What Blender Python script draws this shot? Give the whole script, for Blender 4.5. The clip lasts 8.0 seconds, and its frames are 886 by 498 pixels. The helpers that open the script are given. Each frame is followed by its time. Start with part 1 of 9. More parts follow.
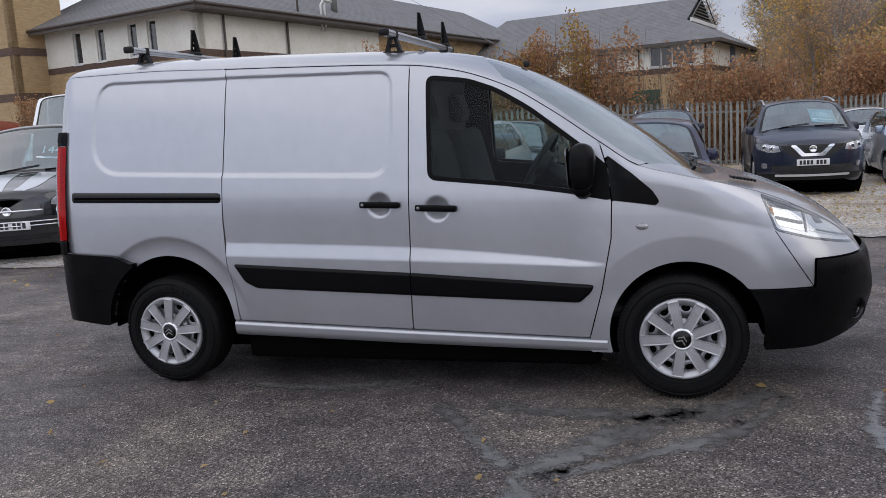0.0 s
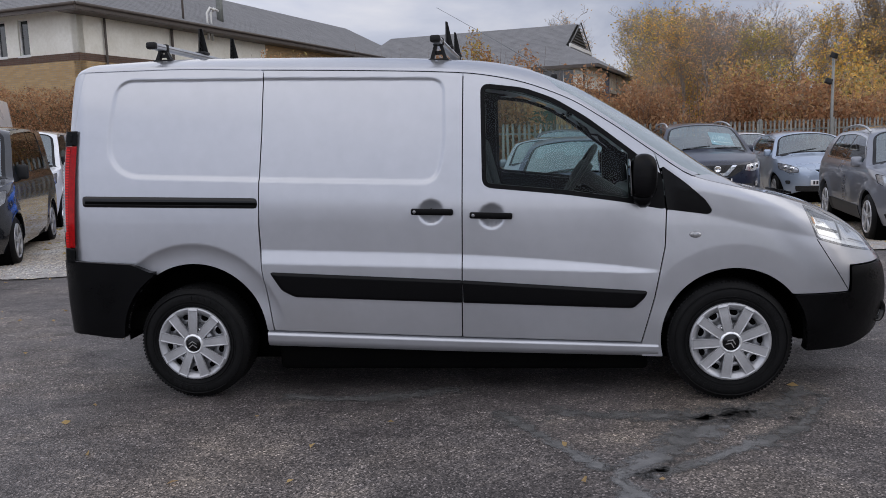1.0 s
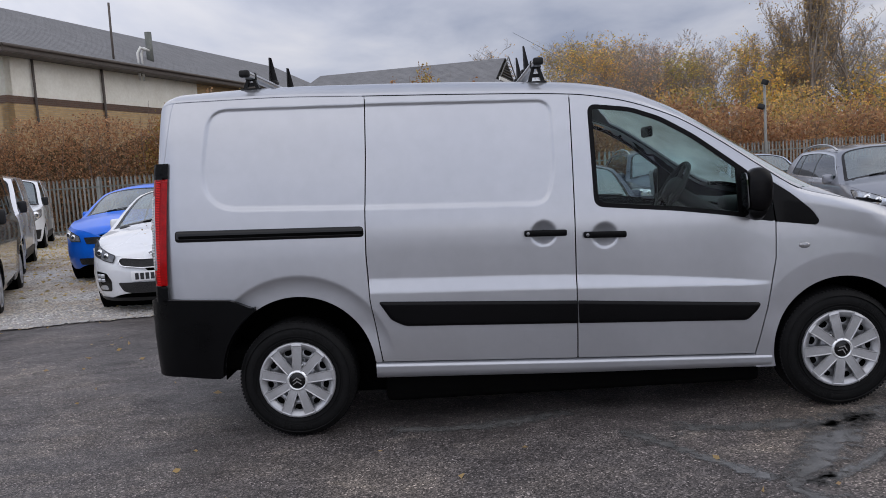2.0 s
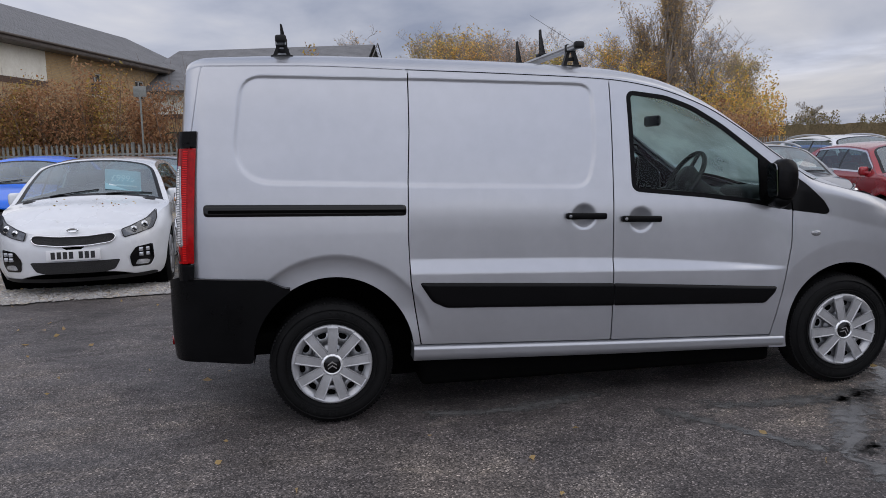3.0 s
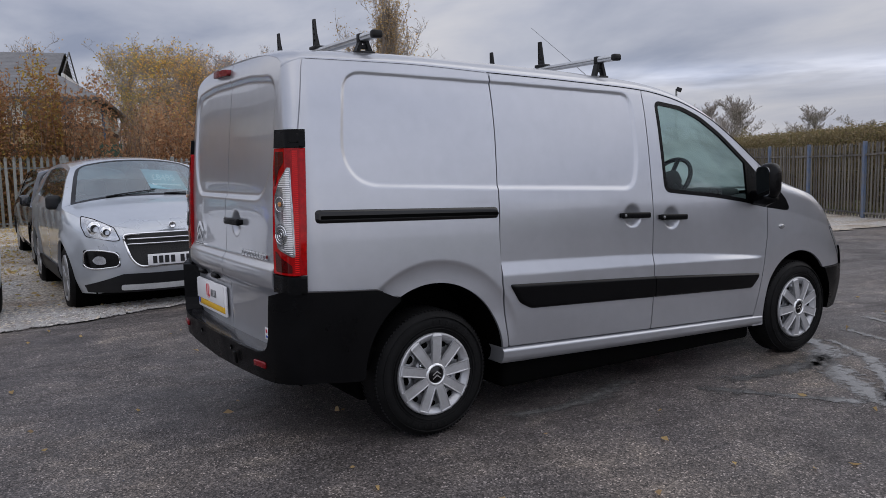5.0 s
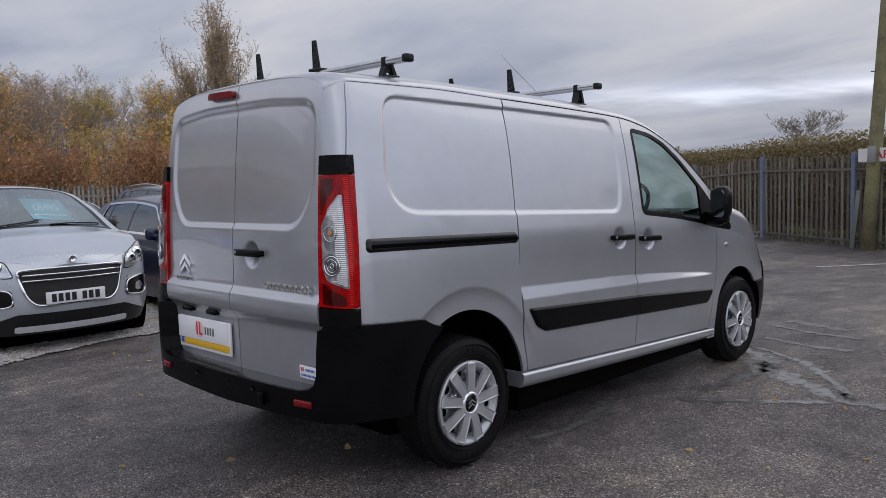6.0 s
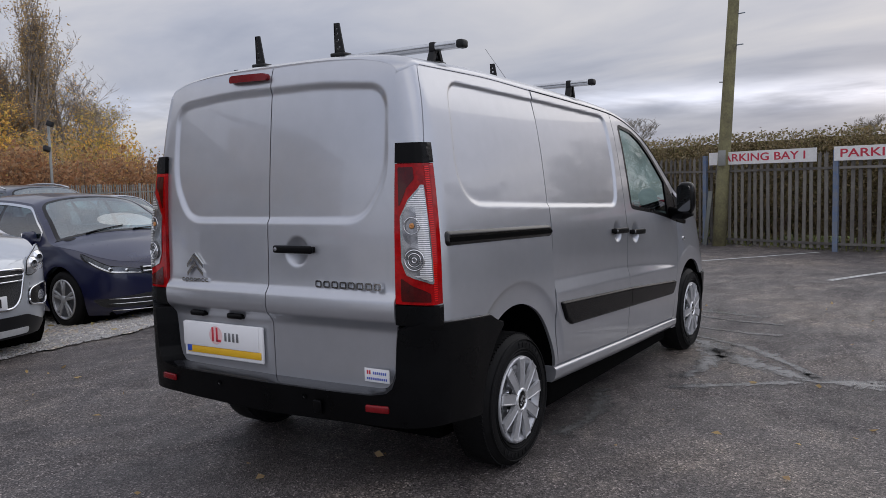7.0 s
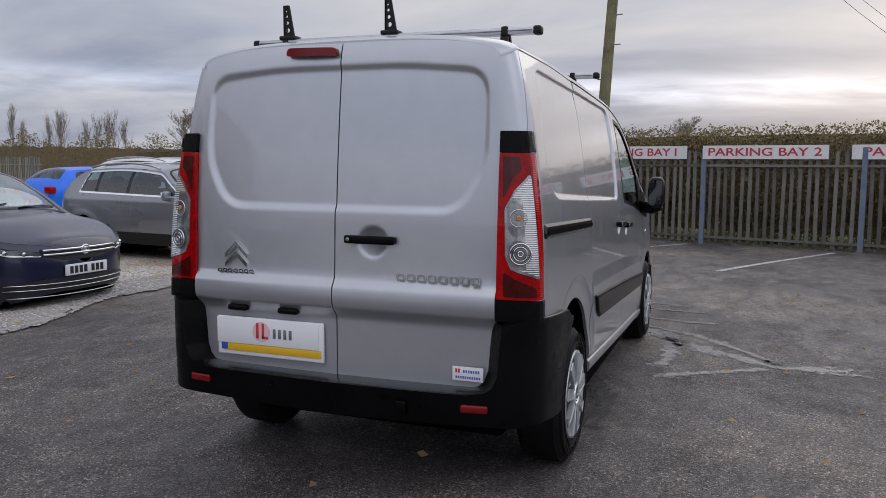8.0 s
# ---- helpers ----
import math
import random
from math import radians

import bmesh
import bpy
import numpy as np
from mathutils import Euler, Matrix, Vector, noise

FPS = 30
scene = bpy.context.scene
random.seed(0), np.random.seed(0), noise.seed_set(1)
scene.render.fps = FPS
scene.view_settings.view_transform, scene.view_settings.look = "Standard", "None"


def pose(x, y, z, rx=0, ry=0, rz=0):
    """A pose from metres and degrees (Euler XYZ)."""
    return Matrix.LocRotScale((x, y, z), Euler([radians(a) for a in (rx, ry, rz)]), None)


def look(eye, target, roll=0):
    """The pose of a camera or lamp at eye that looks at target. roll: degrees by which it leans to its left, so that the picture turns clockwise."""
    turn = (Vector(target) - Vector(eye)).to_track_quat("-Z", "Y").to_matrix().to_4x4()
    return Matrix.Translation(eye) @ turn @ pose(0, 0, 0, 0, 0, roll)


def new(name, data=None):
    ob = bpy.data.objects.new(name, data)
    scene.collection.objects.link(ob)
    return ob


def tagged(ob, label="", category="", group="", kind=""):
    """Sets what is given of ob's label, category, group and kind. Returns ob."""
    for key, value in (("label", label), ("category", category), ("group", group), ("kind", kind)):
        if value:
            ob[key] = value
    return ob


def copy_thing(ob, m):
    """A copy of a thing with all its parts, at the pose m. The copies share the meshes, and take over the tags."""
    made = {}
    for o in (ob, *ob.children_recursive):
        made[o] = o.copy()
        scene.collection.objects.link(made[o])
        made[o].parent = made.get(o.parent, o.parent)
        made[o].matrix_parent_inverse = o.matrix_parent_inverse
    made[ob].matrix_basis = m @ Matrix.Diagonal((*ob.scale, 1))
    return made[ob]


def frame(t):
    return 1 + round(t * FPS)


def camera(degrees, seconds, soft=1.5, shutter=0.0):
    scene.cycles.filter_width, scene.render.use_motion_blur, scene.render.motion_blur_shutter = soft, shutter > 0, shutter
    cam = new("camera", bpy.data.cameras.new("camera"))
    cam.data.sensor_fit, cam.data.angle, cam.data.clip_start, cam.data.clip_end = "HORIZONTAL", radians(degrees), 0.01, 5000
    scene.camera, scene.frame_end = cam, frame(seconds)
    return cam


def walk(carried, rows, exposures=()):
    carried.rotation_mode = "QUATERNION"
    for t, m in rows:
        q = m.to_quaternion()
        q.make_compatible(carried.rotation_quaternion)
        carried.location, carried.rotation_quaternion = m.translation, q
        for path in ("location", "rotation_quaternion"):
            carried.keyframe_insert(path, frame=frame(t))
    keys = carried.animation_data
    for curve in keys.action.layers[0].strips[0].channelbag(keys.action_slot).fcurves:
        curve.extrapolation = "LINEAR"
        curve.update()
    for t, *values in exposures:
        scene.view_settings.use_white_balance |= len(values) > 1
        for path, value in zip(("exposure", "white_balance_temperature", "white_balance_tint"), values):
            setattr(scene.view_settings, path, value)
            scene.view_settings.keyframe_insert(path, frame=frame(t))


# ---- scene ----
cam = camera(57.7, 8.0, soft=0.5)
PATH = [
    (0, (2.957, -4.143, 1.482), (2.409, -2.244, 1.175), -3.4),
    (0.5, (2.464, -4.231, 1.467), (2.007, -2.312, 1.136), -3.0),
    (1, (1.974, -4.335, 1.474), (1.744, -2.368, 1.194), -1.9),
    (1.5, (1.456, -4.412, 1.469), (1.319, -2.434, 1.206), -2.5),
    (1.7, (1.241, -4.388, 1.464), (1.131, -2.4, 1.271), -3.2),
    (2.8, (0.106, -4.26, 1.444), (0.383, -2.295, 1.193), -1.5),
    (3, (-0.108, -4.195, 1.451), (0.227, -2.239, 1.202), -1.4),
    (3.5, (-0.663, -4.067, 1.433), (-0.116, -2.159, 1.183), -0.6),
    (4, (-1.152, -3.884, 1.416), (-0.48, -2.017, 1.17), -1.0),
    (4.5, (-1.603, -3.664, 1.423), (-0.741, -1.877, 1.172), -1.2),
    (4.7, (-1.803, -3.582, 1.404), (-0.856, -1.836, 1.164), -1.2),
    (5.8, (-2.696, -2.875, 1.421), (-1.376, -1.381, 1.258), -1.7),
    (6, (-2.86, -2.726, 1.436), (-1.456, -1.311, 1.269), -1.7),
    (6.5, (-3.156, -2.279, 1.428), (-1.625, -1.002, 1.267), -2.5),
    (6.7, (-3.27, -2.082, 1.429), (-1.682, -0.878, 1.261), -2.3),
    (7, (-3.442, -1.786, 1.405), (-1.765, -0.709, 1.236), -1.6),
    (7.5, (-3.644, -1.276, 1.406), (-1.858, -0.393, 1.23), -0.3),
    (8, (-3.797, -0.744, 1.434), (-1.936, -0.042, 1.224), 0.4),
]
walk(cam, [(t, look(eye, target, roll)) for t, eye, target, roll in PATH],
     exposures=[(0, 0.42), (1.5, 0.42), (3.0, 0.27), (8, 0.26)])

# world: an overcast late-autumn sky, thinner and brighter low down towards the hidden sun
SUN_AZ, SUN_EL = radians(-12), radians(16)
world = bpy.data.worlds.new("overcast_sky")
scene.world = world
world.use_nodes = True
wn, wl = world.node_tree.nodes, world.node_tree.links
wn.clear()


def wnode(kind, **kw):
    n = wn.new(kind)
    for k, v in kw.items():
        if k in n.inputs:
            n.inputs[k].default_value = v
    return n


sky = wn.new("ShaderNodeTexSky")
sky.sky_type, sky.sun_disc = "NISHITA", False
sky.sun_elevation, sky.sun_rotation = SUN_EL, radians(90) - SUN_AZ
sky.air_density, sky.dust_density, sky.ozone_density = 1.0, 2.0, 1.0
tc = wn.new("ShaderNodeTexCoord")
sep = wn.new("ShaderNodeSeparateXYZ")
wl.new(tc.outputs["Generated"], sep.inputs[0])
# the cloud sheet seen as a flat deck: direction divided by its height
hz = wn.new("ShaderNodeMath")
hz.operation = "MAXIMUM"
hz.inputs[1].default_value = 0.0
wl.new(sep.outputs["Z"], hz.inputs[0])
hz2 = wn.new("ShaderNodeMath")
hz2.operation = "ADD"
hz2.inputs[1].default_value = 0.16
wl.new(hz.outputs[0], hz2.inputs[0])
deck = wn.new("ShaderNodeVectorMath")
deck.operation = "DIVIDE"
comb = wn.new("ShaderNodeCombineXYZ")
for i in range(3):
    wl.new(hz2.outputs[0], comb.inputs[i])
wl.new(tc.outputs["Generated"], deck.inputs[0])
wl.new(comb.outputs[0], deck.inputs[1])
mp = wn.new("ShaderNodeMapping")
mp.inputs["Scale"].default_value = (0.95, 0.55, 0.55)
mp.inputs["Rotation"].default_value = (0, 0, radians(20))
mp.inputs["Location"].default_value = (0.4, 1.7, 0.2)
wl.new(deck.outputs[0], mp.inputs[0])
cloud = wnode("ShaderNodeTexNoise", Scale=1.1, Detail=6.0, Roughness=0.52, Distortion=0.35)
wl.new(mp.outputs[0], cloud.inputs["Vector"])
ramp = wn.new("ShaderNodeValToRGB")
r = ramp.color_ramp
r.elements[0].position, r.elements[0].color = 0.32, (0.272, 0.308, 0.418, 1)
r.elements[1].position, r.elements[1].color = 0.70, (0.680, 0.670, 0.700, 1)
e = r.elements.new(0.5)
e.color = (0.465, 0.488, 0.58, 1)
wl.new(cloud.outputs["Fac"], ramp.inputs[0])
mixs = wn.new("ShaderNodeMix")
mixs.data_type, mixs.blend_type = "RGBA", "MIX"
mixs.inputs["Factor"].default_value = 0.95
skyv = wn.new("ShaderNodeVectorMath")
skyv.operation = "SCALE"
skyv.inputs["Scale"].default_value = 0.1
wl.new(sky.outputs[0], skyv.inputs[0])
wl.new(skyv.outputs[0], mixs.inputs[6])
wl.new(ramp.outputs[0], mixs.inputs[7])
zen = wn.new("ShaderNodeMath")
zen.operation = "MULTIPLY_ADD"
zen.inputs[1].default_value, zen.inputs[2].default_value = 0.5, 1.0
wl.new(hz.outputs[0], zen.inputs[0])
lit = wn.new("ShaderNodeVectorMath")
lit.operation = "SCALE"
wl.new(mixs.outputs[2], lit.inputs[0])


def wmath(op, a, b=0.0, c=0.0):
    n = wn.new("ShaderNodeMath")
    n.operation = op
    for i, v in enumerate((a, b, c)):
        if isinstance(v, (int, float)):
            n.inputs[i].default_value = v
        else:
            wl.new(v, n.inputs[i])
    return n.outputs[0]


# a long break in the cloud, low towards the sun
streak_map = wn.new("ShaderNodeMapping")
streak_map.inputs["Scale"].default_value = (2.2, 2.2, 16.0)
wl.new(tc.outputs["Generated"], streak_map.inputs[0])
streak = wnode("ShaderNodeTexNoise", Scale=1.6, Detail=5.0, Roughness=0.55, Distortion=0.2)
wl.new(streak_map.outputs[0], streak.inputs["Vector"])
el_off = wmath("SUBTRACT", wmath("MULTIPLY_ADD", streak.outputs["Fac"], 0.05, sep.outputs["Z"]), 0.118)
band = wmath("POWER", 2.718, wmath("MULTIPLY", wmath("MULTIPLY", el_off, el_off), -3800.0))
toward = wmath("ADD", wmath("MULTIPLY", sep.outputs["X"], math.cos(radians(22))), wmath("MULTIPLY", sep.outputs["Y"], math.sin(radians(22))))
facing = wn.new("ShaderNodeMapRange")
facing.interpolation_type = "SMOOTHSTEP"
facing.inputs["From Min"].default_value, facing.inputs["From Max"].default_value = 0.62, 1.0
wl.new(toward, facing.inputs[0])
gap_n = wn.new("ShaderNodeMapRange")
gap_n.inputs["From Min"].default_value, gap_n.inputs["From Max"].default_value = 0.36, 0.62
wl.new(streak.outputs["Fac"], gap_n.inputs[0])
glow = wmath("MULTIPLY", wmath("MULTIPLY", band, facing.outputs[0]), gap_n.outputs[0])
# thinner cloud over the south and the west


def lobe(vx, vy, low, high, start=0.05, full=0.95):
    n = wn.new("ShaderNodeMapRange")
    n.interpolation_type = "SMOOTHSTEP"
    n.inputs["From Min"].default_value, n.inputs["From Max"].default_value = start, full
    n.inputs["To Min"].default_value, n.inputs["To Max"].default_value = low, high
    wl.new(wmath("ADD", wmath("MULTIPLY", sep.outputs["X"], vx), wmath("MULTIPLY", sep.outputs["Y"], vy)), n.inputs[0])
    return n.outputs[0]


gain = wmath("MULTIPLY", wmath("MULTIPLY", lobe(0.9, -0.43, 1.0, 0.91), lobe(0.35, 0.94, 1.0, 0.90)), wmath("MULTIPLY", lobe(0.0, -1.0, 0.87, 1.38), lobe(-0.97, 0.25, 1.0, 1.32)))
gain = wmath("MULTIPLY", gain, lobe(0.62, -0.78, 1.0, 1.22, 0.66, 1.0))
wl.new(wmath("MULTIPLY", wmath("ADD", zen.outputs[0], wmath("MULTIPLY", glow, 1.15)), gain), lit.inputs["Scale"])
bg = wn.new("ShaderNodeBackground")
bg.inputs["Strength"].default_value = 1.0
wl.new(lit.outputs[0], bg.inputs["Color"])
out = wn.new("ShaderNodeOutputWorld")
wl.new(bg.outputs[0], out.inputs[0])

sun = bpy.data.lights.new("sun", "SUN")
sun.energy, sun.angle, sun.color = 0.42, radians(50), (1.0, 0.95, 0.88)
sun_ob = new("sun", sun)
sun_ob.matrix_world = look((0, 0, 30), (-30 * math.cos(SUN_AZ), -30 * math.sin(SUN_AZ), 30 - 30 * math.tan(radians(38))))
scene.view_settings.exposure = 0.0

# ---- materials ----


def material(name, colour, rough=0.5, metal=0.0, vary=0.0, scale=8.0, bump=0.0, bump_scale=60.0, coat=0.0, spec=0.5,
             second=None, rough_vary=0.0, per_piece=0.0, bump_dist=0.004):
    """A procedural surface: a colour that wanders at a large and a small scale, fine relief and uneven gloss."""
    m = bpy.data.materials.new(name)
    m.use_nodes = True
    nt = m.node_tree
    b = nt.nodes["Principled BSDF"]
    b.inputs["Roughness"].default_value = rough
    b.inputs["Metallic"].default_value = metal
    b.inputs["Coat Weight"].default_value = coat
    b.inputs["Coat Roughness"].default_value = 0.03
    b.inputs["Specular IOR Level"].default_value = spec
    b.inputs["Base Color"].default_value = (*colour, 1)
    co = nt.nodes.new("ShaderNodeTexCoord")

    def noise_tex(sc, detail=4.0, rough_=0.55):
        n = nt.nodes.new("ShaderNodeTexNoise")
        n.inputs["Scale"].default_value = sc
        n.inputs["Detail"].default_value = detail
        n.inputs["Roughness"].default_value = rough_
        nt.links.new(co.outputs["Object"], n.inputs["Vector"])
        return n
    if vary or second:
        a, f = noise_tex(scale), noise_tex(scale * 7.3, 3.0)
        addn = nt.nodes.new("ShaderNodeMath")
        addn.operation = "MULTIPLY_ADD"
        addn.inputs[1].default_value, addn.inputs[2].default_value = 0.4, 0.0
        nt.links.new(f.outputs["Fac"], addn.inputs[0])
        mixf = nt.nodes.new("ShaderNodeMath")
        mixf.operation = "MULTIPLY_ADD"
        mixf.inputs[1].default_value = 0.6
        nt.links.new(a.outputs["Fac"], mixf.inputs[0])
        nt.links.new(addn.outputs[0], mixf.inputs[2])
        fac = mixf.outputs[0]
        if per_piece:
            oi = nt.nodes.new("ShaderNodeObjectInfo")
            pp = nt.nodes.new("ShaderNodeMath")
            pp.operation = "MULTIPLY_ADD"
            pp.inputs[1].default_value = per_piece
            nt.links.new(oi.outputs["Random"], pp.inputs[0])
            sub = nt.nodes.new("ShaderNodeMath")
            sub.operation = "SUBTRACT"
            sub.inputs[1].default_value = per_piece / 2
            nt.links.new(fac, sub.inputs[0])
            nt.links.new(sub.outputs[0], pp.inputs[2])
            fac = pp.outputs[0]
        rp = nt.nodes.new("ShaderNodeValToRGB")
        lo = second if second else tuple(c * (1 - vary) for c in colour)
        hi = colour if second else tuple(min(1, c * (1 + vary)) for c in colour)
        rp.color_ramp.elements[0].position, rp.color_ramp.elements[0].color = 0.34, (*lo, 1)
        rp.color_ramp.elements[1].position, rp.color_ramp.elements[1].color = 0.66, (*hi, 1)
        nt.links.new(fac, rp.inputs[0])
        nt.links.new(rp.outputs[0], b.inputs["Base Color"])
        if rough_vary:
            rr = nt.nodes.new("ShaderNodeMapRange")
            rr.inputs["From Min"].default_value, rr.inputs["From Max"].default_value = 0.35, 0.65
            rr.inputs["To Min"].default_value, rr.inputs["To Max"].default_value = rough - rough_vary, rough + rough_vary
            nt.links.new(a.outputs["Fac"], rr.inputs[0])
            nt.links.new(rr.outputs[0], b.inputs["Roughness"])
    if bump:
        n = noise_tex(bump_scale, 5.0, 0.6)
        bp = nt.nodes.new("ShaderNodeBump")
        bp.inputs["Strength"].default_value = bump
        bp.inputs["Distance"].default_value = bump_dist
        nt.links.new(n.outputs["Fac"], bp.inputs["Height"])
        nt.links.new(bp.outputs[0], b.inputs["Normal"])
    return m


def glass_material(name, tint, rough=0.0, clear=0.85, sheen=0.06, fog=0.0):
    """A thin pane: clear transmission of its tint with a mirror sheen on top."""
    m = bpy.data.materials.new(name)
    m.use_nodes = True
    nt = m.node_tree
    nt.nodes.remove(nt.nodes["Principled BSDF"])
    o = nt.nodes["Material Output"]
    t = nt.nodes.new("ShaderNodeBsdfTransparent")
    t.inputs["Color"].default_value = (*[c * clear for c in tint], 1)
    g = nt.nodes.new("ShaderNodeBsdfGlossy")
    g.inputs["Roughness"].default_value = rough
    g.inputs["Color"].default_value = (0.95, 0.97, 1.0, 1)
    lw = nt.nodes.new("ShaderNodeLayerWeight")
    lw.inputs["Blend"].default_value = 0.5
    pw = nt.nodes.new("ShaderNodeMath")
    pw.operation = "POWER"
    pw.inputs[1].default_value = 4.0
    nt.links.new(lw.outputs["Facing"], pw.inputs[0])
    fr = nt.nodes.new("ShaderNodeMath")
    fr.operation = "MULTIPLY_ADD"
    fr.inputs[1].default_value, fr.inputs[2].default_value = 0.75, sheen
    nt.links.new(pw.outputs[0], fr.inputs[0])
    body = t.outputs[0]
    if fog:
        # patches of condensation on the inside
        tr = nt.nodes.new("ShaderNodeBsdfTranslucent")
        tr.inputs["Color"].default_value = (*[1.0 * c for c in tint], 1)
        df = nt.nodes.new("ShaderNodeBsdfDiffuse")
        df.inputs["Color"].default_value = (*[0.85 * c for c in tint], 1)
        half_ = nt.nodes.new("ShaderNodeMixShader")
        half_.inputs[0].default_value = 0.4
        nt.links.new(tr.outputs[0], half_.inputs[1])
        nt.links.new(df.outputs[0], half_.inputs[2])
        co = nt.nodes.new("ShaderNodeTexCoord")
        nz_ = nt.nodes.new("ShaderNodeTexNoise")
        nz_.inputs["Scale"].default_value, nz_.inputs["Detail"].default_value = 3.0, 5.0
        nt.links.new(co.outputs["Object"], nz_.inputs["Vector"])
        mr = nt.nodes.new("ShaderNodeMapRange")
        mr.inputs["From Min"].default_value, mr.inputs["From Max"].default_value = 0.35, 0.65
        mr.inputs["To Min"].default_value, mr.inputs["To Max"].default_value = fog * 0.55, fog
        nt.links.new(nz_.outputs["Fac"], mr.inputs[0])
        mf = nt.nodes.new("ShaderNodeMixShader")
        nt.links.new(mr.outputs[0], mf.inputs[0])
        nt.links.new(t.outputs[0], mf.inputs[1])
        nt.links.new(half_.outputs[0], mf.inputs[2])
        body = mf.outputs[0]
    mx = nt.nodes.new("ShaderNodeMixShader")
    nt.links.new(fr.outputs[0], mx.inputs[0])
    nt.links.new(body, mx.inputs[1])
    nt.links.new(g.outputs[0], mx.inputs[2])
    nt.links.new(mx.outputs[0], o.inputs["Surface"])
    return m


def car_paint(name, colour, metal=0.55, rough=0.32, coat=1.0):
    return material(name, colour, rough=rough, metal=metal, vary=0.05, scale=1.6, coat=coat, bump=0.015, bump_scale=900.0, rough_vary=0.03)


M_SILVER = car_paint("silver_van_paint", (0.450, 0.460, 0.490), 0.66, 0.32, 0.9)
M_BLACK_PLASTIC = material("black_moulded_plastic", (0.0020, 0.0020, 0.0024), 0.34, spec=0.105, vary=0.3, scale=5.0, bump=0.25, bump_scale=420.0, rough_vary=0.10)
M_SATIN_BLACK = material("satin_black_plastic", (0.0024, 0.0024, 0.0029), 0.24, spec=0.15, vary=0.25, scale=6.0, bump=0.15, bump_scale=700.0)
M_GLOSS_BLACK = material("gloss_black_plastic", (0.002, 0.002, 0.0024), 0.16, spec=0.38, vary=0.2, scale=12.0)
M_DARK = material("underbody_and_gap_black", (0.0015, 0.0015, 0.0015), 0.9, spec=0.05, vary=0.3, scale=6.0)
M_TYRE = material("tyre_rubber", (0.0068, 0.0068, 0.0071), 0.58, spec=0.12, vary=0.3, scale=14.0, bump=0.3, bump_scale=260.0)
M_HUBCAP = material("silver_wheel_trim", (0.46, 0.465, 0.48), 0.34, 0.55, vary=0.1, scale=10.0, rough_vary=0.05)
M_HUBDARK = material("shaded_steel_wheel", (0.22, 0.225, 0.235), 0.45, 0.6, vary=0.3, scale=20.0)
M_STEEL_WHEEL = material("silver_steel_wheel", (0.34, 0.345, 0.36), 0.30, 0.7, vary=0.35, scale=26.0)
M_CHROME = material("chrome", (0.78, 0.79, 0.8), 0.12, 1.0)
M_ALU = material("brushed_aluminium", (0.52, 0.53, 0.54), 0.34, 0.9, vary=0.12, scale=12.0)
M_RED_LENS = material("red_lamp_lens", (0.48, 0.003, 0.005), 0.05, second=(0.17, 0.001, 0.0015), scale=9.0, spec=0.22)
M_WET_PLASTIC = material("rain_wet_black_plastic", (0.012, 0.012, 0.014), 0.24, vary=0.4, scale=18.0, spec=0.5)
M_RED_DEEP = material("deep_red_reflector", (0.085, 0.001, 0.0015), 0.12, second=(0.025, 0.0005, 0.0008), scale=26.0, spec=0.35)
M_RED_DULL = material("dull_red_lamp_plastic", (0.17, 0.006, 0.009), 0.2, vary=0.25, scale=20.0, spec=0.3)
M_RED_BRIGHT = material("bright_red_lens_rib", (0.75, 0.010, 0.010), 0.1, spec=0.3)
M_CLEAR_LENS = material("clear_lamp_lens", (0.52, 0.525, 0.53), 0.12, 0.55, second=(0.13, 0.135, 0.145), scale=22.0, coat=0.7)
M_LENS_RIB = material("bright_lens_rib", (0.80, 0.80, 0.79), 0.25, 0.2)
M_BOWL_SHADE = material("shade_dark_reflector_bowl", (0.20, 0.20, 0.21), 0.15, 0.5, vary=0.5, scale=30.0, coat=0.6)
M_AMBER = material("amber_bulb", (0.58, 0.26, 0.09), 0.3)
M_PLATE_WHITE = material("white_plate", (0.78, 0.78, 0.79), 0.35)
M_PLATE_YELLOW = material("yellow_plate_strip", (0.72, 0.42, 0.02), 0.4)
M_INK = material("black_ink", (0.02, 0.02, 0.022), 0.5)
M_BLUE_INK = material("blue_ink", (0.03, 0.08, 0.42), 0.5)
M_RED_INK = material("red_ink", (0.55, 0.03, 0.05), 0.5)
M_VAN_GLASS = glass_material("cab_glass", (0.80, 0.92, 0.90), clear=0.95, sheen=0.014)
M_CAR_GLASS = glass_material("car_window_glass", (0.52, 0.66, 0.66), sheen=0.09)
M_SCREEN = glass_material("van_windscreen_glass", (0.74, 0.90, 0.88), sheen=0.22, fog=0.76)
M_LAMP_GLASS = glass_material("clear_lamp_cover", (0.95, 0.96, 0.97), clear=0.97, sheen=0.08)
M_LAMP_BOWL = material("bright_lamp_reflector", (0.82, 0.83, 0.84), 0.2, 0.6, vary=0.15, scale=26.0)
M_CAR_SCREEN = glass_material("misted_car_windscreen", (0.60, 0.80, 0.82), sheen=0.19, fog=0.32)
M_LAMP_DARK = material("smoked_headlamp", (0.10, 0.105, 0.115), 0.10, 0.6, vary=0.6, scale=14.0, coat=0.8)
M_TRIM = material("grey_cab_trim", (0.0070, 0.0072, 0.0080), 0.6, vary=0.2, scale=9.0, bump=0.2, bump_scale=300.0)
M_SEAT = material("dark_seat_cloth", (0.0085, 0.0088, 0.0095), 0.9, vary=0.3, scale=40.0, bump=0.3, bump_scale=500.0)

# ---- shaping helpers ----


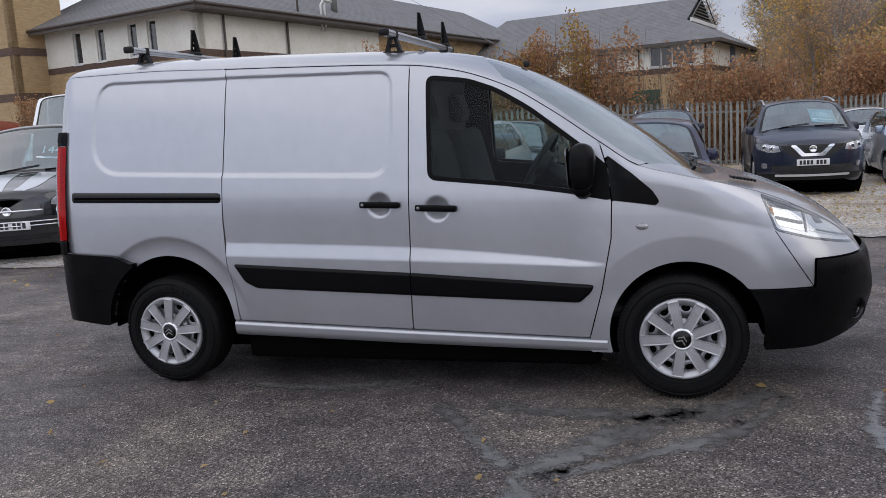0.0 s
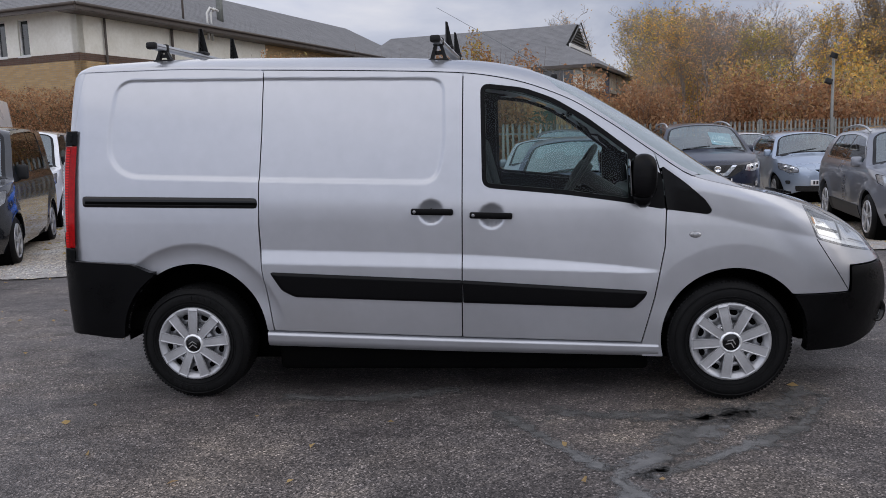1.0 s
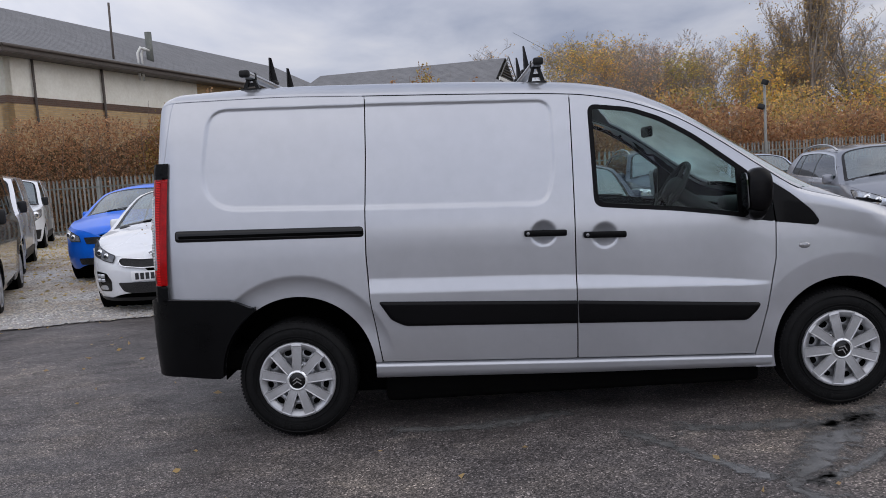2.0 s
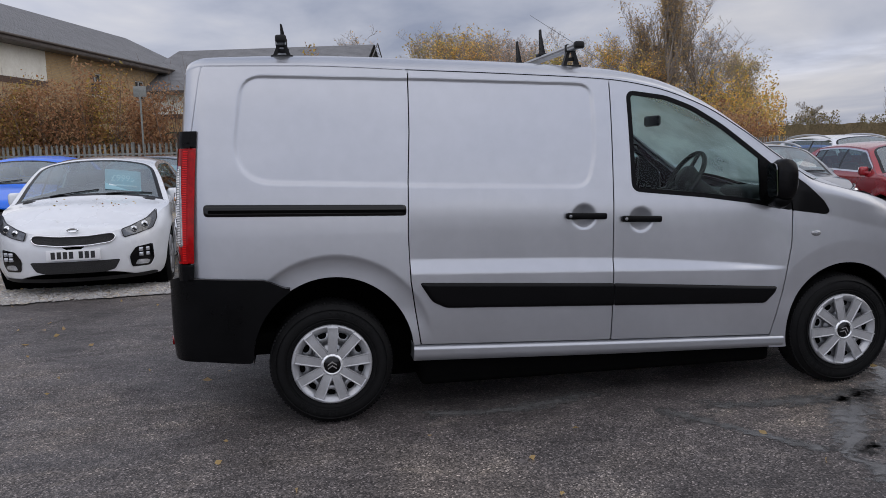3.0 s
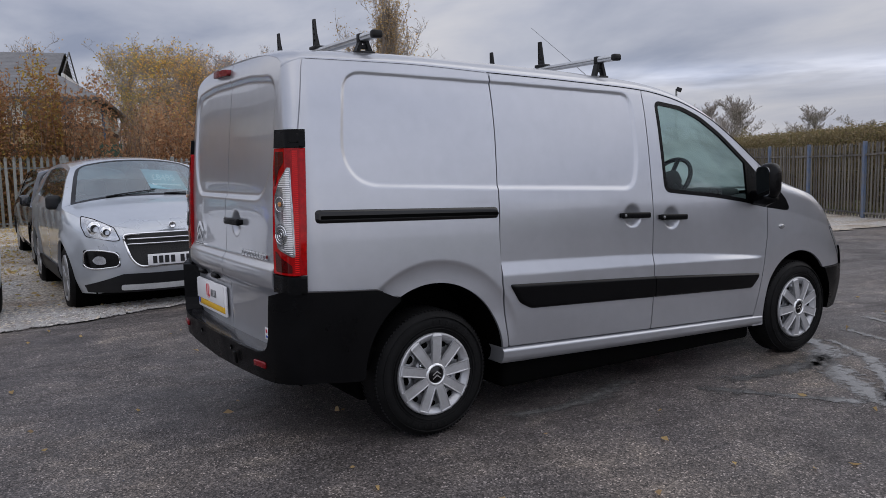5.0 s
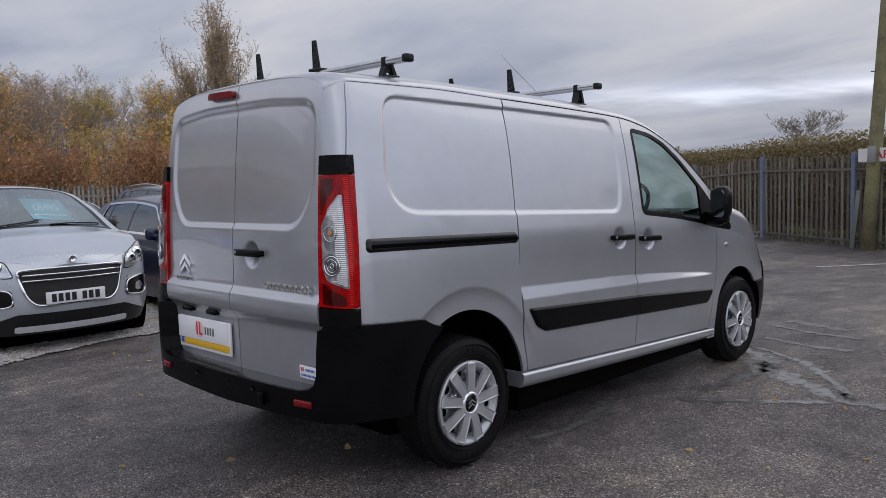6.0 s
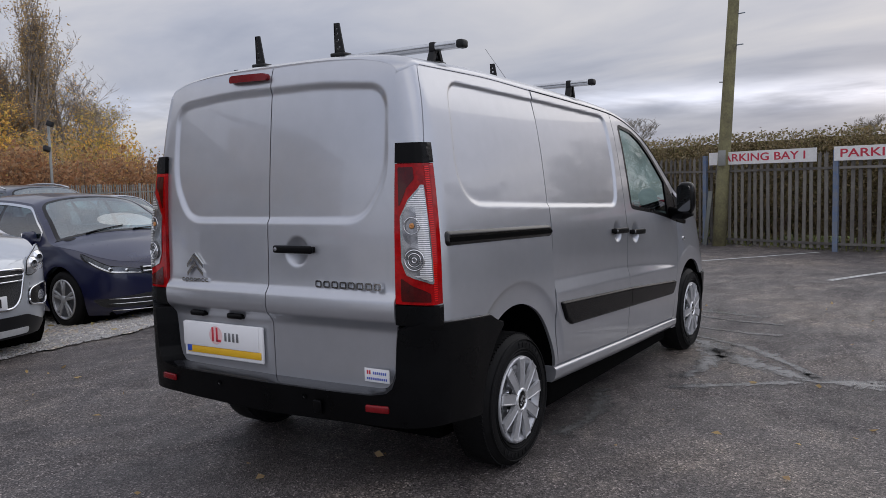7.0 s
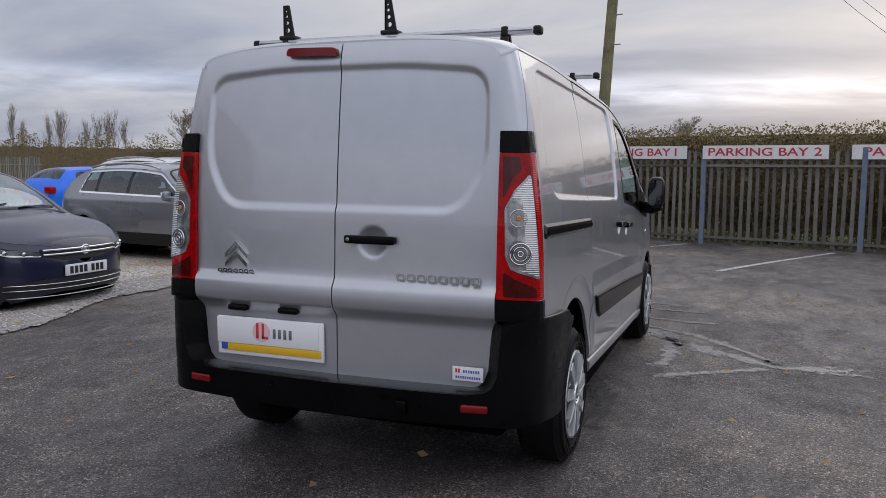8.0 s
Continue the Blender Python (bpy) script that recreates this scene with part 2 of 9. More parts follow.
def curve(xs, ys):
    """A smooth function through the points (monotone-limited cubic)."""
    xs, ys = np.asarray(xs, float), np.asarray(ys, float)
    d = np.diff(ys) / np.diff(xs)
    m = np.concatenate([[d[0]], np.where(d[:-1] * d[1:] > 0, 2 * d[:-1] * d[1:] / (d[:-1] + d[1:] + 1e-12), 0.0), [d[-1]]])

    def f(x):
        x = np.clip(np.asarray(x, float), xs[0], xs[-1])
        i = np.clip(np.searchsorted(xs, x) - 1, 0, len(xs) - 2)
        h = xs[i + 1] - xs[i]
        t = (x - xs[i]) / h
        return ((2 * t**3 - 3 * t**2 + 1) * ys[i] + (t**3 - 2 * t**2 + t) * h * m[i]
                + (-2 * t**3 + 3 * t**2) * ys[i + 1] + (t**3 - t**2) * h * m[i + 1])
    return f


def line(xs, ys):
    return lambda x: np.interp(x, xs, ys)


def step(a, b, x):
    t = np.clip((np.asarray(x, float) - a) / (b - a), 0, 1)
    return t * t * (3 - 2 * t)


def rounded(pts, r=0.03, n=5):
    """A closed outline with its corners rounded to about r."""
    res, k = [], len(pts)
    for i in range(k):
        p0, p1, p2 = (Vector(pts[(i + j - 1) % k]) for j in range(3))
        a = min(r, (p0 - p1).length * 0.48)
        b = min(r, (p2 - p1).length * 0.48)
        s, e = p1 + (p0 - p1).normalized() * a, p1 + (p2 - p1).normalized() * b
        for j in range(n + 1):
            t = j / n
            res.append(tuple(s * (1 - t) ** 2 + p1 * 2 * t * (1 - t) + e * t * t))
    return res


def inside(poly):
    """Signed distance to a closed outline, positive inside."""
    P = np.asarray(poly, float)
    Q = np.roll(P, -1, 0)

    def f(x, y):
        x, y = np.asarray(x, float), np.asarray(y, float)
        d2 = np.full(x.shape, 1e9)
        odd = np.zeros(x.shape, bool)
        for (ax, ay), (bx, by) in zip(P, Q):
            ex, ey = bx - ax, by - ay
            t = np.clip(((x - ax) * ex + (y - ay) * ey) / (ex * ex + ey * ey + 1e-12), 0, 1)
            d2 = np.minimum(d2, (x - ax - t * ex) ** 2 + (y - ay - t * ey) ** 2)
            if ay != by:
                odd ^= ((ay > y) != (by > y)) & (x < ex * (y - ay) / ey + ax)
        return np.where(odd, 1, -1) * np.sqrt(d2)
    return f


def sheet(P, us, vs, G=None, rim=None):
    """A surface P(u, v) over a grid, cut cleanly along G = 0 (kept where G > 0). rim: a vector or function of the edge points, by
    which the cut edge is turned in to give the sheet its thickness. Returns vertices and faces; the turned edge has its own vertices."""
    U, V = np.meshgrid(np.asarray(us, float), np.asarray(vs, float), indexing="ij")
    g = G(U, V) if G else np.ones(U.shape)
    uv, faces, ids = [], [], {}

    def corner(i, j):
        k = (i, j)
        if k not in ids:
            ids[k] = len(uv)
            uv.append((U[i, j], V[i, j]))
        return ids[k]

    def cross(a, b):
        k = (min(a, b), max(a, b), 1)
        if k not in ids:
            a, b = k[0], k[1]
            t = min(max(g[a] / (g[a] - g[b]), 0.03), 0.97)
            ids[k] = len(uv)
            uv.append((U[a] + (U[b] - U[a]) * t, V[a] + (V[b] - V[a]) * t))
        return ids[k]
    pos = g > 0
    cnt = pos[:-1, :-1].astype(int) + pos[1:, :-1] + pos[1:, 1:] + pos[:-1, 1:]
    for i, j in zip(*np.nonzero(cnt)):
        c = ((i, j), (i + 1, j), (i + 1, j + 1), (i, j + 1))
        if cnt[i, j] == 4:
            faces.append([corner(*k) for k in c])
            continue
        f = []
        for a, b in zip(c, c[1:] + c[:1]):
            if pos[a]:
                f.append(corner(*a))
            if pos[a] != pos[b]:
                f.append(cross(a, b))
        if len(f) > 2:
            faces.append(f)
    if not uv:
        return [], []
    A = np.array(uv)
    v = np.stack([np.broadcast_to(c, A[:, 0].shape) for c in P(A[:, 0], A[:, 1])], 1)
    if rim is not None:
        edges = {}
        for f in faces:
            for a, b in zip(f, f[1:] + f[:1]):
                edges[(a, b)] = 1
        bound = [(a, b) for a, b in edges if (b, a) not in edges]
        idx = sorted({a for e in bound for a in e})
        far = {a: k for k, a in enumerate(idx)}
        base = v[idx]
        off = rim(base) if callable(rim) else np.broadcast_to(np.asarray(rim, float), base.shape)
        n0, n1 = len(v), len(v) + len(idx)
        v = np.concatenate([v, base, base + off])
        faces += [[n0 + far[b], n0 + far[a], n1 + far[a], n1 + far[b]] for a, b in bound]
    return v, faces


def mesh_of(name, v, f, mat, smooth=True):
    me = bpy.data.meshes.new(name)
    me.from_pydata([tuple(map(float, p)) for p in v], [], [list(map(int, k)) for k in f])
    if smooth and len(me.polygons):
        me.polygons.foreach_set("use_smooth", np.ones(len(me.polygons), bool))
    me.materials.append(mat)
    me.update()
    return me


def part(name, vf, mat, parent=None, label="", smooth=True, m=None):
    """One mesh object under a thing or a part."""
    v, f = vf
    ob = new(name, mesh_of(name, v, f, mat, smooth))
    if parent is not None:
        ob.parent = parent
    if m is not None:
        ob.matrix_basis = m
    if label:
        tagged(ob, label)
    return ob


def empty(name, m=None, **tags):
    ob = new(name)
    ob.empty_display_size = 0.1
    if m is not None:
        ob.matrix_basis = m
    return tagged(ob, **tags)


def join(*vfs):
    V, F, n = [], [], 0
    for v, f in vfs:
        V += [tuple(p) for p in v]
        F += [[i + n for i in k] for k in f]
        n += len(v)
    return V, F


def moved(vf, m):
    v, f = vf
    return [tuple(m @ Vector(p)) for p in v], f


def block(x0, x1, y0, y1, z0, z1, bev=0.0, seg=2):
    """A box with rounded edges."""
    bm = bmesh.new()
    bmesh.ops.create_cube(bm, size=1.0)
    for v in bm.verts:
        v.co = ((x0 + x1) / 2 + v.co.x * (x1 - x0), (y0 + y1) / 2 + v.co.y * (y1 - y0), (z0 + z1) / 2 + v.co.z * (z1 - z0))
    if bev:
        bmesh.ops.bevel(bm, geom=bm.edges[:], offset=bev, segments=seg, profile=0.5, affect="EDGES")
    v, f = [tuple(p.co) for p in bm.verts], [[p.index for p in k.verts] for k in bm.faces]
    bm.free()
    return v, f


def tube(pts, radii, n=8, cap=True):
    """A round bar along points."""
    pts = [Vector(p) for p in pts]
    if not hasattr(radii, "__len__"):
        radii = [radii] * len(pts)
    V, F = [], []
    up = Vector((0, 0, 1))
    for i, p in enumerate(pts):
        d = (pts[min(i + 1, len(pts) - 1)] - pts[max(i - 1, 0)]).normalized()
        s = d.cross(up)
        s = s.normalized() if s.length > 0.05 else d.cross(Vector((1, 0, 0))).normalized()
        t = s.cross(d)
        for k in range(n):
            a = 2 * math.pi * k / n
            V.append(tuple(p + (s * math.cos(a) + t * math.sin(a)) * radii[i]))
    for i in range(len(pts) - 1):
        for k in range(n):
            F.append([i * n + k, i * n + (k + 1) % n, (i + 1) * n + (k + 1) % n, (i + 1) * n + k])
    if cap:
        F += [list(range(n))[::-1], [len(V) - n + k for k in range(n)]]
    return V, F


def lathe(profile, n=48, axis="y"):
    """A turned form: profile of (radius, along)."""
    V, F = [], []
    for r, h in profile:
        for k in range(n):
            a = 2 * math.pi * k / n
            V.append((r * math.cos(a), h, r * math.sin(a)) if axis == "y" else (r * math.cos(a), r * math.sin(a), h))
    for i in range(len(profile) - 1):
        for k in range(n):
            F.append([i * n + k, i * n + (k + 1) % n, (i + 1) * n + (k + 1) % n, (i + 1) * n + k])
    return V, F


def prism(poly, d0, d1, axis="y"):
    """A flat outline with thickness. axis y: the outline lies in x, z; x: in y, z; z: in x, y."""
    put = {"y": lambda a, b, d: (a, d, b), "x": lambda a, b, d: (d, a, b), "z": lambda a, b, d: (a, b, d)}[axis]
    n = len(poly)
    V = [put(a, b, d0) for a, b in poly] + [put(a, b, d1) for a, b in poly]
    F = [list(range(n)), [2 * n - 1 - i for i in range(n)]]
    V += V
    F += [[2 * n + i, 2 * n + (i + 1) % n, 3 * n + (i + 1) % n, 3 * n + i] for i in range(n)]
    return V, F


def words(text, size, mat, m, name, parent=None, depth=0.002, label="", bold=0.0):
    """Raised lettering in the built-in font, centred on m, reading along its x."""
    c = bpy.data.curves.new(name, "FONT")
    c.body, c.size, c.extrude, c.align_x, c.align_y = text, size, depth, "CENTER", "CENTER"
    c.offset = bold
    tmp = bpy.data.objects.new(name, c)
    me = bpy.data.meshes.new_from_object(tmp)
    bpy.data.objects.remove(tmp)
    me.materials.clear()
    me.materials.append(mat)
    ob = new(name, me)
    if parent is not None:
        ob.parent = parent
    ob.matrix_basis = m
    if label:
        tagged(ob, label)
    return ob


def spread(a, b, n):
    return np.linspace(a, b, n)

# ---- ground ----
EDGE = curve([-40, -5.3, -4.0, -3.0, -2.1, -1.0, -0.35, 0.5, 1.2, 2.9, 3.7, 5.2, 9, 14], [3.6, 4.0, 4.1, 4.34, 4.45, 4.6, 4.85, 5.03, 5.02, 5.5, 5.45, 5.42, 5.3, 5.2])


def ground_z(x, y):
    """The gravel lies a little lower than the asphalt, and the yard falls towards its far corner."""
    fall = 0.12 * step(-5.0, 2.5, x) * step(0.1, 1.7, y - EDGE(x)) * (1 - 0.6 * step(12.0, 18.0, y) * step(4.0, 1.0, x))
    return -fall - 0.07 * step(2.5, 7.0, x) * step(4.5, 9.5, y) - 0.06 * step(8.0, 13.0, x) * (1 - step(3, 8, y))


def asphalt_material():
    m = bpy.data.materials.new("wet_worn_asphalt")
    m.use_nodes = True
    nt = m.node_tree
    b = nt.nodes["Principled BSDF"]
    co = nt.nodes.new("ShaderNodeTexCoord")

    def nz(sc, det=5.0, ro=0.55, dis=0.0, stretch=None):
        n = nt.nodes.new("ShaderNodeTexNoise")
        n.inputs["Scale"].default_value, n.inputs["Detail"].default_value = sc, det
        n.inputs["Roughness"].default_value, n.inputs["Distortion"].default_value = ro, dis
        src = co.outputs["Object"]
        if stretch:
            mp_ = nt.nodes.new("ShaderNodeMapping")
            mp_.inputs["Scale"].default_value = stretch
            mp_.inputs["Rotation"].default_value = (0, 0, radians(14))
            nt.links.new(src, mp_.inputs[0])
            src = mp_.outputs[0]
        nt.links.new(src, n.inputs["Vector"])
        return n.outputs["Fac"]

    def rampn(src, stops):
        rp = nt.nodes.new("ShaderNodeValToRGB")
        els = rp.color_ramp.elements
        while len(els) < len(stops):
            els.new(0.5)
        for el, (p, c) in zip(els, stops):
            el.position, el.color = p, (*c, 1)
        nt.links.new(src, rp.inputs[0])
        return rp.outputs[0]

    def mix(kind, fac, a, c):
        mx = nt.nodes.new("ShaderNodeMix")
        mx.data_type, mx.blend_type = "RGBA", kind
        if isinstance(fac, float):
            mx.inputs["Factor"].default_value = fac
        else:
            nt.links.new(fac, mx.inputs["Factor"])
        nt.links.new(a, mx.inputs[6])
        nt.links.new(c, mx.inputs[7])
        return mx.outputs[2]
    g = lambda k: (k * 1.035, k * 0.992, k * 0.980)
    broad = rampn(nz(0.55, 6, 0.6, 0.6), [(0.3, g(0.060)), (0.5, g(0.112)), (0.72, (0.200, 0.184, 0.162))])
    scuff = rampn(nz(2.6, 6, 0.68, 0.7, (1.0, 1.5, 1.0)), [(0.34, g(0.60)), (0.55, g(1.0)), (0.70, (1.58, 1.5, 1.38))])
    stone = nt.nodes.new("ShaderNodeTexVoronoi")
    stone.inputs["Scale"].default_value = 125.0
    nt.links.new(co.outputs["Object"], stone.inputs["Vector"])
    bits = rampn(stone.outputs["Color"], [(0.10, g(0.20)), (0.5, g(0.74)), (0.80, g(1.55)), (0.96, g(4.0))])
    c1 = mix("MULTIPLY", 1.0, broad, scuff)
    c2 = mix("MULTIPLY", 1.0, c1, bits)
    nt.links.new(c2, b.inputs["Base Color"])
    wet = rampn(nz(0.8, 6, 0.62, 1.2, (1.0, 2.0, 1.0)), [(0.34, g(0.40)), (0.5, g(0.54)), (0.64, g(0.74))])
    nt.links.new(wet, b.inputs["Roughness"])
    b.inputs["Specular IOR Level"].default_value = 0.42
    bp = nt.nodes.new("ShaderNodeBump")
    bp.inputs["Strength"].default_value, bp.inputs["Distance"].default_value = 0.85, 0.006
    nt.links.new(stone.outputs["Distance"], bp.inputs["Height"])
    bp2 = nt.nodes.new("ShaderNodeBump")
    bp2.inputs["Strength"].default_value, bp2.inputs["Distance"].default_value = 0.5, 0.02
    nt.links.new(nz(7.0, 6), bp2.inputs["Height"])
    nt.links.new(bp.outputs[0], bp2.inputs["Normal"])
    nt.links.new(bp2.outputs[0], b.inputs["Normal"])
    return m


M_ASPHALT = asphalt_material()


def gravel_material():
    """Stones of many greys, sunk in brown mud here and there."""
    m = bpy.data.materials.new("pale_wet_gravel")
    m.use_nodes = True
    nt = m.node_tree
    b = nt.nodes["Principled BSDF"]
    b.inputs["Roughness"].default_value = 0.6
    co = nt.nodes.new("ShaderNodeTexCoord")
    cell = nt.nodes.new("ShaderNodeTexVoronoi")
    cell.inputs["Scale"].default_value = 38.0
    mud = nt.nodes.new("ShaderNodeTexNoise")
    mud.inputs["Scale"].default_value, mud.inputs["Detail"].default_value, mud.inputs["Roughness"].default_value = 0.9, 7.0, 0.62
    for n in (cell, mud):
        nt.links.new(co.outputs["Object"], n.inputs["Vector"])

    def ramp_(src, stops):
        rp = nt.nodes.new("ShaderNodeValToRGB")
        els = rp.color_ramp.elements
        while len(els) < len(stops):
            els.new(0.5)
        for el, (p, c) in zip(els, stops):
            el.position, el.color = p, (*c, 1)
        nt.links.new(src, rp.inputs[0])
        return rp.outputs[0]
    stones_ = ramp_(cell.outputs["Color"], [(0.1, (0.30, 0.29, 0.28)), (0.4, (0.56, 0.55, 0.53)), (0.7, (0.74, 0.725, 0.70)), (0.95, (0.92, 0.91, 0.89))])
    earth = ramp_(mud.outputs["Fac"], [(0.36, (1.0, 1.0, 1.0)), (0.50, (0.92, 0.84, 0.73)), (0.66, (0.58, 0.44, 0.32))])
    gap = ramp_(cell.outputs["Distance"], [(0.40, (1.0, 1.0, 1.0)), (0.80, (0.46, 0.43, 0.39))])
    last_ = stones_
    for other in (earth, gap):
        mx = nt.nodes.new("ShaderNodeMix")
        mx.data_type, mx.blend_type = "RGBA", "MULTIPLY"
        mx.inputs["Factor"].default_value = 1.0
        nt.links.new(last_, mx.inputs[6])
        nt.links.new(other, mx.inputs[7])
        last_ = mx.outputs[2]
    nt.links.new(last_, b.inputs["Base Color"])
    bp = nt.nodes.new("ShaderNodeBump")
    bp.invert = True
    bp.inputs["Strength"].default_value, bp.inputs["Distance"].default_value = 0.8, 0.012
    nt.links.new(cell.outputs["Distance"], bp.inputs["Height"])
    nt.links.new(bp.outputs[0], b.inputs["Normal"])
    return m


M_GRAVEL = gravel_material()
M_STONE = material("grey_gravel_stone", (0.46, 0.455, 0.45), 0.6, second=(0.22, 0.20, 0.185), scale=9.0, bump=0.3)
M_WHITE_LINE = material("worn_white_road_paint", (0.62, 0.62, 0.60), 0.7, second=(0.26, 0.26, 0.26), scale=5.0, bump=0.3, bump_scale=120.0)
M_STAIN = material("thin_wet_film", (0.175, 0.172, 0.168), 0.22, second=(0.075, 0.075, 0.075), scale=14.0, bump=0.12, bump_scale=120.0, spec=0.85)


def thin_out(m, scale, low, high, edge=0.0):
    """Lets the ground show through a thin film in a ragged pattern. edge: how much sooner it gives out towards its margin."""
    nt = m.node_tree
    b, o = nt.nodes["Principled BSDF"], nt.nodes["Material Output"]
    co = nt.nodes.new("ShaderNodeTexCoord")
    n = nt.nodes.new("ShaderNodeTexNoise")
    n.inputs["Scale"].default_value, n.inputs["Detail"].default_value, n.inputs["Roughness"].default_value = scale, 9.0, 0.72
    nt.links.new(co.outputs["Object"], n.inputs["Vector"])
    src = n.outputs["Fac"]
    if edge:
        at = nt.nodes.new("ShaderNodeAttribute")
        at.attribute_name = "rim"
        sub = nt.nodes.new("ShaderNodeMath")
        sub.operation = "MULTIPLY_ADD"
        sub.inputs[1].default_value = -edge
        nt.links.new(at.outputs["Fac"], sub.inputs[0])
        nt.links.new(src, sub.inputs[2])
        src = sub.outputs[0]
    mr = nt.nodes.new("ShaderNodeMapRange")
    mr.inputs["From Min"].default_value, mr.inputs["From Max"].default_value = low, high
    nt.links.new(src, mr.inputs[0])
    t = nt.nodes.new("ShaderNodeBsdfTransparent")
    mx = nt.nodes.new("ShaderNodeMixShader")
    nt.links.new(mr.outputs[0], mx.inputs[0])
    nt.links.new(t.outputs[0], mx.inputs[1])
    nt.links.new(b.outputs[0], mx.inputs[2])
    nt.links.new(mx.outputs[0], o.inputs["Surface"])


thin_out(M_STAIN, 13.0, 0.28, 0.44, 0.31)
thin_out(M_WHITE_LINE, 12.0, 0.30, 0.48)

gx = np.concatenate([[-700, -300, -120, -60, -35], spread(-22, 22, 89), [30, 45, 80, 200, 700]])
gy = np.concatenate([[-700, -200, -60, -25], spread(-12, 28, 81), [40, 60, 120, 300, 700]])
ground = part("ground", sheet(lambda u, v: (u, v, ground_z(u, v)), gx, gy), M_ASPHALT)
tagged(ground, "damp dark worn asphalt yard with scuffs and patches", "asphalt ground", kind="structure")


def gravel_edge(u, v):
    wob = 0.05 * np.sin(u * 7.1) + 0.04 * np.sin(u * 15.7 + 1) + 0.03 * np.sin(u * 31.0)
    return v - EDGE(u) - wob


gravel = part("gravel_yard", sheet(lambda u, v: (u, v, ground_z(u, v) + 0.014 + 0.02 * np.clip((v - EDGE(u)) / 0.8, 0, 1)),
                                   np.concatenate([spread(-26, -8, 37), spread(-7.9, 12.5, 205), spread(13, 26, 14)]),
                                   np.concatenate([spread(3.5, 6.5, 61), spread(6.6, 26, 60)]), gravel_edge), M_GRAVEL)
tagged(gravel, "pale stony gravel parking yard strewn with brown leaf litter", "gravel ground", kind="structure")

# loose stones along the margin of the gravel, where they can be told apart
rng = np.random.default_rng(5)


def scatter_stones():
    V, F = [], []
    base = [(1, 0, 0), (0, 1, 0), (-1, 0, 0), (0, -1, 0), (0, 0, 0.8), (0.6, 0.6, 0.55), (-0.6, 0.5, 0.5), (-0.5, -0.6, 0.5), (0.55, -0.6, 0.6)]
    tri = [(0, 5, 4), (5, 1, 4), (1, 6, 4), (6, 2, 4), (2, 7, 4), (7, 3, 4), (3, 8, 4), (8, 0, 4), (0, 1, 5), (1, 2, 6), (2, 3, 7), (3, 0, 8)]
    for _ in range(15000):
        x = rng.uniform(-6.5, 6.5)
        d = rng.exponential(0.55) - 0.06
        if d > 3.2 or rng.random() > 0.9:
            continue
        y = float(EDGE(x)) + 0.02 + d
        s = rng.uniform(0.008, 0.022)
        a = rng.uniform(0, 6.28)
        z = float(ground_z(x, y)) + 0.012 + 0.02 * min(max(d / 0.8, 0), 1)
        n = len(V)
        for bx, by, bz in base:
            k = s * rng.uniform(0.75, 1.25)
            V.append((x + k * (bx * math.cos(a) - by * math.sin(a)), y + k * (bx * math.sin(a) + by * math.cos(a)), z + k * bz * 0.8))
        F.extend([(n + i, n + j, n + k) for i, j, k in tri])
    return V, F


stones = part("gravel_stones", scatter_stones(), M_STONE, smooth=False)
tagged(stones, "loose pale grey stones along the gravel margin", "gravel", kind="stuff")


def strip(x0, y0, x1, y1, w, lift=0.005, n=14):
    d = Vector((x1 - x0, y1 - y0)).normalized()
    s = Vector((-d.y, d.x)) * w / 2
    V, F = [], []
    for i in range(n + 1):
        t = i / n
        x, y = x0 + (x1 - x0) * t, y0 + (y1 - y0) * t
        for k in (-1, 1):
            px, py = x + s.x * k, y + s.y * k
            V.append((px, py, float(ground_z(px, py)) + lift))
        if i:
            F.append([2 * i - 2, 2 * i - 1, 2 * i + 1, 2 * i])
    return V, F


for ends in ((7.75, -0.42, 11.5, -2.2), (9.6, 1.85, 12.2, 0.30), (9.0, -4.6, 11.6, -5.9)):
    ln = part("parking_line", strip(*ends, 0.10), M_WHITE_LINE, smooth=False)
    tagged(ln, "worn white painted bay line on the asphalt", "road marking", kind="structure")


def spill(pts, w, seed):
    """A wet trace, its width swelling and shrinking along the way; returns the mesh and how near each vertex is to the margin."""
    k = np.arange(len(pts))
    n = 60
    t = np.linspace(0, len(pts) - 1, n + 1)
    fx, fy = curve(k, [p[0] for p in pts]), curve(k, [p[1] for p in pts])
    x, y = fx(t), fy(t)
    u = np.linspace(0, 1, n + 1)
    d = np.stack([np.gradient(x), np.gradient(y)], 1)
    d /= np.linalg.norm(d, axis=1)[:, None] + 1e-9
    ww = w * (1.0 + 0.30 * np.sin(u * 9 + seed * 1.7) + 0.2 * np.sin(u * 21 + seed))
    V, F, rim = [], [], []
    across = (-1, -0.5, 0, 0.5, 1)
    for i in range(n + 1):
        for c in across:
            px, py = x[i] - c * d[i, 1] * ww[i], y[i] + c * d[i, 0] * ww[i]
            V.append((px, py, float(ground_z(px, py)) + 0.004))
            rim.append(max(abs(c), 1 - min(u[i], 1 - u[i]) * 8))
        if i:
            for j in range(4):
                F.append([5 * i - 5 + j, 5 * i - 4 + j, 5 * i + 1 + j, 5 * i + j])
    return (V, F), rim


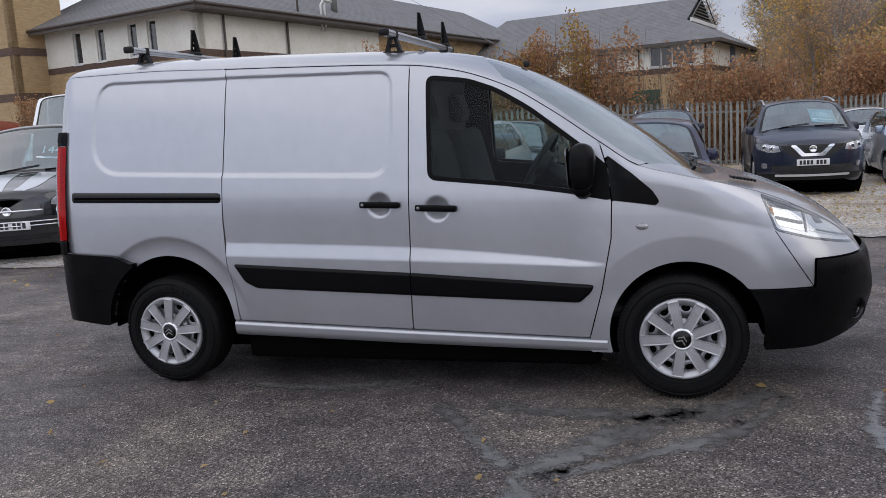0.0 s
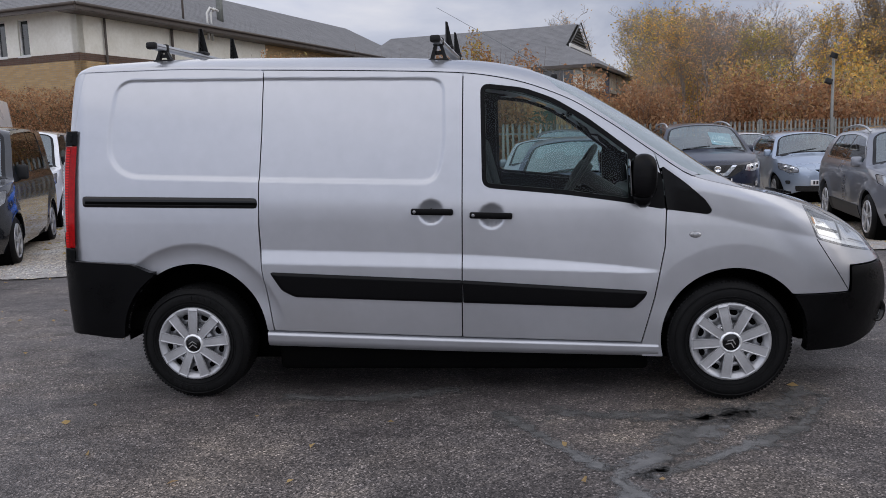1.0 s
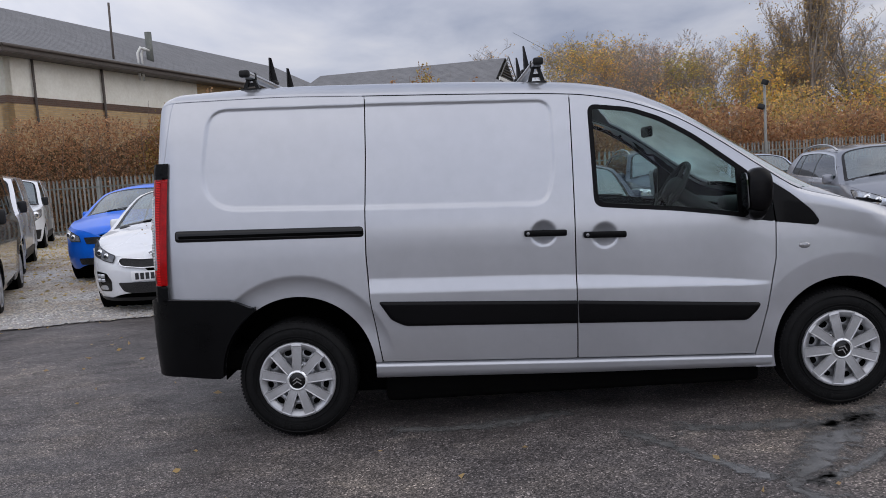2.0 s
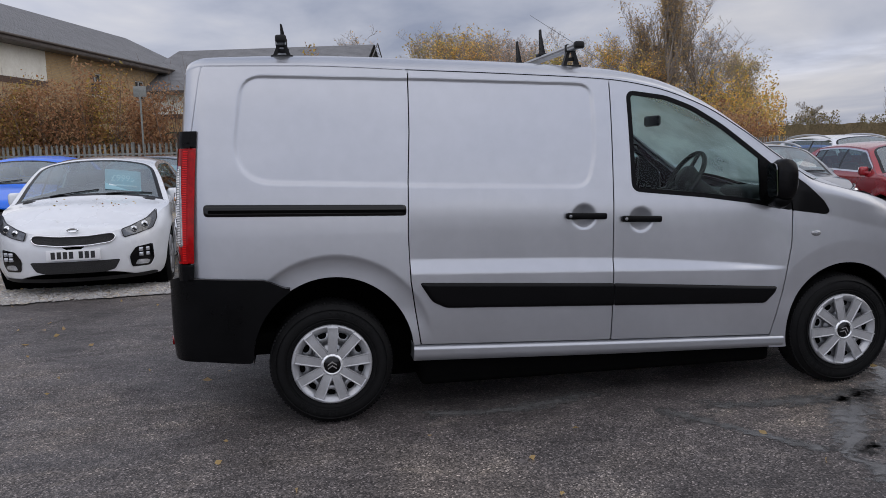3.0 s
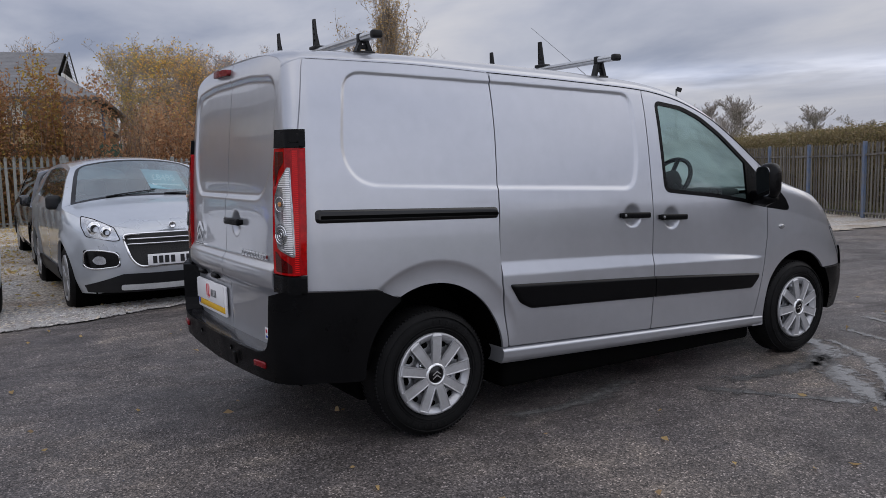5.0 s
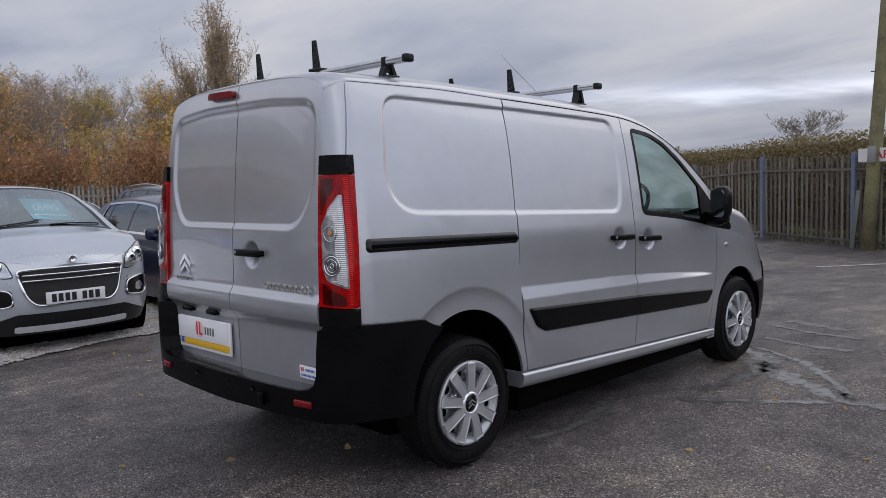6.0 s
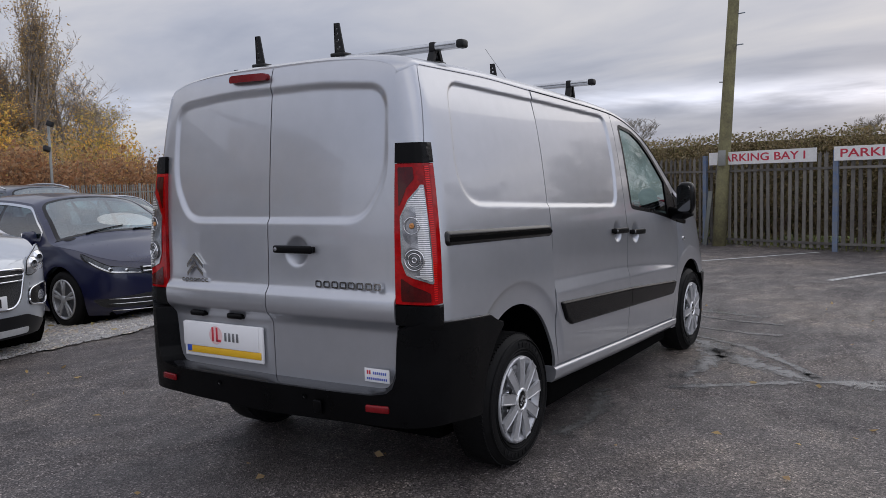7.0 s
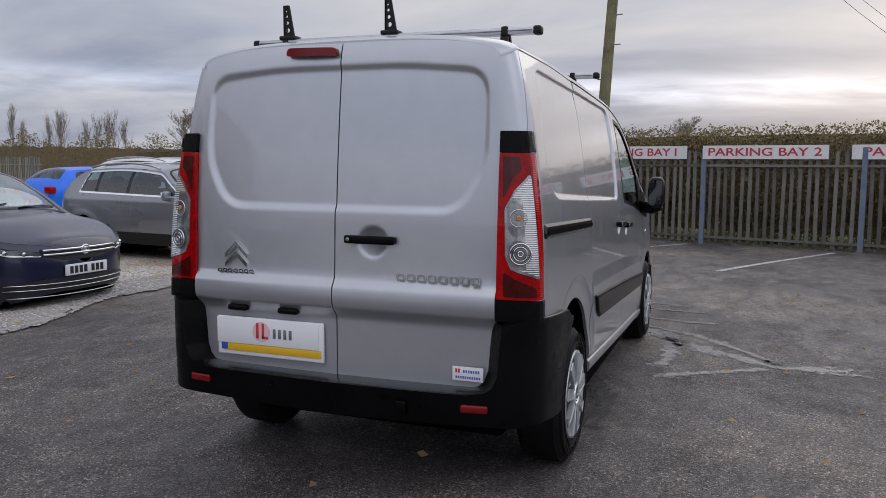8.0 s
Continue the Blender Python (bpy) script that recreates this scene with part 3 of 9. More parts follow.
RUNNELS = (([(4.9, 0.45), (4.76, 0.0), (4.65, -0.28)], 0.14), ([(4.0, 0.3), (3.85, -0.19), (3.82, -0.6)], 0.07),
           ([(3.6, 0.2), (3.38, -0.17), (3.22, -0.4), (3.01, -0.59), (2.68, -0.83), (2.32, -1.06)], 0.09),
           ([(3.2, 0.0), (2.84, -0.34), (2.66, -0.56), (2.45, -0.86), (2.31, -1.04), (2.37, -1.24), (2.37, -1.7)], 0.16),
           ([(2.28, -0.99), (2.12, -0.74), (1.92, -0.44), (1.72, -0.17)], 0.08), ([(4.6, 0.5), (4.4, -0.1), (4.35, -0.5)], 0.07),
           ([(3.5, 0.35), (3.2, -0.1), (2.6, -0.25), (1.9, -0.2)], 0.16), ([(1.6, 0.2), (0.9, 0.0), (0.45, 0.05)], 0.10))
for i, (pts, w) in enumerate(RUNNELS):
    vf, rim = spill(pts, w, i)
    sp = part("wet_spill", vf, M_STAIN, smooth=False)
    sp.data.attributes.new("rim", "FLOAT", "POINT").data.foreach_set("value", rim)
    tagged(sp, "ragged wet trace of spilt water on the asphalt", "stain", kind="structure")

# ---- the silver panel van ----
VC = 0.894  # the van's middle plane, y
hw_low = curve([0.12, 0.25, 0.35, 0.45, 0.58, 0.68, 0.755, 0.80], [0.835, 0.860, 0.872, 0.884, 0.894, 0.897, 0.898, 0.898])
hw_up = curve([0.80, 0.862, 0.92, 1.02, 1.12, 1.25, 1.5, 1.7, 1.85, 1.96], [0.8795, 0.8800, 0.8802, 0.880, 0.877, 0.862, 0.826, 0.790, 0.752, 0.715])


def hw_z(z, x):
    """Half width by height: a lower body, a sharp ledge that tapers off forwards, and the upper body."""
    top = 0.862 - 0.062 * np.square(np.clip((x - 1.2) / 1.35, 0, 1))
    u = np.clip((z - 0.789) / (top - 0.789), 0, 1)
    return hw_low(z) * (1 - u) + hw_up(z) * u


hw_smooth = curve([0.12, 0.25, 0.35, 0.45, 0.58, 0.70, 0.82, 0.95, 1.08, 1.25, 1.5, 1.7, 1.96],
                  [0.835, 0.860, 0.872, 0.884, 0.892, 0.894, 0.891, 0.886, 0.879, 0.862, 0.826, 0.790, 0.715])
nose_x = curve([0.2, 0.35, 0.5, 0.65, 0.8, 0.95, 1.05, 1.2, 1.4], [3.92, 3.99, 4.025, 4.01, 3.92, 3.77, 3.62, 3.4, 3.3])
seam_top = curve([-0.74, -0.70, -0.67, -0.63, -0.58, -0.1, 0.47, 1.03, 1.59, 1.84, 2.14, 2.37, 2.61, 2.80, 3.0, 3.2, 3.4, 3.6, 3.75, 3.85, 3.93, 3.97],
                 [1.77, 1.838, 1.870, 1.890, 1.899, 1.897, 1.872, 1.846, 1.811, 1.768, 1.660, 1.520, 1.348, 1.222, 1.165, 1.115, 1.050, 0.955, 0.865, 0.78, 0.67, 0.55])
crown = curve([-0.74, -0.70, -0.66, -0.58, -0.1, 0.45, 1.02, 1.6, 1.9, 2.14, 2.43, 2.72, 3.0, 3.13, 3.2, 3.45, 3.7, 3.85, 3.92, 3.97],
              [1.86, 1.925, 1.947, 1.966, 1.978, 1.965, 1.942, 1.902, 1.858, 1.778, 1.625, 1.435, 1.225, 1.135, 1.122, 1.062, 0.950, 0.83, 0.72, 0.57])
seam1 = line([0.40, 0.75, 1.0, 1.256, 1.537, 1.9], [0.481, 0.434, 0.428, 0.438, 0.457, 0.468])
seam2 = line([0.36, 0.734, 1.288, 1.813], [1.559, 1.569, 1.582, 1.593])
seam3 = line([0.32, 0.575, 0.85, 1.04, 1.2, 1.33, 1.42], [2.534, 2.603, 2.657, 2.664, 2.648, 2.61, 2.56])
seam_r = line([0.4, 1.0, 1.30, 1.572, 1.698, 1.834, 1.93], [-0.700, -0.690, -0.672, -0.651, -0.630, -0.608, -0.585])
sill_top = line([0.41, 1.56, 2.62], [0.401, 0.356, 0.320])
sill_low = line([0.41, 1.56, 2.62], [0.308, 0.269, 0.243])

PANEL1 = rounded([(0.70, 1.815), (-0.40, 1.848), (-0.462, 1.42), (-0.36, 1.29), (0.70, 1.240)], 0.11, 8)
PANEL2 = rounded([(0.20, 1.835), (1.49, 1.785), (1.492, 1.40), (1.44, 1.212), (0.20, 1.262)], 0.085, 8)
WINDOW = rounded([(1.692, 1.19), (1.690, 1.745), (1.92, 1.712), (2.08, 1.650), (2.25, 1.545), (2.40, 1.428), (2.53, 1.325), (2.668, 1.20), (2.676, 1.046), (2.43, 1.096), (2.135, 1.141)], 0.05, 6)
CORNER = rounded([(2.650, 1.048), (2.885, 1.014), (2.902, 1.035), (2.864, 1.094), (2.764, 1.184), (2.640, 1.280)], 0.018, 4)
LAMP_F = rounded([(3.378, 1.05), (3.448, 0.866), (3.62, 0.812), (3.86, 0.752), (3.905, 0.785), (3.73, 0.890), (3.53, 0.985)], 0.02, 4)
d_panel1, d_panel2, d_window, d_corner, d_lampf = map(inside, (PANEL1, PANEL2, WINDOW, CORNER, LAMP_F))


def d_pane(x, z):
    return np.minimum(d_window(x, z) - 0.019, 2.468 - x)


def plan_k(x, z):
    w = np.clip((x - 2.9) / (nose_x(z) - 2.9), 0, 1)
    front = np.power(np.clip(1 - np.power(w, 3.5), 0, 1), 1 / 2.2)
    q = np.clip((-0.58 - x) / 0.18, 0, 1.2)
    return front * (1 - 0.085 * q * q)


def flank(x, z, plain=False):
    """Half the van's width at x, z."""
    zz = z + 0.036 * (x - 0.5)
    # the swage and lower body fade out ahead of the front door
    h = hw_z(zz, x)
    fade = np.maximum(step(2.38, 2.66, x), (x < seam1(z)) * 1.0)
    h = h * (1 - fade) + fade * hw_smooth(zz)
    y = h * plan_k(x, z)
    rr, rf = np.hypot(x - 0.02, z - 0.37), np.hypot(x - 3.02, z - 0.34)
    # a sharp-edged lip round each wheel arch, leaning in towards the opening
    y = y - 0.020 * (1 - np.exp(-np.clip(0.535 - rr, 0, 0.2) / 0.028)) * step(0.40, 0.62, z) - 0.075 * np.clip(0.515 - rf, 0, 0.2) * step(0.40, 0.60, z) * step(3.6, 3.45, x)
    # the shoulder line along the wing, from the corner trim to the headlamp
    zc = np.interp(x, [2.66, 2.89, 3.446], [1.05, 1.012, 0.872])
    wc = step(2.66, 2.74, x) * step(3.50, 3.42, x)
    y = y + wc * 0.10 * np.clip(z - zc, 0, 0.12)
    top = seam_top(x)
    y = y - 0.016 * step(2.6, 2.9, x) * np.square(np.clip((z - top + 0.05) / 0.05, 0, 1.2))
    if not plain:
        d = np.where(x < seam1(z), d_panel1(x, z), d_panel2(x, z))
        y = y - 0.011 * np.clip(d / np.where(z > 1.6, 0.009, 0.009 + 0.008 * np.clip((1.6 - z) / 0.2, 0, 1)), 0, 1)
        for cx, cz in ((1.405, 1.060), (1.737, 1.030)):
            r = np.hypot(x - cx, z - cz)
            y = y - 0.026 * np.clip(1 - (r / 0.068) ** 2, 0, 1)
    return y


def right(u, z, off=0.0, plain=False):
    x = nose_map(u, z)
    return x, VC - flank(x, z, plain) - off, z


def nose_map(u, z):
    q = np.clip(u - 2.9, 0, 1)
    w = 1 - np.power(1 - q, 1.8)
    return np.where(u < 2.9, u, 2.9 + w * (nose_x(z) - 2.9))


def side_part(name, G, us, vs, mat, parent, off=0.0, rim=0.016, label="", left=False, plain=False, roll=False, bevel=None):
    """A piece of the van's side, cut out of its skin along G(x, z). roll: a sill, whose top edge rolls inwards over a flat web."""
    def P(u, z):
        x, y, z = right(u, z, off, plain)
        if bevel is not None:
            y = y + 0.011 * np.square(np.clip(1 - bevel(x, z) / 0.016, 0, 1))
        if roll:
            v = np.clip((sill_top(x) - z) / (sill_top(x) - sill_low(x)), 0, 1)
            y = y + 0.030 * np.square(np.clip(1 - v / 0.30, 0, 1)) + 0.022 * np.square(np.clip((v - 0.55) / 0.45, 0, 1))
        return (x, 2 * VC - y, z) if left else (x, y, z)
    vf = sheet(P, us, vs, lambda u, z: G(nose_map(u, z), z), (0, -rim if left else rim, 0) if rim else None)
    return part(name, vf, mat, parent, label)


def least(*a):
    r = a[0]
    for b in a[1:]:
        r = np.minimum(r, b)
    return r


def arch_r(x, z):
    return np.hypot(x - 0.02, z - 0.37) - 0.422


def arch_f(x, z):
    return np.hypot(x - 3.02, z - 0.345) - 0.383


van = empty("panel_van", pose(0, 0, 0), label="silver panel van with black bumpers parked on damp asphalt", category="van")
GAP = 0.0032
fine = 0.0088


def rng_(a, b, d):
    return spread(a, b, max(3, int(round((b - a) / d)) + 1))


for left in (False, True):
    d = 0.045 if left else fine
    side_part("quarter_panel", lambda x, z: least(seam1(z) - GAP - x, x - seam_r(z), seam_top(x) - 0.006 - z, z - 0.40, arch_r(x, z)), rng_(-0.73, 0.50, d), rng_(0.38, 1.92, d), M_SILVER, van, left=left)
    side_part("sliding_door", lambda x, z: least(x - seam1(z) - GAP, seam2(z) - GAP - x, seam_top(x) - 0.006 - z, z - sill_top(x) - 0.004, arch_r(x, z)), rng_(0.40, 1.61, d), rng_(0.34, 1.90, d), M_SILVER, van, left=left)
    door = side_part("front_door", lambda x, z: least(x - seam2(z) - GAP, seam3(z) - GAP - x, seam_top(x) - 0.006 - z, z - sill_top(x) - 0.004, -d_window(x, z)), rng_(1.54, 2.69, d), rng_(0.30, 1.84, d), M_SILVER, van, left=left)
    side_part("window_frame", lambda x, z: least(d_window(x, z) + 0.004, 0.002 - d_pane(x, z), seam3(z) - GAP - x), rng_(1.67, 2.68, 0.0055), rng_(1.03, 1.76, 0.0055), M_BLACK_PLASTIC, door, off=0.001, left=left, plain=True)
    side_part("window_pane", lambda x, z: d_pane(x, z) + 0.004, rng_(1.69, 2.50, 0.02), rng_(1.07, 1.74, 0.02), M_VAN_GLASS, door, off=-0.006, rim=0, left=left, plain=True)
    side_part("front_wing", lambda x, z: least(x - seam3(z) - GAP, seam_top(x) - 0.004 - z, arch_f(x, z), np.maximum(z - 0.583, z - 0.583), -d_corner(x, z), -d_lampf(x, z), np.maximum(3.63 + 0.04 * (z - 0.6) - x, z - 0.72 + 0.03 * (x - 3.63))),
              np.concatenate([rng_(2.50, 2.88, d), rng_(2.9, 3.9, d)]), rng_(0.30, 1.42, d), M_SILVER, van, left=left)
    side_part("wing_lower", lambda x, z: least(x - seam3(z) - GAP, 0.590 - z, arch_f(x, z), 2.9 - x, z - sill_low(x)), rng_(2.50, 2.9, d), rng_(0.22, 0.62, d), M_SILVER, van, left=left)
    side_part("corner_trim", lambda x, z: least(d_corner(x, z) - 0.003, x - seam3(z) - GAP), rng_(2.63, 2.92, d), rng_(1.0, 1.30, d), M_SATIN_BLACK, van, off=0.003, left=left)
    lamp = side_part("headlamp", lambda x, z: d_lampf(x, z) - 0.002, rng_(2.9, 3.9, d), rng_(0.73, 1.07, d), M_LAMP_GLASS, van, off=0.002, rim=0, left=left, label="clear swept-back headlamp", plain=True)
    side_part("lamp_bowl", lambda x, z: d_lampf(x, z) - 0.004, rng_(2.9, 3.9, d), rng_(0.73, 1.07, d), M_LAMP_BOWL, lamp, off=-0.012, rim=0, left=left, plain=True)
    lu, lv = rng_(2.9, 3.9, 0.011 if not left else d), rng_(0.73, 1.07, 0.006 if not left else d)
    # the reflector_shade pieces paint dark shading bands over the bright reflectors
    for pname, pts, mt, of in (("main_reflector", [(3.425, 0.985), (3.462, 0.892), (3.592, 0.850), (3.580, 0.940)], M_CHROME, -0.009),
                               ("reflector_shade", [(3.405, 1.022), (3.425, 0.985), (3.580, 0.940), (3.572, 0.958), (3.52, 0.985)], M_LAMP_DARK, -0.008),
                               ("reflector_shade", [(3.445, 0.940), (3.452, 0.922), (3.588, 0.882), (3.586, 0.897)], M_LAMP_DARK, -0.007),
                               ("amber_lens", [(3.420, 0.985), (3.436, 0.945), (3.448, 0.942), (3.434, 0.985)], M_AMBER, -0.006),
                               ("lamp_divider", [(3.585, 0.955), (3.598, 0.848), (3.608, 0.845), (3.598, 0.950)], M_HUBDARK, -0.006),
                               ("indicator_reflector", [(3.612, 0.938), (3.618, 0.850), (3.83, 0.783), (3.86, 0.790), (3.73, 0.880)], M_CHROME, -0.009),
                               ("reflector_shade", [(3.630, 0.925), (3.655, 0.880), (3.700, 0.872), (3.672, 0.905)], M_LAMP_DARK, -0.007),
                               ("reflector_shade", [(3.640, 0.858), (3.648, 0.850), (3.84, 0.786), (3.83, 0.797)], M_HUBDARK, -0.007)):
        gq = inside(rounded(pts, 0.008, 3))
        side_part(pname, lambda x, z, gq=gq: np.minimum(gq(x, z), d_lampf(x, z) - 0.004), lu, lv, mt, lamp, off=of, rim=0.004, left=left, plain=True)
    side_part("lamp_bezel", lambda x, z: least(d_lampf(x, z) - 0.001, 0.012 - d_lampf(x, z)), rng_(2.9, 3.9, 0.005 if not left else 0.012), rng_(0.73, 1.07, 0.004 if not left else 0.009), M_LAMP_DARK, lamp, off=-0.002, rim=0, left=left, plain=True)
    side_part("sill", lambda x, z: least(x - 0.41, 2.625 - x, sill_top(x) - 0.002 - z, z - sill_low(x), arch_r(x, z), arch_f(x, z)), rng_(0.40, 2.64, d), rng_(0.22, 0.41, d / 2), M_SILVER, van, off=0.010, rim=0.12, left=left, roll=True)
    side_part("front_bumper", lambda x, z: least(np.maximum(0.578 - z, least(0.712 - 0.03 * (x - 3.63) - z, x - 3.64 - 0.04 * (z - 0.6))), arch_f(x, z), x - 3.1, z - 0.27 - 0.06 * step(3.6, 3.95, x)),
              np.concatenate([rng_(2.9, 3.9, d)]), rng_(0.24, 0.80, d), M_BLACK_PLASTIC, van, off=0.014, rim=0.08, left=left, label="black plastic front bumper")
    # side rubbing strips, split at the door gap
    for a, b in ((0.0, 1.566), (1.572, 3.0)):
        g = inside(rounded([(0.478, 0.742), (1.57, 0.683), (2.568, 0.612), (2.552, 0.575), (2.49, 0.517), (1.57, 0.556), (0.62, 0.597), (0.545, 0.635)], 0.02, 4))
        side_part("rubbing_strip", lambda x, z, g=g, a=a, b=b: least(g(x, z), x - a, b - x), rng_(0.46, 2.58, d), rng_(0.50, 0.76, d / 2), M_SATIN_BLACK, van, off=0.016, rim=0.02, left=left, plain=True, bevel=g)
    rail = inside(rounded([(-0.614, 1.195), (0.424, 1.160), (0.424, 1.100), (-0.614, 1.131)], 0.022, 4))
    side_part("slide_rail", lambda x, z: least(rail(x, z), seam1(z) - 0.006 - x), rng_(-0.63, 0.44, d), rng_(1.08, 1.21, d / 3), M_GLOSS_BLACK, van, off=0.010, rim=0.02, left=left, plain=True, bevel=rail)
    # no cut groove: a raised near-black strip stands for its shade
    groove = inside([(-0.59, 1.166), (0.42, 1.135), (0.42, 1.118), (-0.59, 1.149)])
    side_part("rail_groove", lambda x, z: least(groove(x, z), seam1(z) - 0.008 - x), rng_(-0.63, 0.44, d), rng_(1.10, 1.18, d / 4), M_DARK, van, off=0.0115, rim=0.004, left=left, plain=True)
    # black sheet added behind the skin so that the panel gaps read as shade
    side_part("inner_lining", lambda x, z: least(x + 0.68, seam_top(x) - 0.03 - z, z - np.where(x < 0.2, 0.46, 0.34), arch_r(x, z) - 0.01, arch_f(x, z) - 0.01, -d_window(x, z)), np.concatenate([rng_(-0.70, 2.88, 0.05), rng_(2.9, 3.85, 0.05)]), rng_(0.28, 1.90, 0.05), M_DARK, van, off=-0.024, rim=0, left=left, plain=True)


def roof_z(x, s):
    """The roof skin: nearly flat in the middle, rolling over at its shoulders into the sides; the bonnet rolls less."""
    m = 1.0 + 1.0 * step(2.55, 1.75, x) + 0.25 * step(2.6, 3.2, x)
    return seam_top(x) + (crown(x) + 0.012 * step(2.2, 1.6, x) - seam_top(x)) * np.power(np.clip(1 - np.power(np.abs(s), 2.9), 0, 1), 1 / m)


# plan of the rounded rear corner at roof height
_t = np.linspace(0, 1, 40)
RC_X = (1 - _t) ** 3 * -0.678 + 3 * _t * (1 - _t) ** 2 * -0.668 + 3 * _t ** 2 * (1 - _t) * -0.647 + _t ** 3 * -0.603
RC_Y = (1 - _t) ** 3 * 0.690 + 3 * _t * (1 - _t) ** 2 * 0.726 + 3 * _t ** 2 * (1 - _t) * 0.738 + _t ** 3 * 0.742


def edge_half(x):
    h = flank(x, seam_top(x) - 0.004, True)
    return np.where(np.asarray(x) < -0.603, np.minimum(h, np.interp(x, RC_X, RC_Y)), h)


def over(u, s, off=0.0):
    x = np.asarray(u, float)
    # the screen bows forward in the middle
    return x, VC + s * edge_half(x), roof_z(x, s) + off


def top_part(name, G, us, mat, parent, ss=None, off=0.0, rim=0.02, label=""):
    ss = np.sin(spread(-math.pi / 2, math.pi / 2, 121)) if ss is None else ss
    return part(name, sheet(lambda u, s: over(u, s, off), us, ss, G, (0, 0, -rim) if rim else None), mat, parent, label)


def screen_edge(x, s):
    """Positive on the windscreen."""
    top = 1.90 + 0.24 * np.abs(s) ** 3.0
    low = 3.135 - 0.22 * np.abs(s) ** 3.0
    rails = 0.955 - np.abs(s) + 0.0 * x
    return least((x - top), (low - x), rails * 0.7)


tx = np.concatenate([rng_(-0.735, -0.5, 0.015), rng_(-0.46, 1.6, 0.05), rng_(1.63, 3.3, 0.02), rng_(3.33, 3.95, 0.02)])
top_part("roof", lambda x, s: least(-screen_edge(x, s), 2.80 + 0.335 * (1 - np.abs(s) ** 3) - x, x + 0.676), tx, M_SILVER, van)
top_part("windscreen", lambda x, s: screen_edge(x, s) - 0.002, rng_(1.86, 3.2, 0.025), M_SCREEN, van, off=-0.004, rim=0)
top_part("bonnet", lambda x, s: least(x - 2.806 - 0.40 * (1 - np.abs(s) ** 3), 3.93 - x), tx, M_SILVER, van)
top_part("scuttle", lambda x, s: least(x - 2.802 - 0.325 * (1 - np.abs(s) ** 3), 2.81 + 0.405 * (1 - np.abs(s) ** 3) - x, 0.97 - np.abs(s)), rng_(2.7, 3.3, 0.02), M_BLACK_PLASTIC, van, off=-0.008)
for s0 in (-0.55, 0.15):
    pts = [(3.10 - 0.04 * abs(s0 + k * 0.1), VC + (s0 + k * 0.1) * 0.86, float(roof_z(np.array(3.10), np.array(s0 + k * 0.1))) + 0.02 + 0.012 * (k > 3)) for k in range(6)]
    part("wiper", tube(pts, 0.011, 6), M_BLACK_PLASTIC, van)
vent = empty("bonnet_vent")
vent.parent = van
for k in range(7):
    x0, y0 = 3.20 + 0.018 * k, VC - 0.62 + 0.012 * k
    zz = float(roof_z(np.array(x0), np.array(0.72)))
    part("vent_slat", moved(block(-0.004, 0.004, -0.055, 0.055, -0.006, 0.006, 0.002), pose(x0 + 0.06, y0, zz + 0.004, 0, 0, 8)), M_BLACK_PLASTIC, vent)

# rear doors
back_x = curve([0.35, 0.60, 0.765, 0.80, 0.825, 0.865, 0.905, 0.928, 0.95, 1.0, 1.2, 1.4, 1.57, 1.75, 1.84, 1.90, 1.955],
               [-0.746, -0.748, -0.750, -0.768, -0.790, -0.797, -0.794, -0.781, -0.770, -0.766, -0.760, -0.748, -0.733, -0.714, -0.702, -0.690, -0.672])
REAR_PANEL = rounded([(-0.660, 1.825), (-0.676, 1.42), (-0.56, 1.228), (0.56, 1.228), (0.670, 1.42), (0.655, 1.825), (0.30, 1.856), (-0.30, 1.856)], 0.10, 8)
d_rear = inside(REAR_PANEL)


def back(s, z, off=0.0, plain=False):
    x = back_x(z) + 0.030 * np.power(np.abs(s) / 0.8, 4)
    if not plain:
        x = x + 0.014 * step(0, 1, d_rear(s, z) / np.where(z > 1.6, 0.016 + 0.020 * step(1.70, 1.82, z), 0.016 + 0.018 * np.clip((1.6 - z) / 0.25, 0, 1)))
        r = np.hypot(s + 0.178, z - 1.107)
        x = x + 0.026 * np.clip(1 - (r / 0.068) ** 2, 0, 1)
    return x - off, VC + s, z


def back_half(z):
    return flank(-0.70, z, True) - 0.004


def back_part(name, G, ss, vs, mat, parent, off=0.0, rim=0.02, label="", plain=False):
    return part(name, sheet(lambda s, z: back(s, z, off, plain), ss, vs, G, (rim, 0, 0) if rim else None), mat, parent, label)


def rear_top(s):
    return roof_z(-0.676, np.clip(s / 0.698, -1, 1)) - 0.002


for name, a, b in (("rear_door", -1.0, 0.0), ("rear_door", 0.0, 1.0)):
    back_part(name, lambda s, z, a=a, b=b: least(s - a - 0.0028, b - 0.0028 - s, z - 0.50, rear_top(s) - z, back_half(z) - np.abs(s), np.where(z > 1.56, 0.697, 0.718) - np.abs(s)),
              rng_(max(a, -0.86), min(b, 0.86), fine), rng_(0.49, 1.965, fine), M_SILVER, van)


def door_corner(t, z):
    """From the rear face round to the seam on the side, above the tail lamp."""
    t, z = np.atleast_1d(t), np.atleast_1d(z)
    x0, y0 = back_x(z) + 0.0171, 0.695 + 0 * z
    x1 = seam_r(z) - 0.006
    y1 = flank(x1, z, True)
    b0, b1, b2, b3 = (1 - t) ** 3, 3 * t * (1 - t) ** 2, 3 * t * t * (1 - t), t ** 3
    xa, ya = x0 + 0.008, y0 + 0.70 * (y1 - y0)
    xb, yb = x1 - 0.62 * (x1 - x0), y1 - 0.004
    return b0 * x0 + b1 * xa + b2 * xb + b3 * x1, b0 * y0 + b1 * ya + b2 * yb + b3 * y1, z


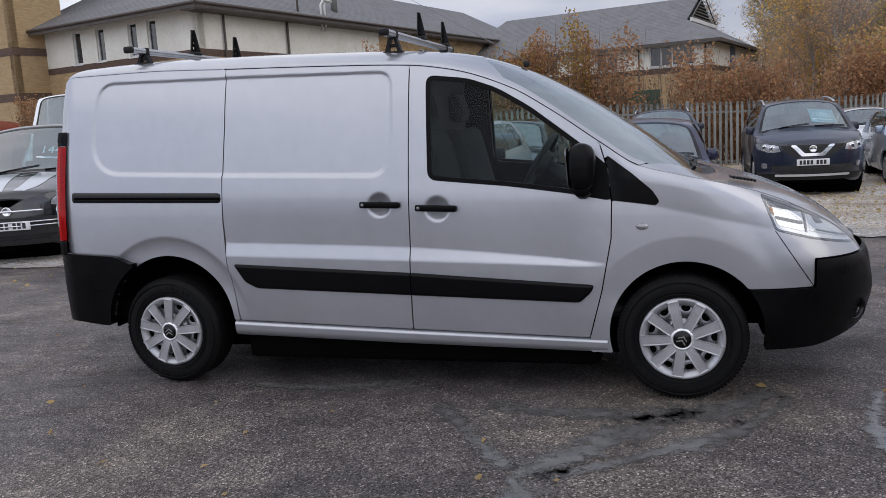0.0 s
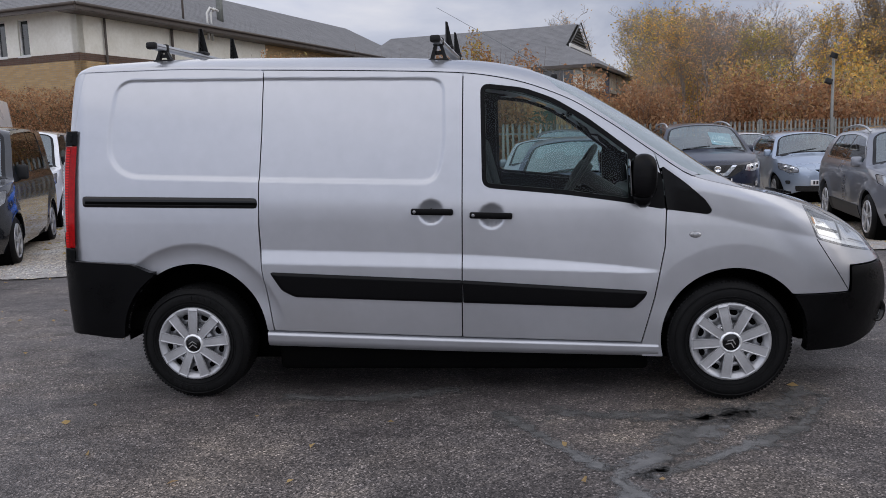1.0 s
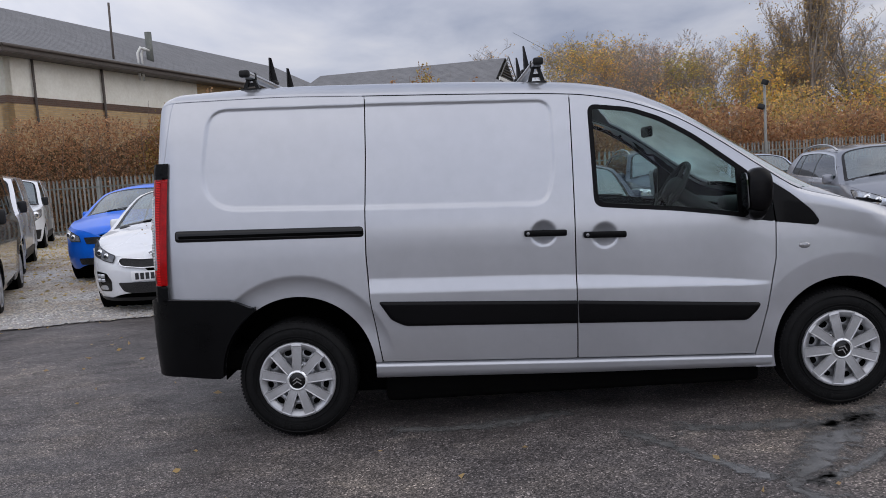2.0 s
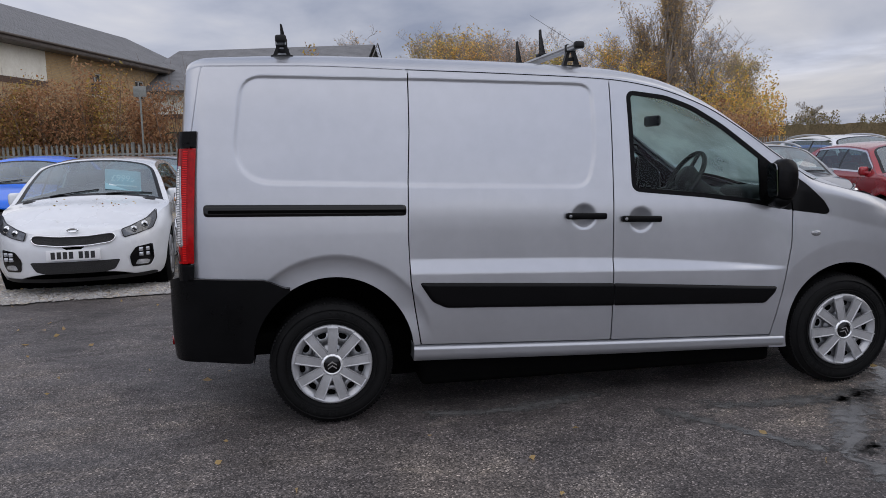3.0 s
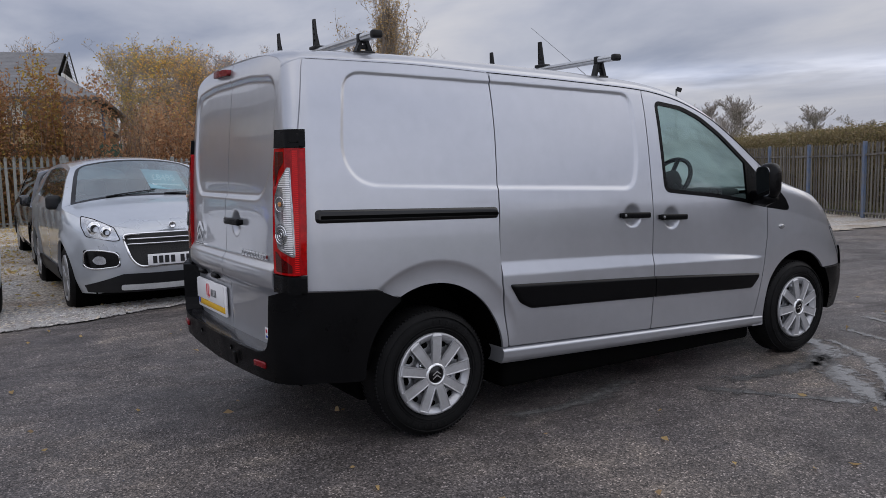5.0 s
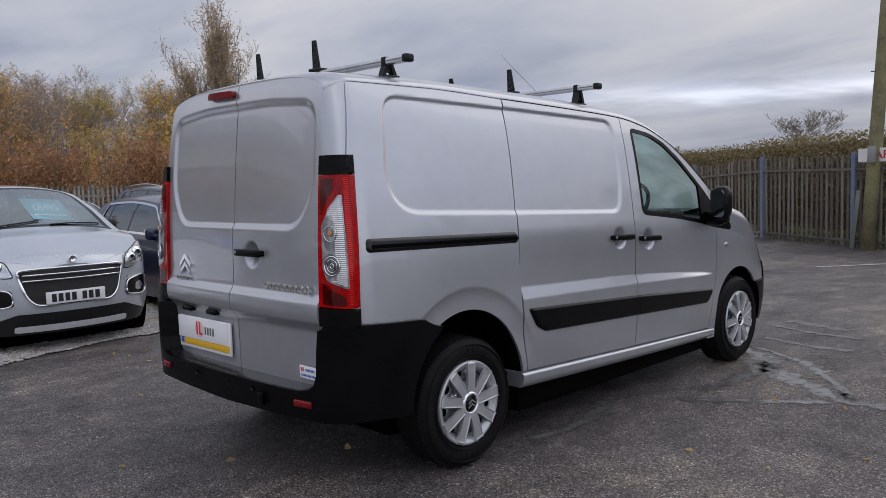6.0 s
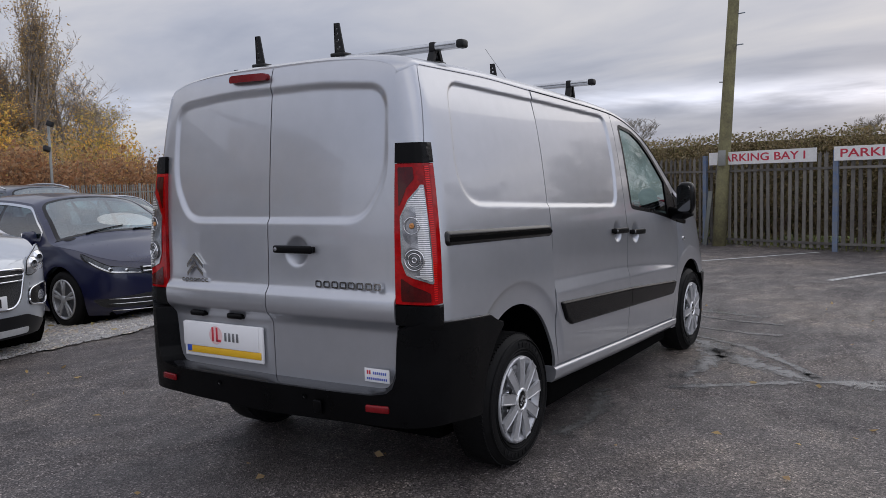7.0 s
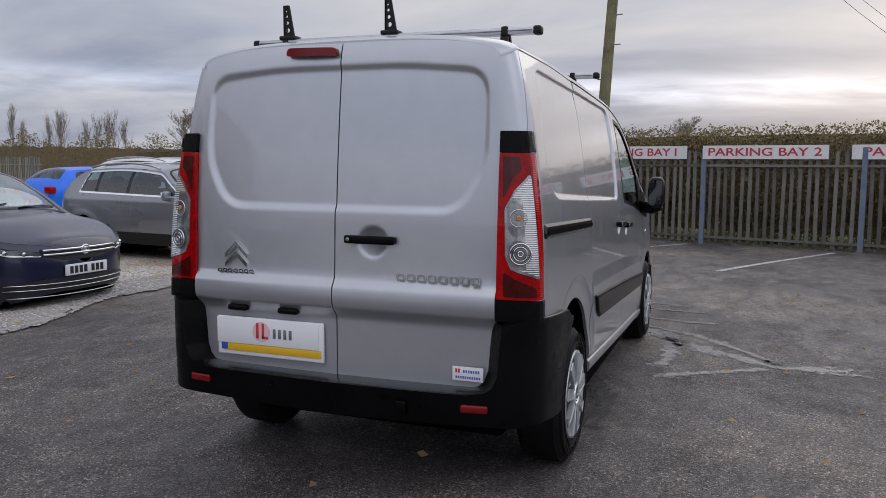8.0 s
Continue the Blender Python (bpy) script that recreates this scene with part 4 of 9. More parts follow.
def corner_g(t, z):
    x, y, _ = door_corner(t, z)
    return roof_z(x, np.clip(y / edge_half(x), -1, 1)) - 0.004 - z


for sg in (-1, 1):
    part("rear_door_corner", sheet(lambda t, z, sg=sg: (lambda p: (p[0], VC + sg * p[1], p[2]))(door_corner(t, z)), spread(0, 1, 30), rng_(1.556, 1.965, 0.012), corner_g, (0.02, -sg * 0.01, 0)), M_SILVER, van)
# black sheet added behind the rear doors, the shade of their gaps
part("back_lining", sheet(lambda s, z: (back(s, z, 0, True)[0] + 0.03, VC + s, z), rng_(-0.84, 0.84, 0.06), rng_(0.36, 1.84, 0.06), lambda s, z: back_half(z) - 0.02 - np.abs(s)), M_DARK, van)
part("brake_lamp", sheet(lambda s, z: (-0.712 - 0.03 * (1.91 - z) - 0.010 * (1 - ((s - 0.135) / 0.13) ** 2), VC + s, z), rng_(0.0, 0.27, 0.01), rng_(1.875, 1.94, 0.006),
                         lambda s, z: inside(rounded([(0.008, 1.888), (0.018, 1.922), (0.250, 1.927), (0.260, 1.893)], 0.015))(s, z), (0.05, 0, 0)), M_RED_DULL, van, "high red brake lamp")


def corner_path(t, z, out=0.0):
    """Round the van's rear corner: t 0 on the rear face, 1 on the side."""
    xr = np.interp(z, [0.8, 1.0, 1.2, 1.4, 1.57], [-0.768, -0.766, -0.760, -0.748, -0.733]) + 0.02
    h = flank(-0.60, z, True)
    pts_s = np.array([0.0, 0.38, 0.55, 0.72, 1.0])
    xs = [xr - 0.012 + 0 * z, xr - 0.008 + 0 * z, xr + 0.004 + 0 * z, xr + 0.020 + 0 * z, np.interp(z, [0.8, 1.0, 1.3, 1.57], [-0.705, -0.697, -0.678, -0.657])]
    ys = [0.720 + 0 * z, h - 0.080, h - 0.030, h - 0.010, h - 0.002]
    i = np.clip(np.searchsorted(pts_s, t, side="right") - 1, 0, 3)
    u = (t - pts_s[i]) / (pts_s[i + 1] - pts_s[i])
    xs, ys = np.array(xs), np.array(ys)
    k = np.arange(len(np.atleast_1d(t)))
    x = xs[i, k] * (1 - u) + xs[i + 1, k] * u
    y = ys[i, k] * (1 - u) + ys[i + 1, k] * u
    return x - out * (1 - t), y + out * np.clip(t * 1.6, 0, 1), z


def tail_lamp(side):
    lamp = empty("tail_lamp")
    lamp.parent = van
    tagged(lamp, "tall red and clear tail lamp with black end caps")
    sg = -1 if side == "right" else 1

    def P(out):
        def f(t, z):
            t, z = np.atleast_1d(t), np.atleast_1d(z)
            x, y, z = corner_path(t, z, out)
            return x, VC + sg * y, z
        return f
    ts = spread(0, 1, 30)
    part("upper_cap", sheet(P(0.009), ts, spread(1.482, 1.566, 8), None, (0.03, 0, 0)), M_BLACK_PLASTIC, lamp)
    part("cap_button", sheet(P(0.0125), spread(0.62, 0.92, 8), spread(1.505, 1.548, 5), None, (0.01, 0, 0)), M_BLACK_PLASTIC, lamp)
    part("red_lens", sheet(P(0.007), ts, spread(0.900, 1.480, 50), None, (0.03, 0, 0)), M_RED_LENS, lamp)
    part("lower_cap", sheet(P(0.010), ts, spread(0.812, 0.896, 8), None, (0.03, 0, 0)), M_BLACK_PLASTIC, lamp)
    clear = inside(rounded([(0.15, 1.262), (0.58, 1.392), (0.66, 1.392), (0.72, 0.985), (0.60, 0.990), (0.24, 1.022), (0.15, 1.075)], 0.012))
    part("clear_lens", sheet(P(0.012), spread(0, 0.9, 56), spread(0.96, 1.40, 66), lambda t, z: np.minimum(clear(t, z), 1), (0.01, 0, 0)), M_CLEAR_LENS, lamp)
    ribs = []
    for k in range(46):
        z0 = 0.990 + k * 0.0085
        ribs.append(sheet(P(0.0140), spread(0.10, 0.85, 30), spread(z0, z0 + 0.0042, 2), lambda t, z: np.minimum(clear(t, z) - 0.010, np.maximum(t - 0.47, np.maximum(z - 1.30, 1.02 - z)))))
    part("lens_ribs", join(*[r for r in ribs if len(r[0])]), M_LENS_RIB, lamp)
    # flat dark ovals: the shade in the reflector bowls is put into their colour
    for tc, zc, rt, rz in ((0.345, 1.222, 0.155, 0.072), (0.375, 1.085, 0.165, 0.052)):
        part("reflector_bowl", sheet(P(0.0132), spread(tc - rt, tc + rt, 20), spread(zc - rz, zc + rz, 20), lambda t, z, tc=tc, zc=zc, rt=rt, rz=rz: np.minimum(1 - np.hypot((t - tc) / rt, (z - zc) / rz), clear(t, z) - 0.01)), M_BOWL_SHADE, lamp)
    for k in range(62):
        z0 = 0.915 + k * 0.009
        part("red_rib", sheet(P(0.0100), spread(0.76, 0.93, 6), spread(z0, z0 + 0.0042, 2)), M_RED_BRIGHT, lamp)
    for outline in ([(0.12, 1.300), (0.50, 1.415), (0.50, 1.465), (0.12, 1.465)], [(0.12, 1.010), (0.30, 0.985), (0.66, 0.945), (0.66, 0.912), (0.12, 0.912)]):
        g = inside(rounded(outline, 0.010, 3))
        part("red_reflector", sheet(P(0.0090), spread(0.10, 0.70, 30), spread(min(p[1] for p in outline) - 0.005, max(p[1] for p in outline) + 0.005, 30), g), M_RED_DEEP, lamp)

    def ring(zc, r, w, mt, name):
        x, y, _ = corner_path(np.array([0.40]), np.array([zc]), 0.018)
        circle = [(r * math.cos(a * math.pi / 12), 0.0, r * math.sin(a * math.pi / 12)) for a in range(25)]
        part(name, moved(tube(circle, w, 5, False), pose(float(x[0]), VC + sg * float(y[0]), zc, 0, 0, -90 - sg * 14)), mt, lamp)
    for r, w, mt in ((0.042, 0.0032, M_CHROME), (0.035, 0.0022, M_HUBDARK), (0.028, 0.0028, M_CHROME), (0.020, 0.0022, M_HUBDARK), (0.010, 0.003, M_CHROME)):
        ring(1.085, r, w, mt, "reflector_ring")
    ring(1.225, 0.034, 0.002, M_CHROME, "bulb_ring")
    ring(1.225, 0.006, 0.006, M_AMBER, "amber_bulb")


tail_lamp("right")
tail_lamp("left")


# rear bumper: one skin that runs along the side, round the corner and across the back
BUMP_PLAN = [(-0.20, 0.921), (-0.45, 0.924), (-0.64, 0.908), (-0.75, 0.858), (-0.812, 0.770), (-0.842, 0.62), (-0.856, 0.35), (-0.860, 0.0)]
bl = np.cumsum([0] + [math.dist(a, b) for a, b in zip(BUMP_PLAN, BUMP_PLAN[1:])])
bx_, by_ = curve(bl, [p[0] for p in BUMP_PLAN]), curve(bl, [p[1] for p in BUMP_PLAN])
LB = float(bl[-1])


def bumper_skin(sg):
    def f(s, z):
        lean = 0.10 * np.clip(0.62 - z, 0, 1) ** 1.3
        x = bx_(s) + lean * step(0.4, 0.9, s)
        y = by_(s) - 0.35 * lean * (s < 3)
        return x, VC + sg * y, z
    return f


def step_edge(s):
    return np.interp(s, [bl[3], bl[4] + 0.012, bl[4] + 0.026, bl[4] + 0.045, bl[4] + 0.075, bl[5], LB], [0.83, 0.80, 0.60, 0.552, 0.530, 0.517, 0.512])


def bumper_g(s, z):
    x = bx_(s)
    top_side = np.interp(x, [-0.86, -0.78, -0.327, -0.225], [0.815, 0.828, 0.800, 0.752])
    dip = step_edge(s)
    top = np.where(s < bl[3], top_side, np.minimum(top_side, dip))
    low = np.interp(s, [0, 0.25, bl[2], bl[4], bl[5], LB], [0.36, 0.368, 0.388, 0.388, 0.388, 0.372])
    return least(top - z, z - low, arch_r(x, z))


bumper = empty("rear_bumper")
bumper.parent = van
tagged(bumper, "black textured plastic rear bumper with step")
for sg in (-1, 1):
    part("bumper_skin", sheet(bumper_skin(sg), np.concatenate([rng_(0, bl[2], 0.02), rng_(bl[2] + 0.012, LB, 0.009)]), rng_(0.30, 0.85, 0.010), bumper_g,
                              lambda b, sg=sg: np.stack([0.09 * step(-0.5, -0.8, b[:, 0]), -sg * 0.07 * step(0.45, 0.8, np.abs(b[:, 1] - VC)), 0 * b[:, 2]], 1)), M_BLACK_PLASTIC, bumper)
    s0 = bl[5] - 0.03
    x0 = float(bx_(s0)) + 0.012
    part("reflector", moved(block(-0.012, 0.006, -0.055, 0.055, -0.016, 0.016, 0.006), pose(x0 - 0.001, VC + sg * 0.655, 0.462, 0, 0, sg * -9)), M_RED_DULL, bumper, "red rear reflector")
    for yy in (0.27,):
        part("parking_sensor", moved(lathe([(0.001, -0.006), (0.010, -0.005), (0.012, 0.004)], 14), pose(-0.852 + 0.03 * (yy > 0.5), VC + sg * yy, 0.475, 0, 0, 90)), M_GLOSS_BLACK, bumper)
    part("step_top", sheet(lambda s, v, sg=sg: (bx_(s) + 0.010 + 0.13 * v, VC + sg * by_(s) * (1 - 0.02 * v), step_edge(s) + 0.003 - 0.006 * (1 - v) ** 6 + 0.006 * v), rng_(bl[4] + 0.03, LB, 0.012), spread(0, 1, 8)), M_WET_PLASTIC, bumper)
    # glossy, lighter tube added as the sky highlight along the bumper's edge
    edge = [float(v) for v in rng_(0.10, bl[3], 0.03)]
    part("top_edge", tube([(float(bx_(v)), VC + sg * (float(by_(v)) - 0.004), float(np.interp(bx_(v), [-0.86, -0.78, -0.327, -0.225], [0.815, 0.828, 0.800, 0.752])) - 0.001) for v in edge], 0.005, 8), M_WET_PLASTIC, bumper)
part("tow_eye_cover", moved(block(-0.006, 0.006, -0.022, 0.022, -0.03, 0.03, 0.004), pose(-0.858, VC - 0.35, 0.44, 0, -6, 0)), M_BLACK_PLASTIC, bumper)


# roof seams, the seam behind the front bumper, and the fog lamps
for sg in (-1, 1):
    for x0, x1, r in ((0.455, 2.80, 0.0024), (-0.58, 0.44, 0.0009)):
        xs_ = spread(x0, x1, 50)
        part("roof_seam", tube([(float(x), VC + sg * (float(edge_half(x)) + 0.001), float(seam_top(x)) - 0.002) for x in xs_], r, 6), M_DARK, van)
    ends = [(3.448 + 0.182 * k / 8, 0.866 - 0.285 * k / 8) for k in range(9)]
    part("bumper_seam", tube([(x, VC + sg * (float(flank(x, z)) + 0.0005), z) for x, z in ends], 0.0022, 5), M_DARK, van)
    fy = VC + sg * (float(flank(3.86, 0.43, True)) + 0.012)
    fog = part("fog_lamp", moved(lathe([(0.062, 0.015), (0.060, -0.006), (0.050, 0.0), (0.046, 0.03)], 28), pose(3.86, fy, 0.43, 0, 0, 38 if sg < 0 else 142)), M_GLOSS_BLACK, van, "round fog lamp in the black bumper")
    part("fog_lens", moved(lathe([(0.0005, 0.004), (0.03, 0.008), (0.046, 0.018)], 24), pose(3.86, fy, 0.43, 0, 0, 38 if sg < 0 else 142)), M_CLEAR_LENS, fog)


# handles
def handle(m, parent, lock_side):
    h = empty("door_handle", m)
    h.parent = parent
    part("grip", block(-0.118, 0.118, -0.034, -0.012, -0.017, 0.019, 0.010, 3), M_BLACK_PLASTIC, h)
    for s in (-1, 1):
        part("mount", block(s * 0.095 - 0.022, s * 0.095 + 0.022, -0.020, 0.012, -0.013, 0.015, 0.006), M_BLACK_PLASTIC, h)
    part("lock", moved(lathe([(0.001, -0.034), (0.009, -0.033), (0.010, -0.028)], 14), pose(lock_side * 0.098, -0.003, 0.001)), M_HUBDARK, h)


handle(pose(1.413, VC - float(flank(1.41, 1.06, True)), 1.061, 0, 2.0, 0) @ Matrix.Scale(0.98, 4), van, -1)
handle(pose(1.734, VC - float(flank(1.73, 1.03, True)), 1.034, 0, 2.5, 0) @ Matrix.Scale(0.98, 4), van, -1)
handle(pose(float(back_x(1.11)), VC - 0.172, 1.116, 0, 0, -90) @ Matrix.Scale(0.98, 4), van, -1)
# indicator and badge-like marks
part("side_indicator", moved(lathe([(0.0005, -0.008), (0.018, -0.007), (0.026, -0.002), (0.028, 0.006)], 24), pose(2.812, VC - float(flank(2.81, 0.91)), 0.910, 0, 4, 0) @ Matrix.Diagonal((1.2, 1, 0.66, 1))), M_CLEAR_LENS, van, "small clear oval side indicator")
mark = empty("badge")
mark.parent = van
tagged(mark, "chrome double chevron emblem")
for dz in (0.0, -0.042):
    for s in (-1, 1):
        part("chevron", prism([(VC + 0.495 + s * 0.0, 1.085 + dz), (VC + 0.495 + s * 0.058, 1.030 + dz), (VC + 0.495 + s * 0.058, 1.010 + dz), (VC + 0.495, 1.062 + dz)], -0.774, -0.764, "x"), M_CHROME, mark, smooth=False)
def hollow_mark(y0, y1, z0, z1, w, x):
    """A plain raised oblong with an open middle."""
    o = inside(rounded([(y0, z0), (y1, z0), (y1, z1), (y0, z1)], 0.3 * (z1 - z0), 3))
    return sheet(lambda u, v: (x + 0 * u, u, v), rng_(y0 - 0.002, y1 + 0.002, 0.0018), rng_(z0 - 0.002, z1 + 0.002, 0.0018), lambda u, v: np.minimum(o(u, v), w - o(u, v)), (0.008, 0, 0))


for i in range(7):
    part("emblem_bar", hollow_mark(VC + 0.402 + i * 0.028, VC + 0.402 + i * 0.028 + 0.022, 0.943, 0.961, 0.0048, -0.775), M_CHROME, van, smooth=False)
for i in range(8):
    part("model_bar", hollow_mark(VC - 0.655 + i * 0.0465, VC - 0.655 + i * 0.0465 + 0.037, 0.951, 0.983, 0.0075, -0.777), M_CHROME, van, smooth=False)
for y0 in (0.44, 0.18):
    part("plate_lamp", block(-0.785, -0.745, VC + y0, VC + y0 + 0.10, 0.772, 0.800, 0.010), M_BLACK_PLASTIC, van)
plate = empty("number_plate")
plate.parent = van
tagged(plate, "white dealer plate over a yellow strip with a red and dark logo")
part("plate_board", block(-0.772, -0.757, VC + 0.055, VC + 0.602, 0.566, 0.742, 0.006), M_PLATE_WHITE, plate)
part("yellow_strip", block(-0.7755, -0.770, VC + 0.066, VC + 0.570, 0.586, 0.620, 0.001), M_PLATE_YELLOW, plate)
part("blue_strip", block(-0.7757, -0.770, VC + 0.545, VC + 0.580, 0.590, 0.632, 0.001), M_BLUE_INK, plate)
part("white_face", block(-0.7775, -0.772, VC + 0.078, VC + 0.600, 0.622, 0.738, 0.001), M_PLATE_WHITE, plate)
part("logo_disc", prism([(VC + 0.365 + 0.045 * math.cos(a * 0.2618), 0.683 + 0.045 * math.sin(a * 0.2618)) for a in range(24)], -0.7795, -0.776, "x"), material("pale_pink_print", (0.72, 0.50, 0.50), 0.5), plate, smooth=False)
part("logo_stroke", block(-0.781, -0.777, VC + 0.378, VC + 0.392, 0.652, 0.722, 0.001), M_RED_INK, plate)
part("logo_stroke", block(-0.781, -0.777, VC + 0.350, VC + 0.362, 0.652, 0.722, 0.001), M_RED_INK, plate)
part("logo_stroke", block(-0.781, -0.777, VC + 0.330, VC + 0.362, 0.652, 0.664, 0.001), M_RED_INK, plate)
for i in range(4):
    part("logo_bar", block(-0.780, -0.777, VC + 0.210 + i * 0.027, VC + 0.224 + i * 0.027, 0.658, 0.700, 0.001), M_HUBDARK, plate)
stk = empty("dealer_sticker")
stk.parent = van
part("sticker_sheet", block(-0.7595, -0.7560, VC - 0.670, VC - 0.537, 0.553, 0.612, 0.001), M_PLATE_WHITE, stk)
for i in range(2):
    part("sticker_mark", block(-0.7610, -0.759, VC - 0.558 - i * 0.012, VC - 0.550 - i * 0.012, 0.586, 0.603, 0.0005), M_RED_INK, stk)
for i in range(7):
    part("sticker_bar", block(-0.7610, -0.759, VC - 0.590 - i * 0.0105, VC - 0.584 - i * 0.0105, 0.587, 0.599, 0.0004), M_BLUE_INK, stk)
for i in range(11):
    part("sticker_bar", block(-0.7610, -0.759, VC - 0.557 - i * 0.0100, VC - 0.551 - i * 0.0100, 0.563, 0.573, 0.0004), M_BLUE_INK, stk)


# wheels
def wheel_set():
    """One wheel at the origin, its face towards -y."""
    w = empty("wheel")
    R, T = 0.328, 0.205
    prof = [(0.205, 0.012), (0.228, 0.000), (0.255, -0.008), (0.285, -0.006), (0.303, 0.006), (0.318, 0.022), (0.325, 0.034), (R, 0.05), (R, T - 0.05), (0.320, T - 0.022), (0.300, T), (0.22, T), (0.20, T - 0.02)]
    part("tyre", lathe(prof, 72), M_TYRE, w)
    ribs = []
    for k in range(96):
        a = 2 * math.pi * k / 96
        ribs.append(moved(block(-0.006, 0.006, 0.018, 0.085, -0.006, 0.0015, 0.0), Matrix.Rotation(a, 4, "Y") @ pose(0, 0.006, R - 0.003, 0, 0, 14)))
        ribs.append(moved(block(-0.006, 0.006, 0.10, 0.18, -0.006, 0.0015, 0.0), Matrix.Rotation(a + 0.03, 4, "Y") @ pose(0, 0.004, R - 0.003, 0, 0, -14)))
    part("tread", join(*ribs), M_TYRE, w, smooth=False)
    # the pressed steel wheel that shows between the blades
    part("rim", lathe([(0.213, 0.010), (0.205, 0.006), (0.198, 0.030), (0.186, 0.040), (0.170, 0.034), (0.150, 0.022), (0.132, 0.018), (0.118, 0.026), (0.108, 0.040), (0.094, 0.042), (0.084, 0.030), (0.062, 0.028), (0.0005, 0.030)], 60), M_STEEL_WHEEL, w)
    part("trim_ring", lathe([(0.214, 0.006), (0.2125, -0.006), (0.207, -0.011), (0.198, -0.008), (0.180, 0.006), (0.172, 0.016), (0.168, 0.026)], 72), M_HUBCAP, w, "silver plastic wheel trim")
    for q, (ra, rb) in enumerate(((0.232, 0.236), (0.246, 0.249), (0.292, 0.296))):
        part("sidewall_ridge", lathe([(ra, 0.0), (ra + 0.001, -0.0105), (rb, -0.0105), (rb + 0.001, 0.0)], 72), M_TYRE, w)
    for k in range(22):
        if k % 11 < 7:
            a = 2 * math.pi * (k * 0.55 + (5.2 if k > 10 else 0)) / 24
            part("sidewall_mark", moved(block(-0.007, 0.007, -0.0105, 0.0, 0.256, 0.280, 0.001, 1), Matrix.Rotation(a, 4, "Y")), M_TYRE, w, smooth=False)
    cap = part("trim_centre", lathe([(0.066, 0.015), (0.062, -0.012), (0.052, -0.021), (0.047, -0.022), (0.044, -0.014)], 40), M_LAMP_BOWL, w)
    part("centre_cap", lathe([(0.044, -0.014), (0.030, -0.020), (0.0005, -0.022)], 32), M_GLOSS_BLACK, cap)
    for dz in (0.012, -0.008):
        for s in (-1, 1):
            part("cap_mark", prism([(0, dz + 0.010), (s * 0.024, dz - 0.008), (s * 0.024, dz - 0.014), (0, dz + 0.002)], -0.0255, -0.019), M_CHROME, cap, smooth=False)
    for k in range(9):
        a = 2 * math.pi * (k + 0.08) / 9

        def P(u, v):
            # a flat blade with a raised border along its sides and tip
            r = 0.050 + 0.157 * u
            half = 0.0235 + 0.0045 * u
            ridge = np.maximum(np.clip((np.abs(v) - 0.74) / 0.12, 0, 1), 1.6 * np.clip((u - 0.90) / 0.03, 0, 1) * np.clip((0.985 - u) / 0.02, 0, 1))
            return v * half, -0.0145 - 0.003 * np.sin(math.pi * u) - 0.0028 * ridge, r
        part("trim_spoke", moved(sheet(P, np.array([0, 0.2, 0.4, 0.6, 0.8, 0.91, 0.94, 0.97, 1.0]), np.array([-1, -0.86, -0.74, -0.3, 0.3, 0.74, 0.86, 1.0]), None, (0, 0.016, 0)), Matrix.Rotation(a, 4, "Y")), M_HUBCAP, w, smooth=False)
    # near-black discs on the uncut rim stand for the dark inside its holes
    for k in range(9):
        a = 2 * math.pi * (k + 0.58) / 9
        part("rim_hole", moved(lathe([(0.023, 0.030), (0.021, 0.020), (0.018, 0.018), (0.0005, 0.019)], 16), Matrix.Rotation(a, 4, "Y") @ pose(0, 0, 0.157) @ Matrix.Diagonal((1.0, 1, 0.75, 1))), M_DARK, w)
    for k in range(5):
        a = 2 * math.pi * k / 5 + 0.3
        part("wheel_nut", moved(lathe([(0.011, 0.04), (0.011, 0.020), (0.0005, 0.018)], 6), Matrix.Rotation(a, 4, "Y") @ pose(0, 0, 0.078)), M_CHROME, w)
    return w


wheel = wheel_set()
wheel.parent = van
wheel.matrix_basis = pose(0, 0.006, 0.328)
for m in (pose(3.0, 0.006, 0.328, 0, 24, 0), pose(0, 2 * VC - 0.006, 0.328, 0, 0, 180), pose(3.0, 2 * VC - 0.006, 0.328, 0, 0, 180)):
    w = copy_thing(wheel, m)
    w.parent = van
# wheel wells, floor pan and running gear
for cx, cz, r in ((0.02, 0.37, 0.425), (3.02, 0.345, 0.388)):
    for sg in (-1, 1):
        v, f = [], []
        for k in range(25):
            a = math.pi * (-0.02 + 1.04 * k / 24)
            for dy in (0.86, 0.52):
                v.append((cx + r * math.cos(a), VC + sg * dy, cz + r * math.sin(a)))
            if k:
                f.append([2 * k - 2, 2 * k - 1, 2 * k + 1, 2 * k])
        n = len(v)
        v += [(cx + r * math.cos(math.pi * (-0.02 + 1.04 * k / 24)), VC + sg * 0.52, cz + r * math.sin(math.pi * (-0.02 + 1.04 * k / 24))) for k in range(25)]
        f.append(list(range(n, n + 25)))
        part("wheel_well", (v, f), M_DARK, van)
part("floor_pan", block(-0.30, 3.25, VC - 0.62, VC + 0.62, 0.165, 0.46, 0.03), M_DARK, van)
# added low and wide to keep light from the ground under the van
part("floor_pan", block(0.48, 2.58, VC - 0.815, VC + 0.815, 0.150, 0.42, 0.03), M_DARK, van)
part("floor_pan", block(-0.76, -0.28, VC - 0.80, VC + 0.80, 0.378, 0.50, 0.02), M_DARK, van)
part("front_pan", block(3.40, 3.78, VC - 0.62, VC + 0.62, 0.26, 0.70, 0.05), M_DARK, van)
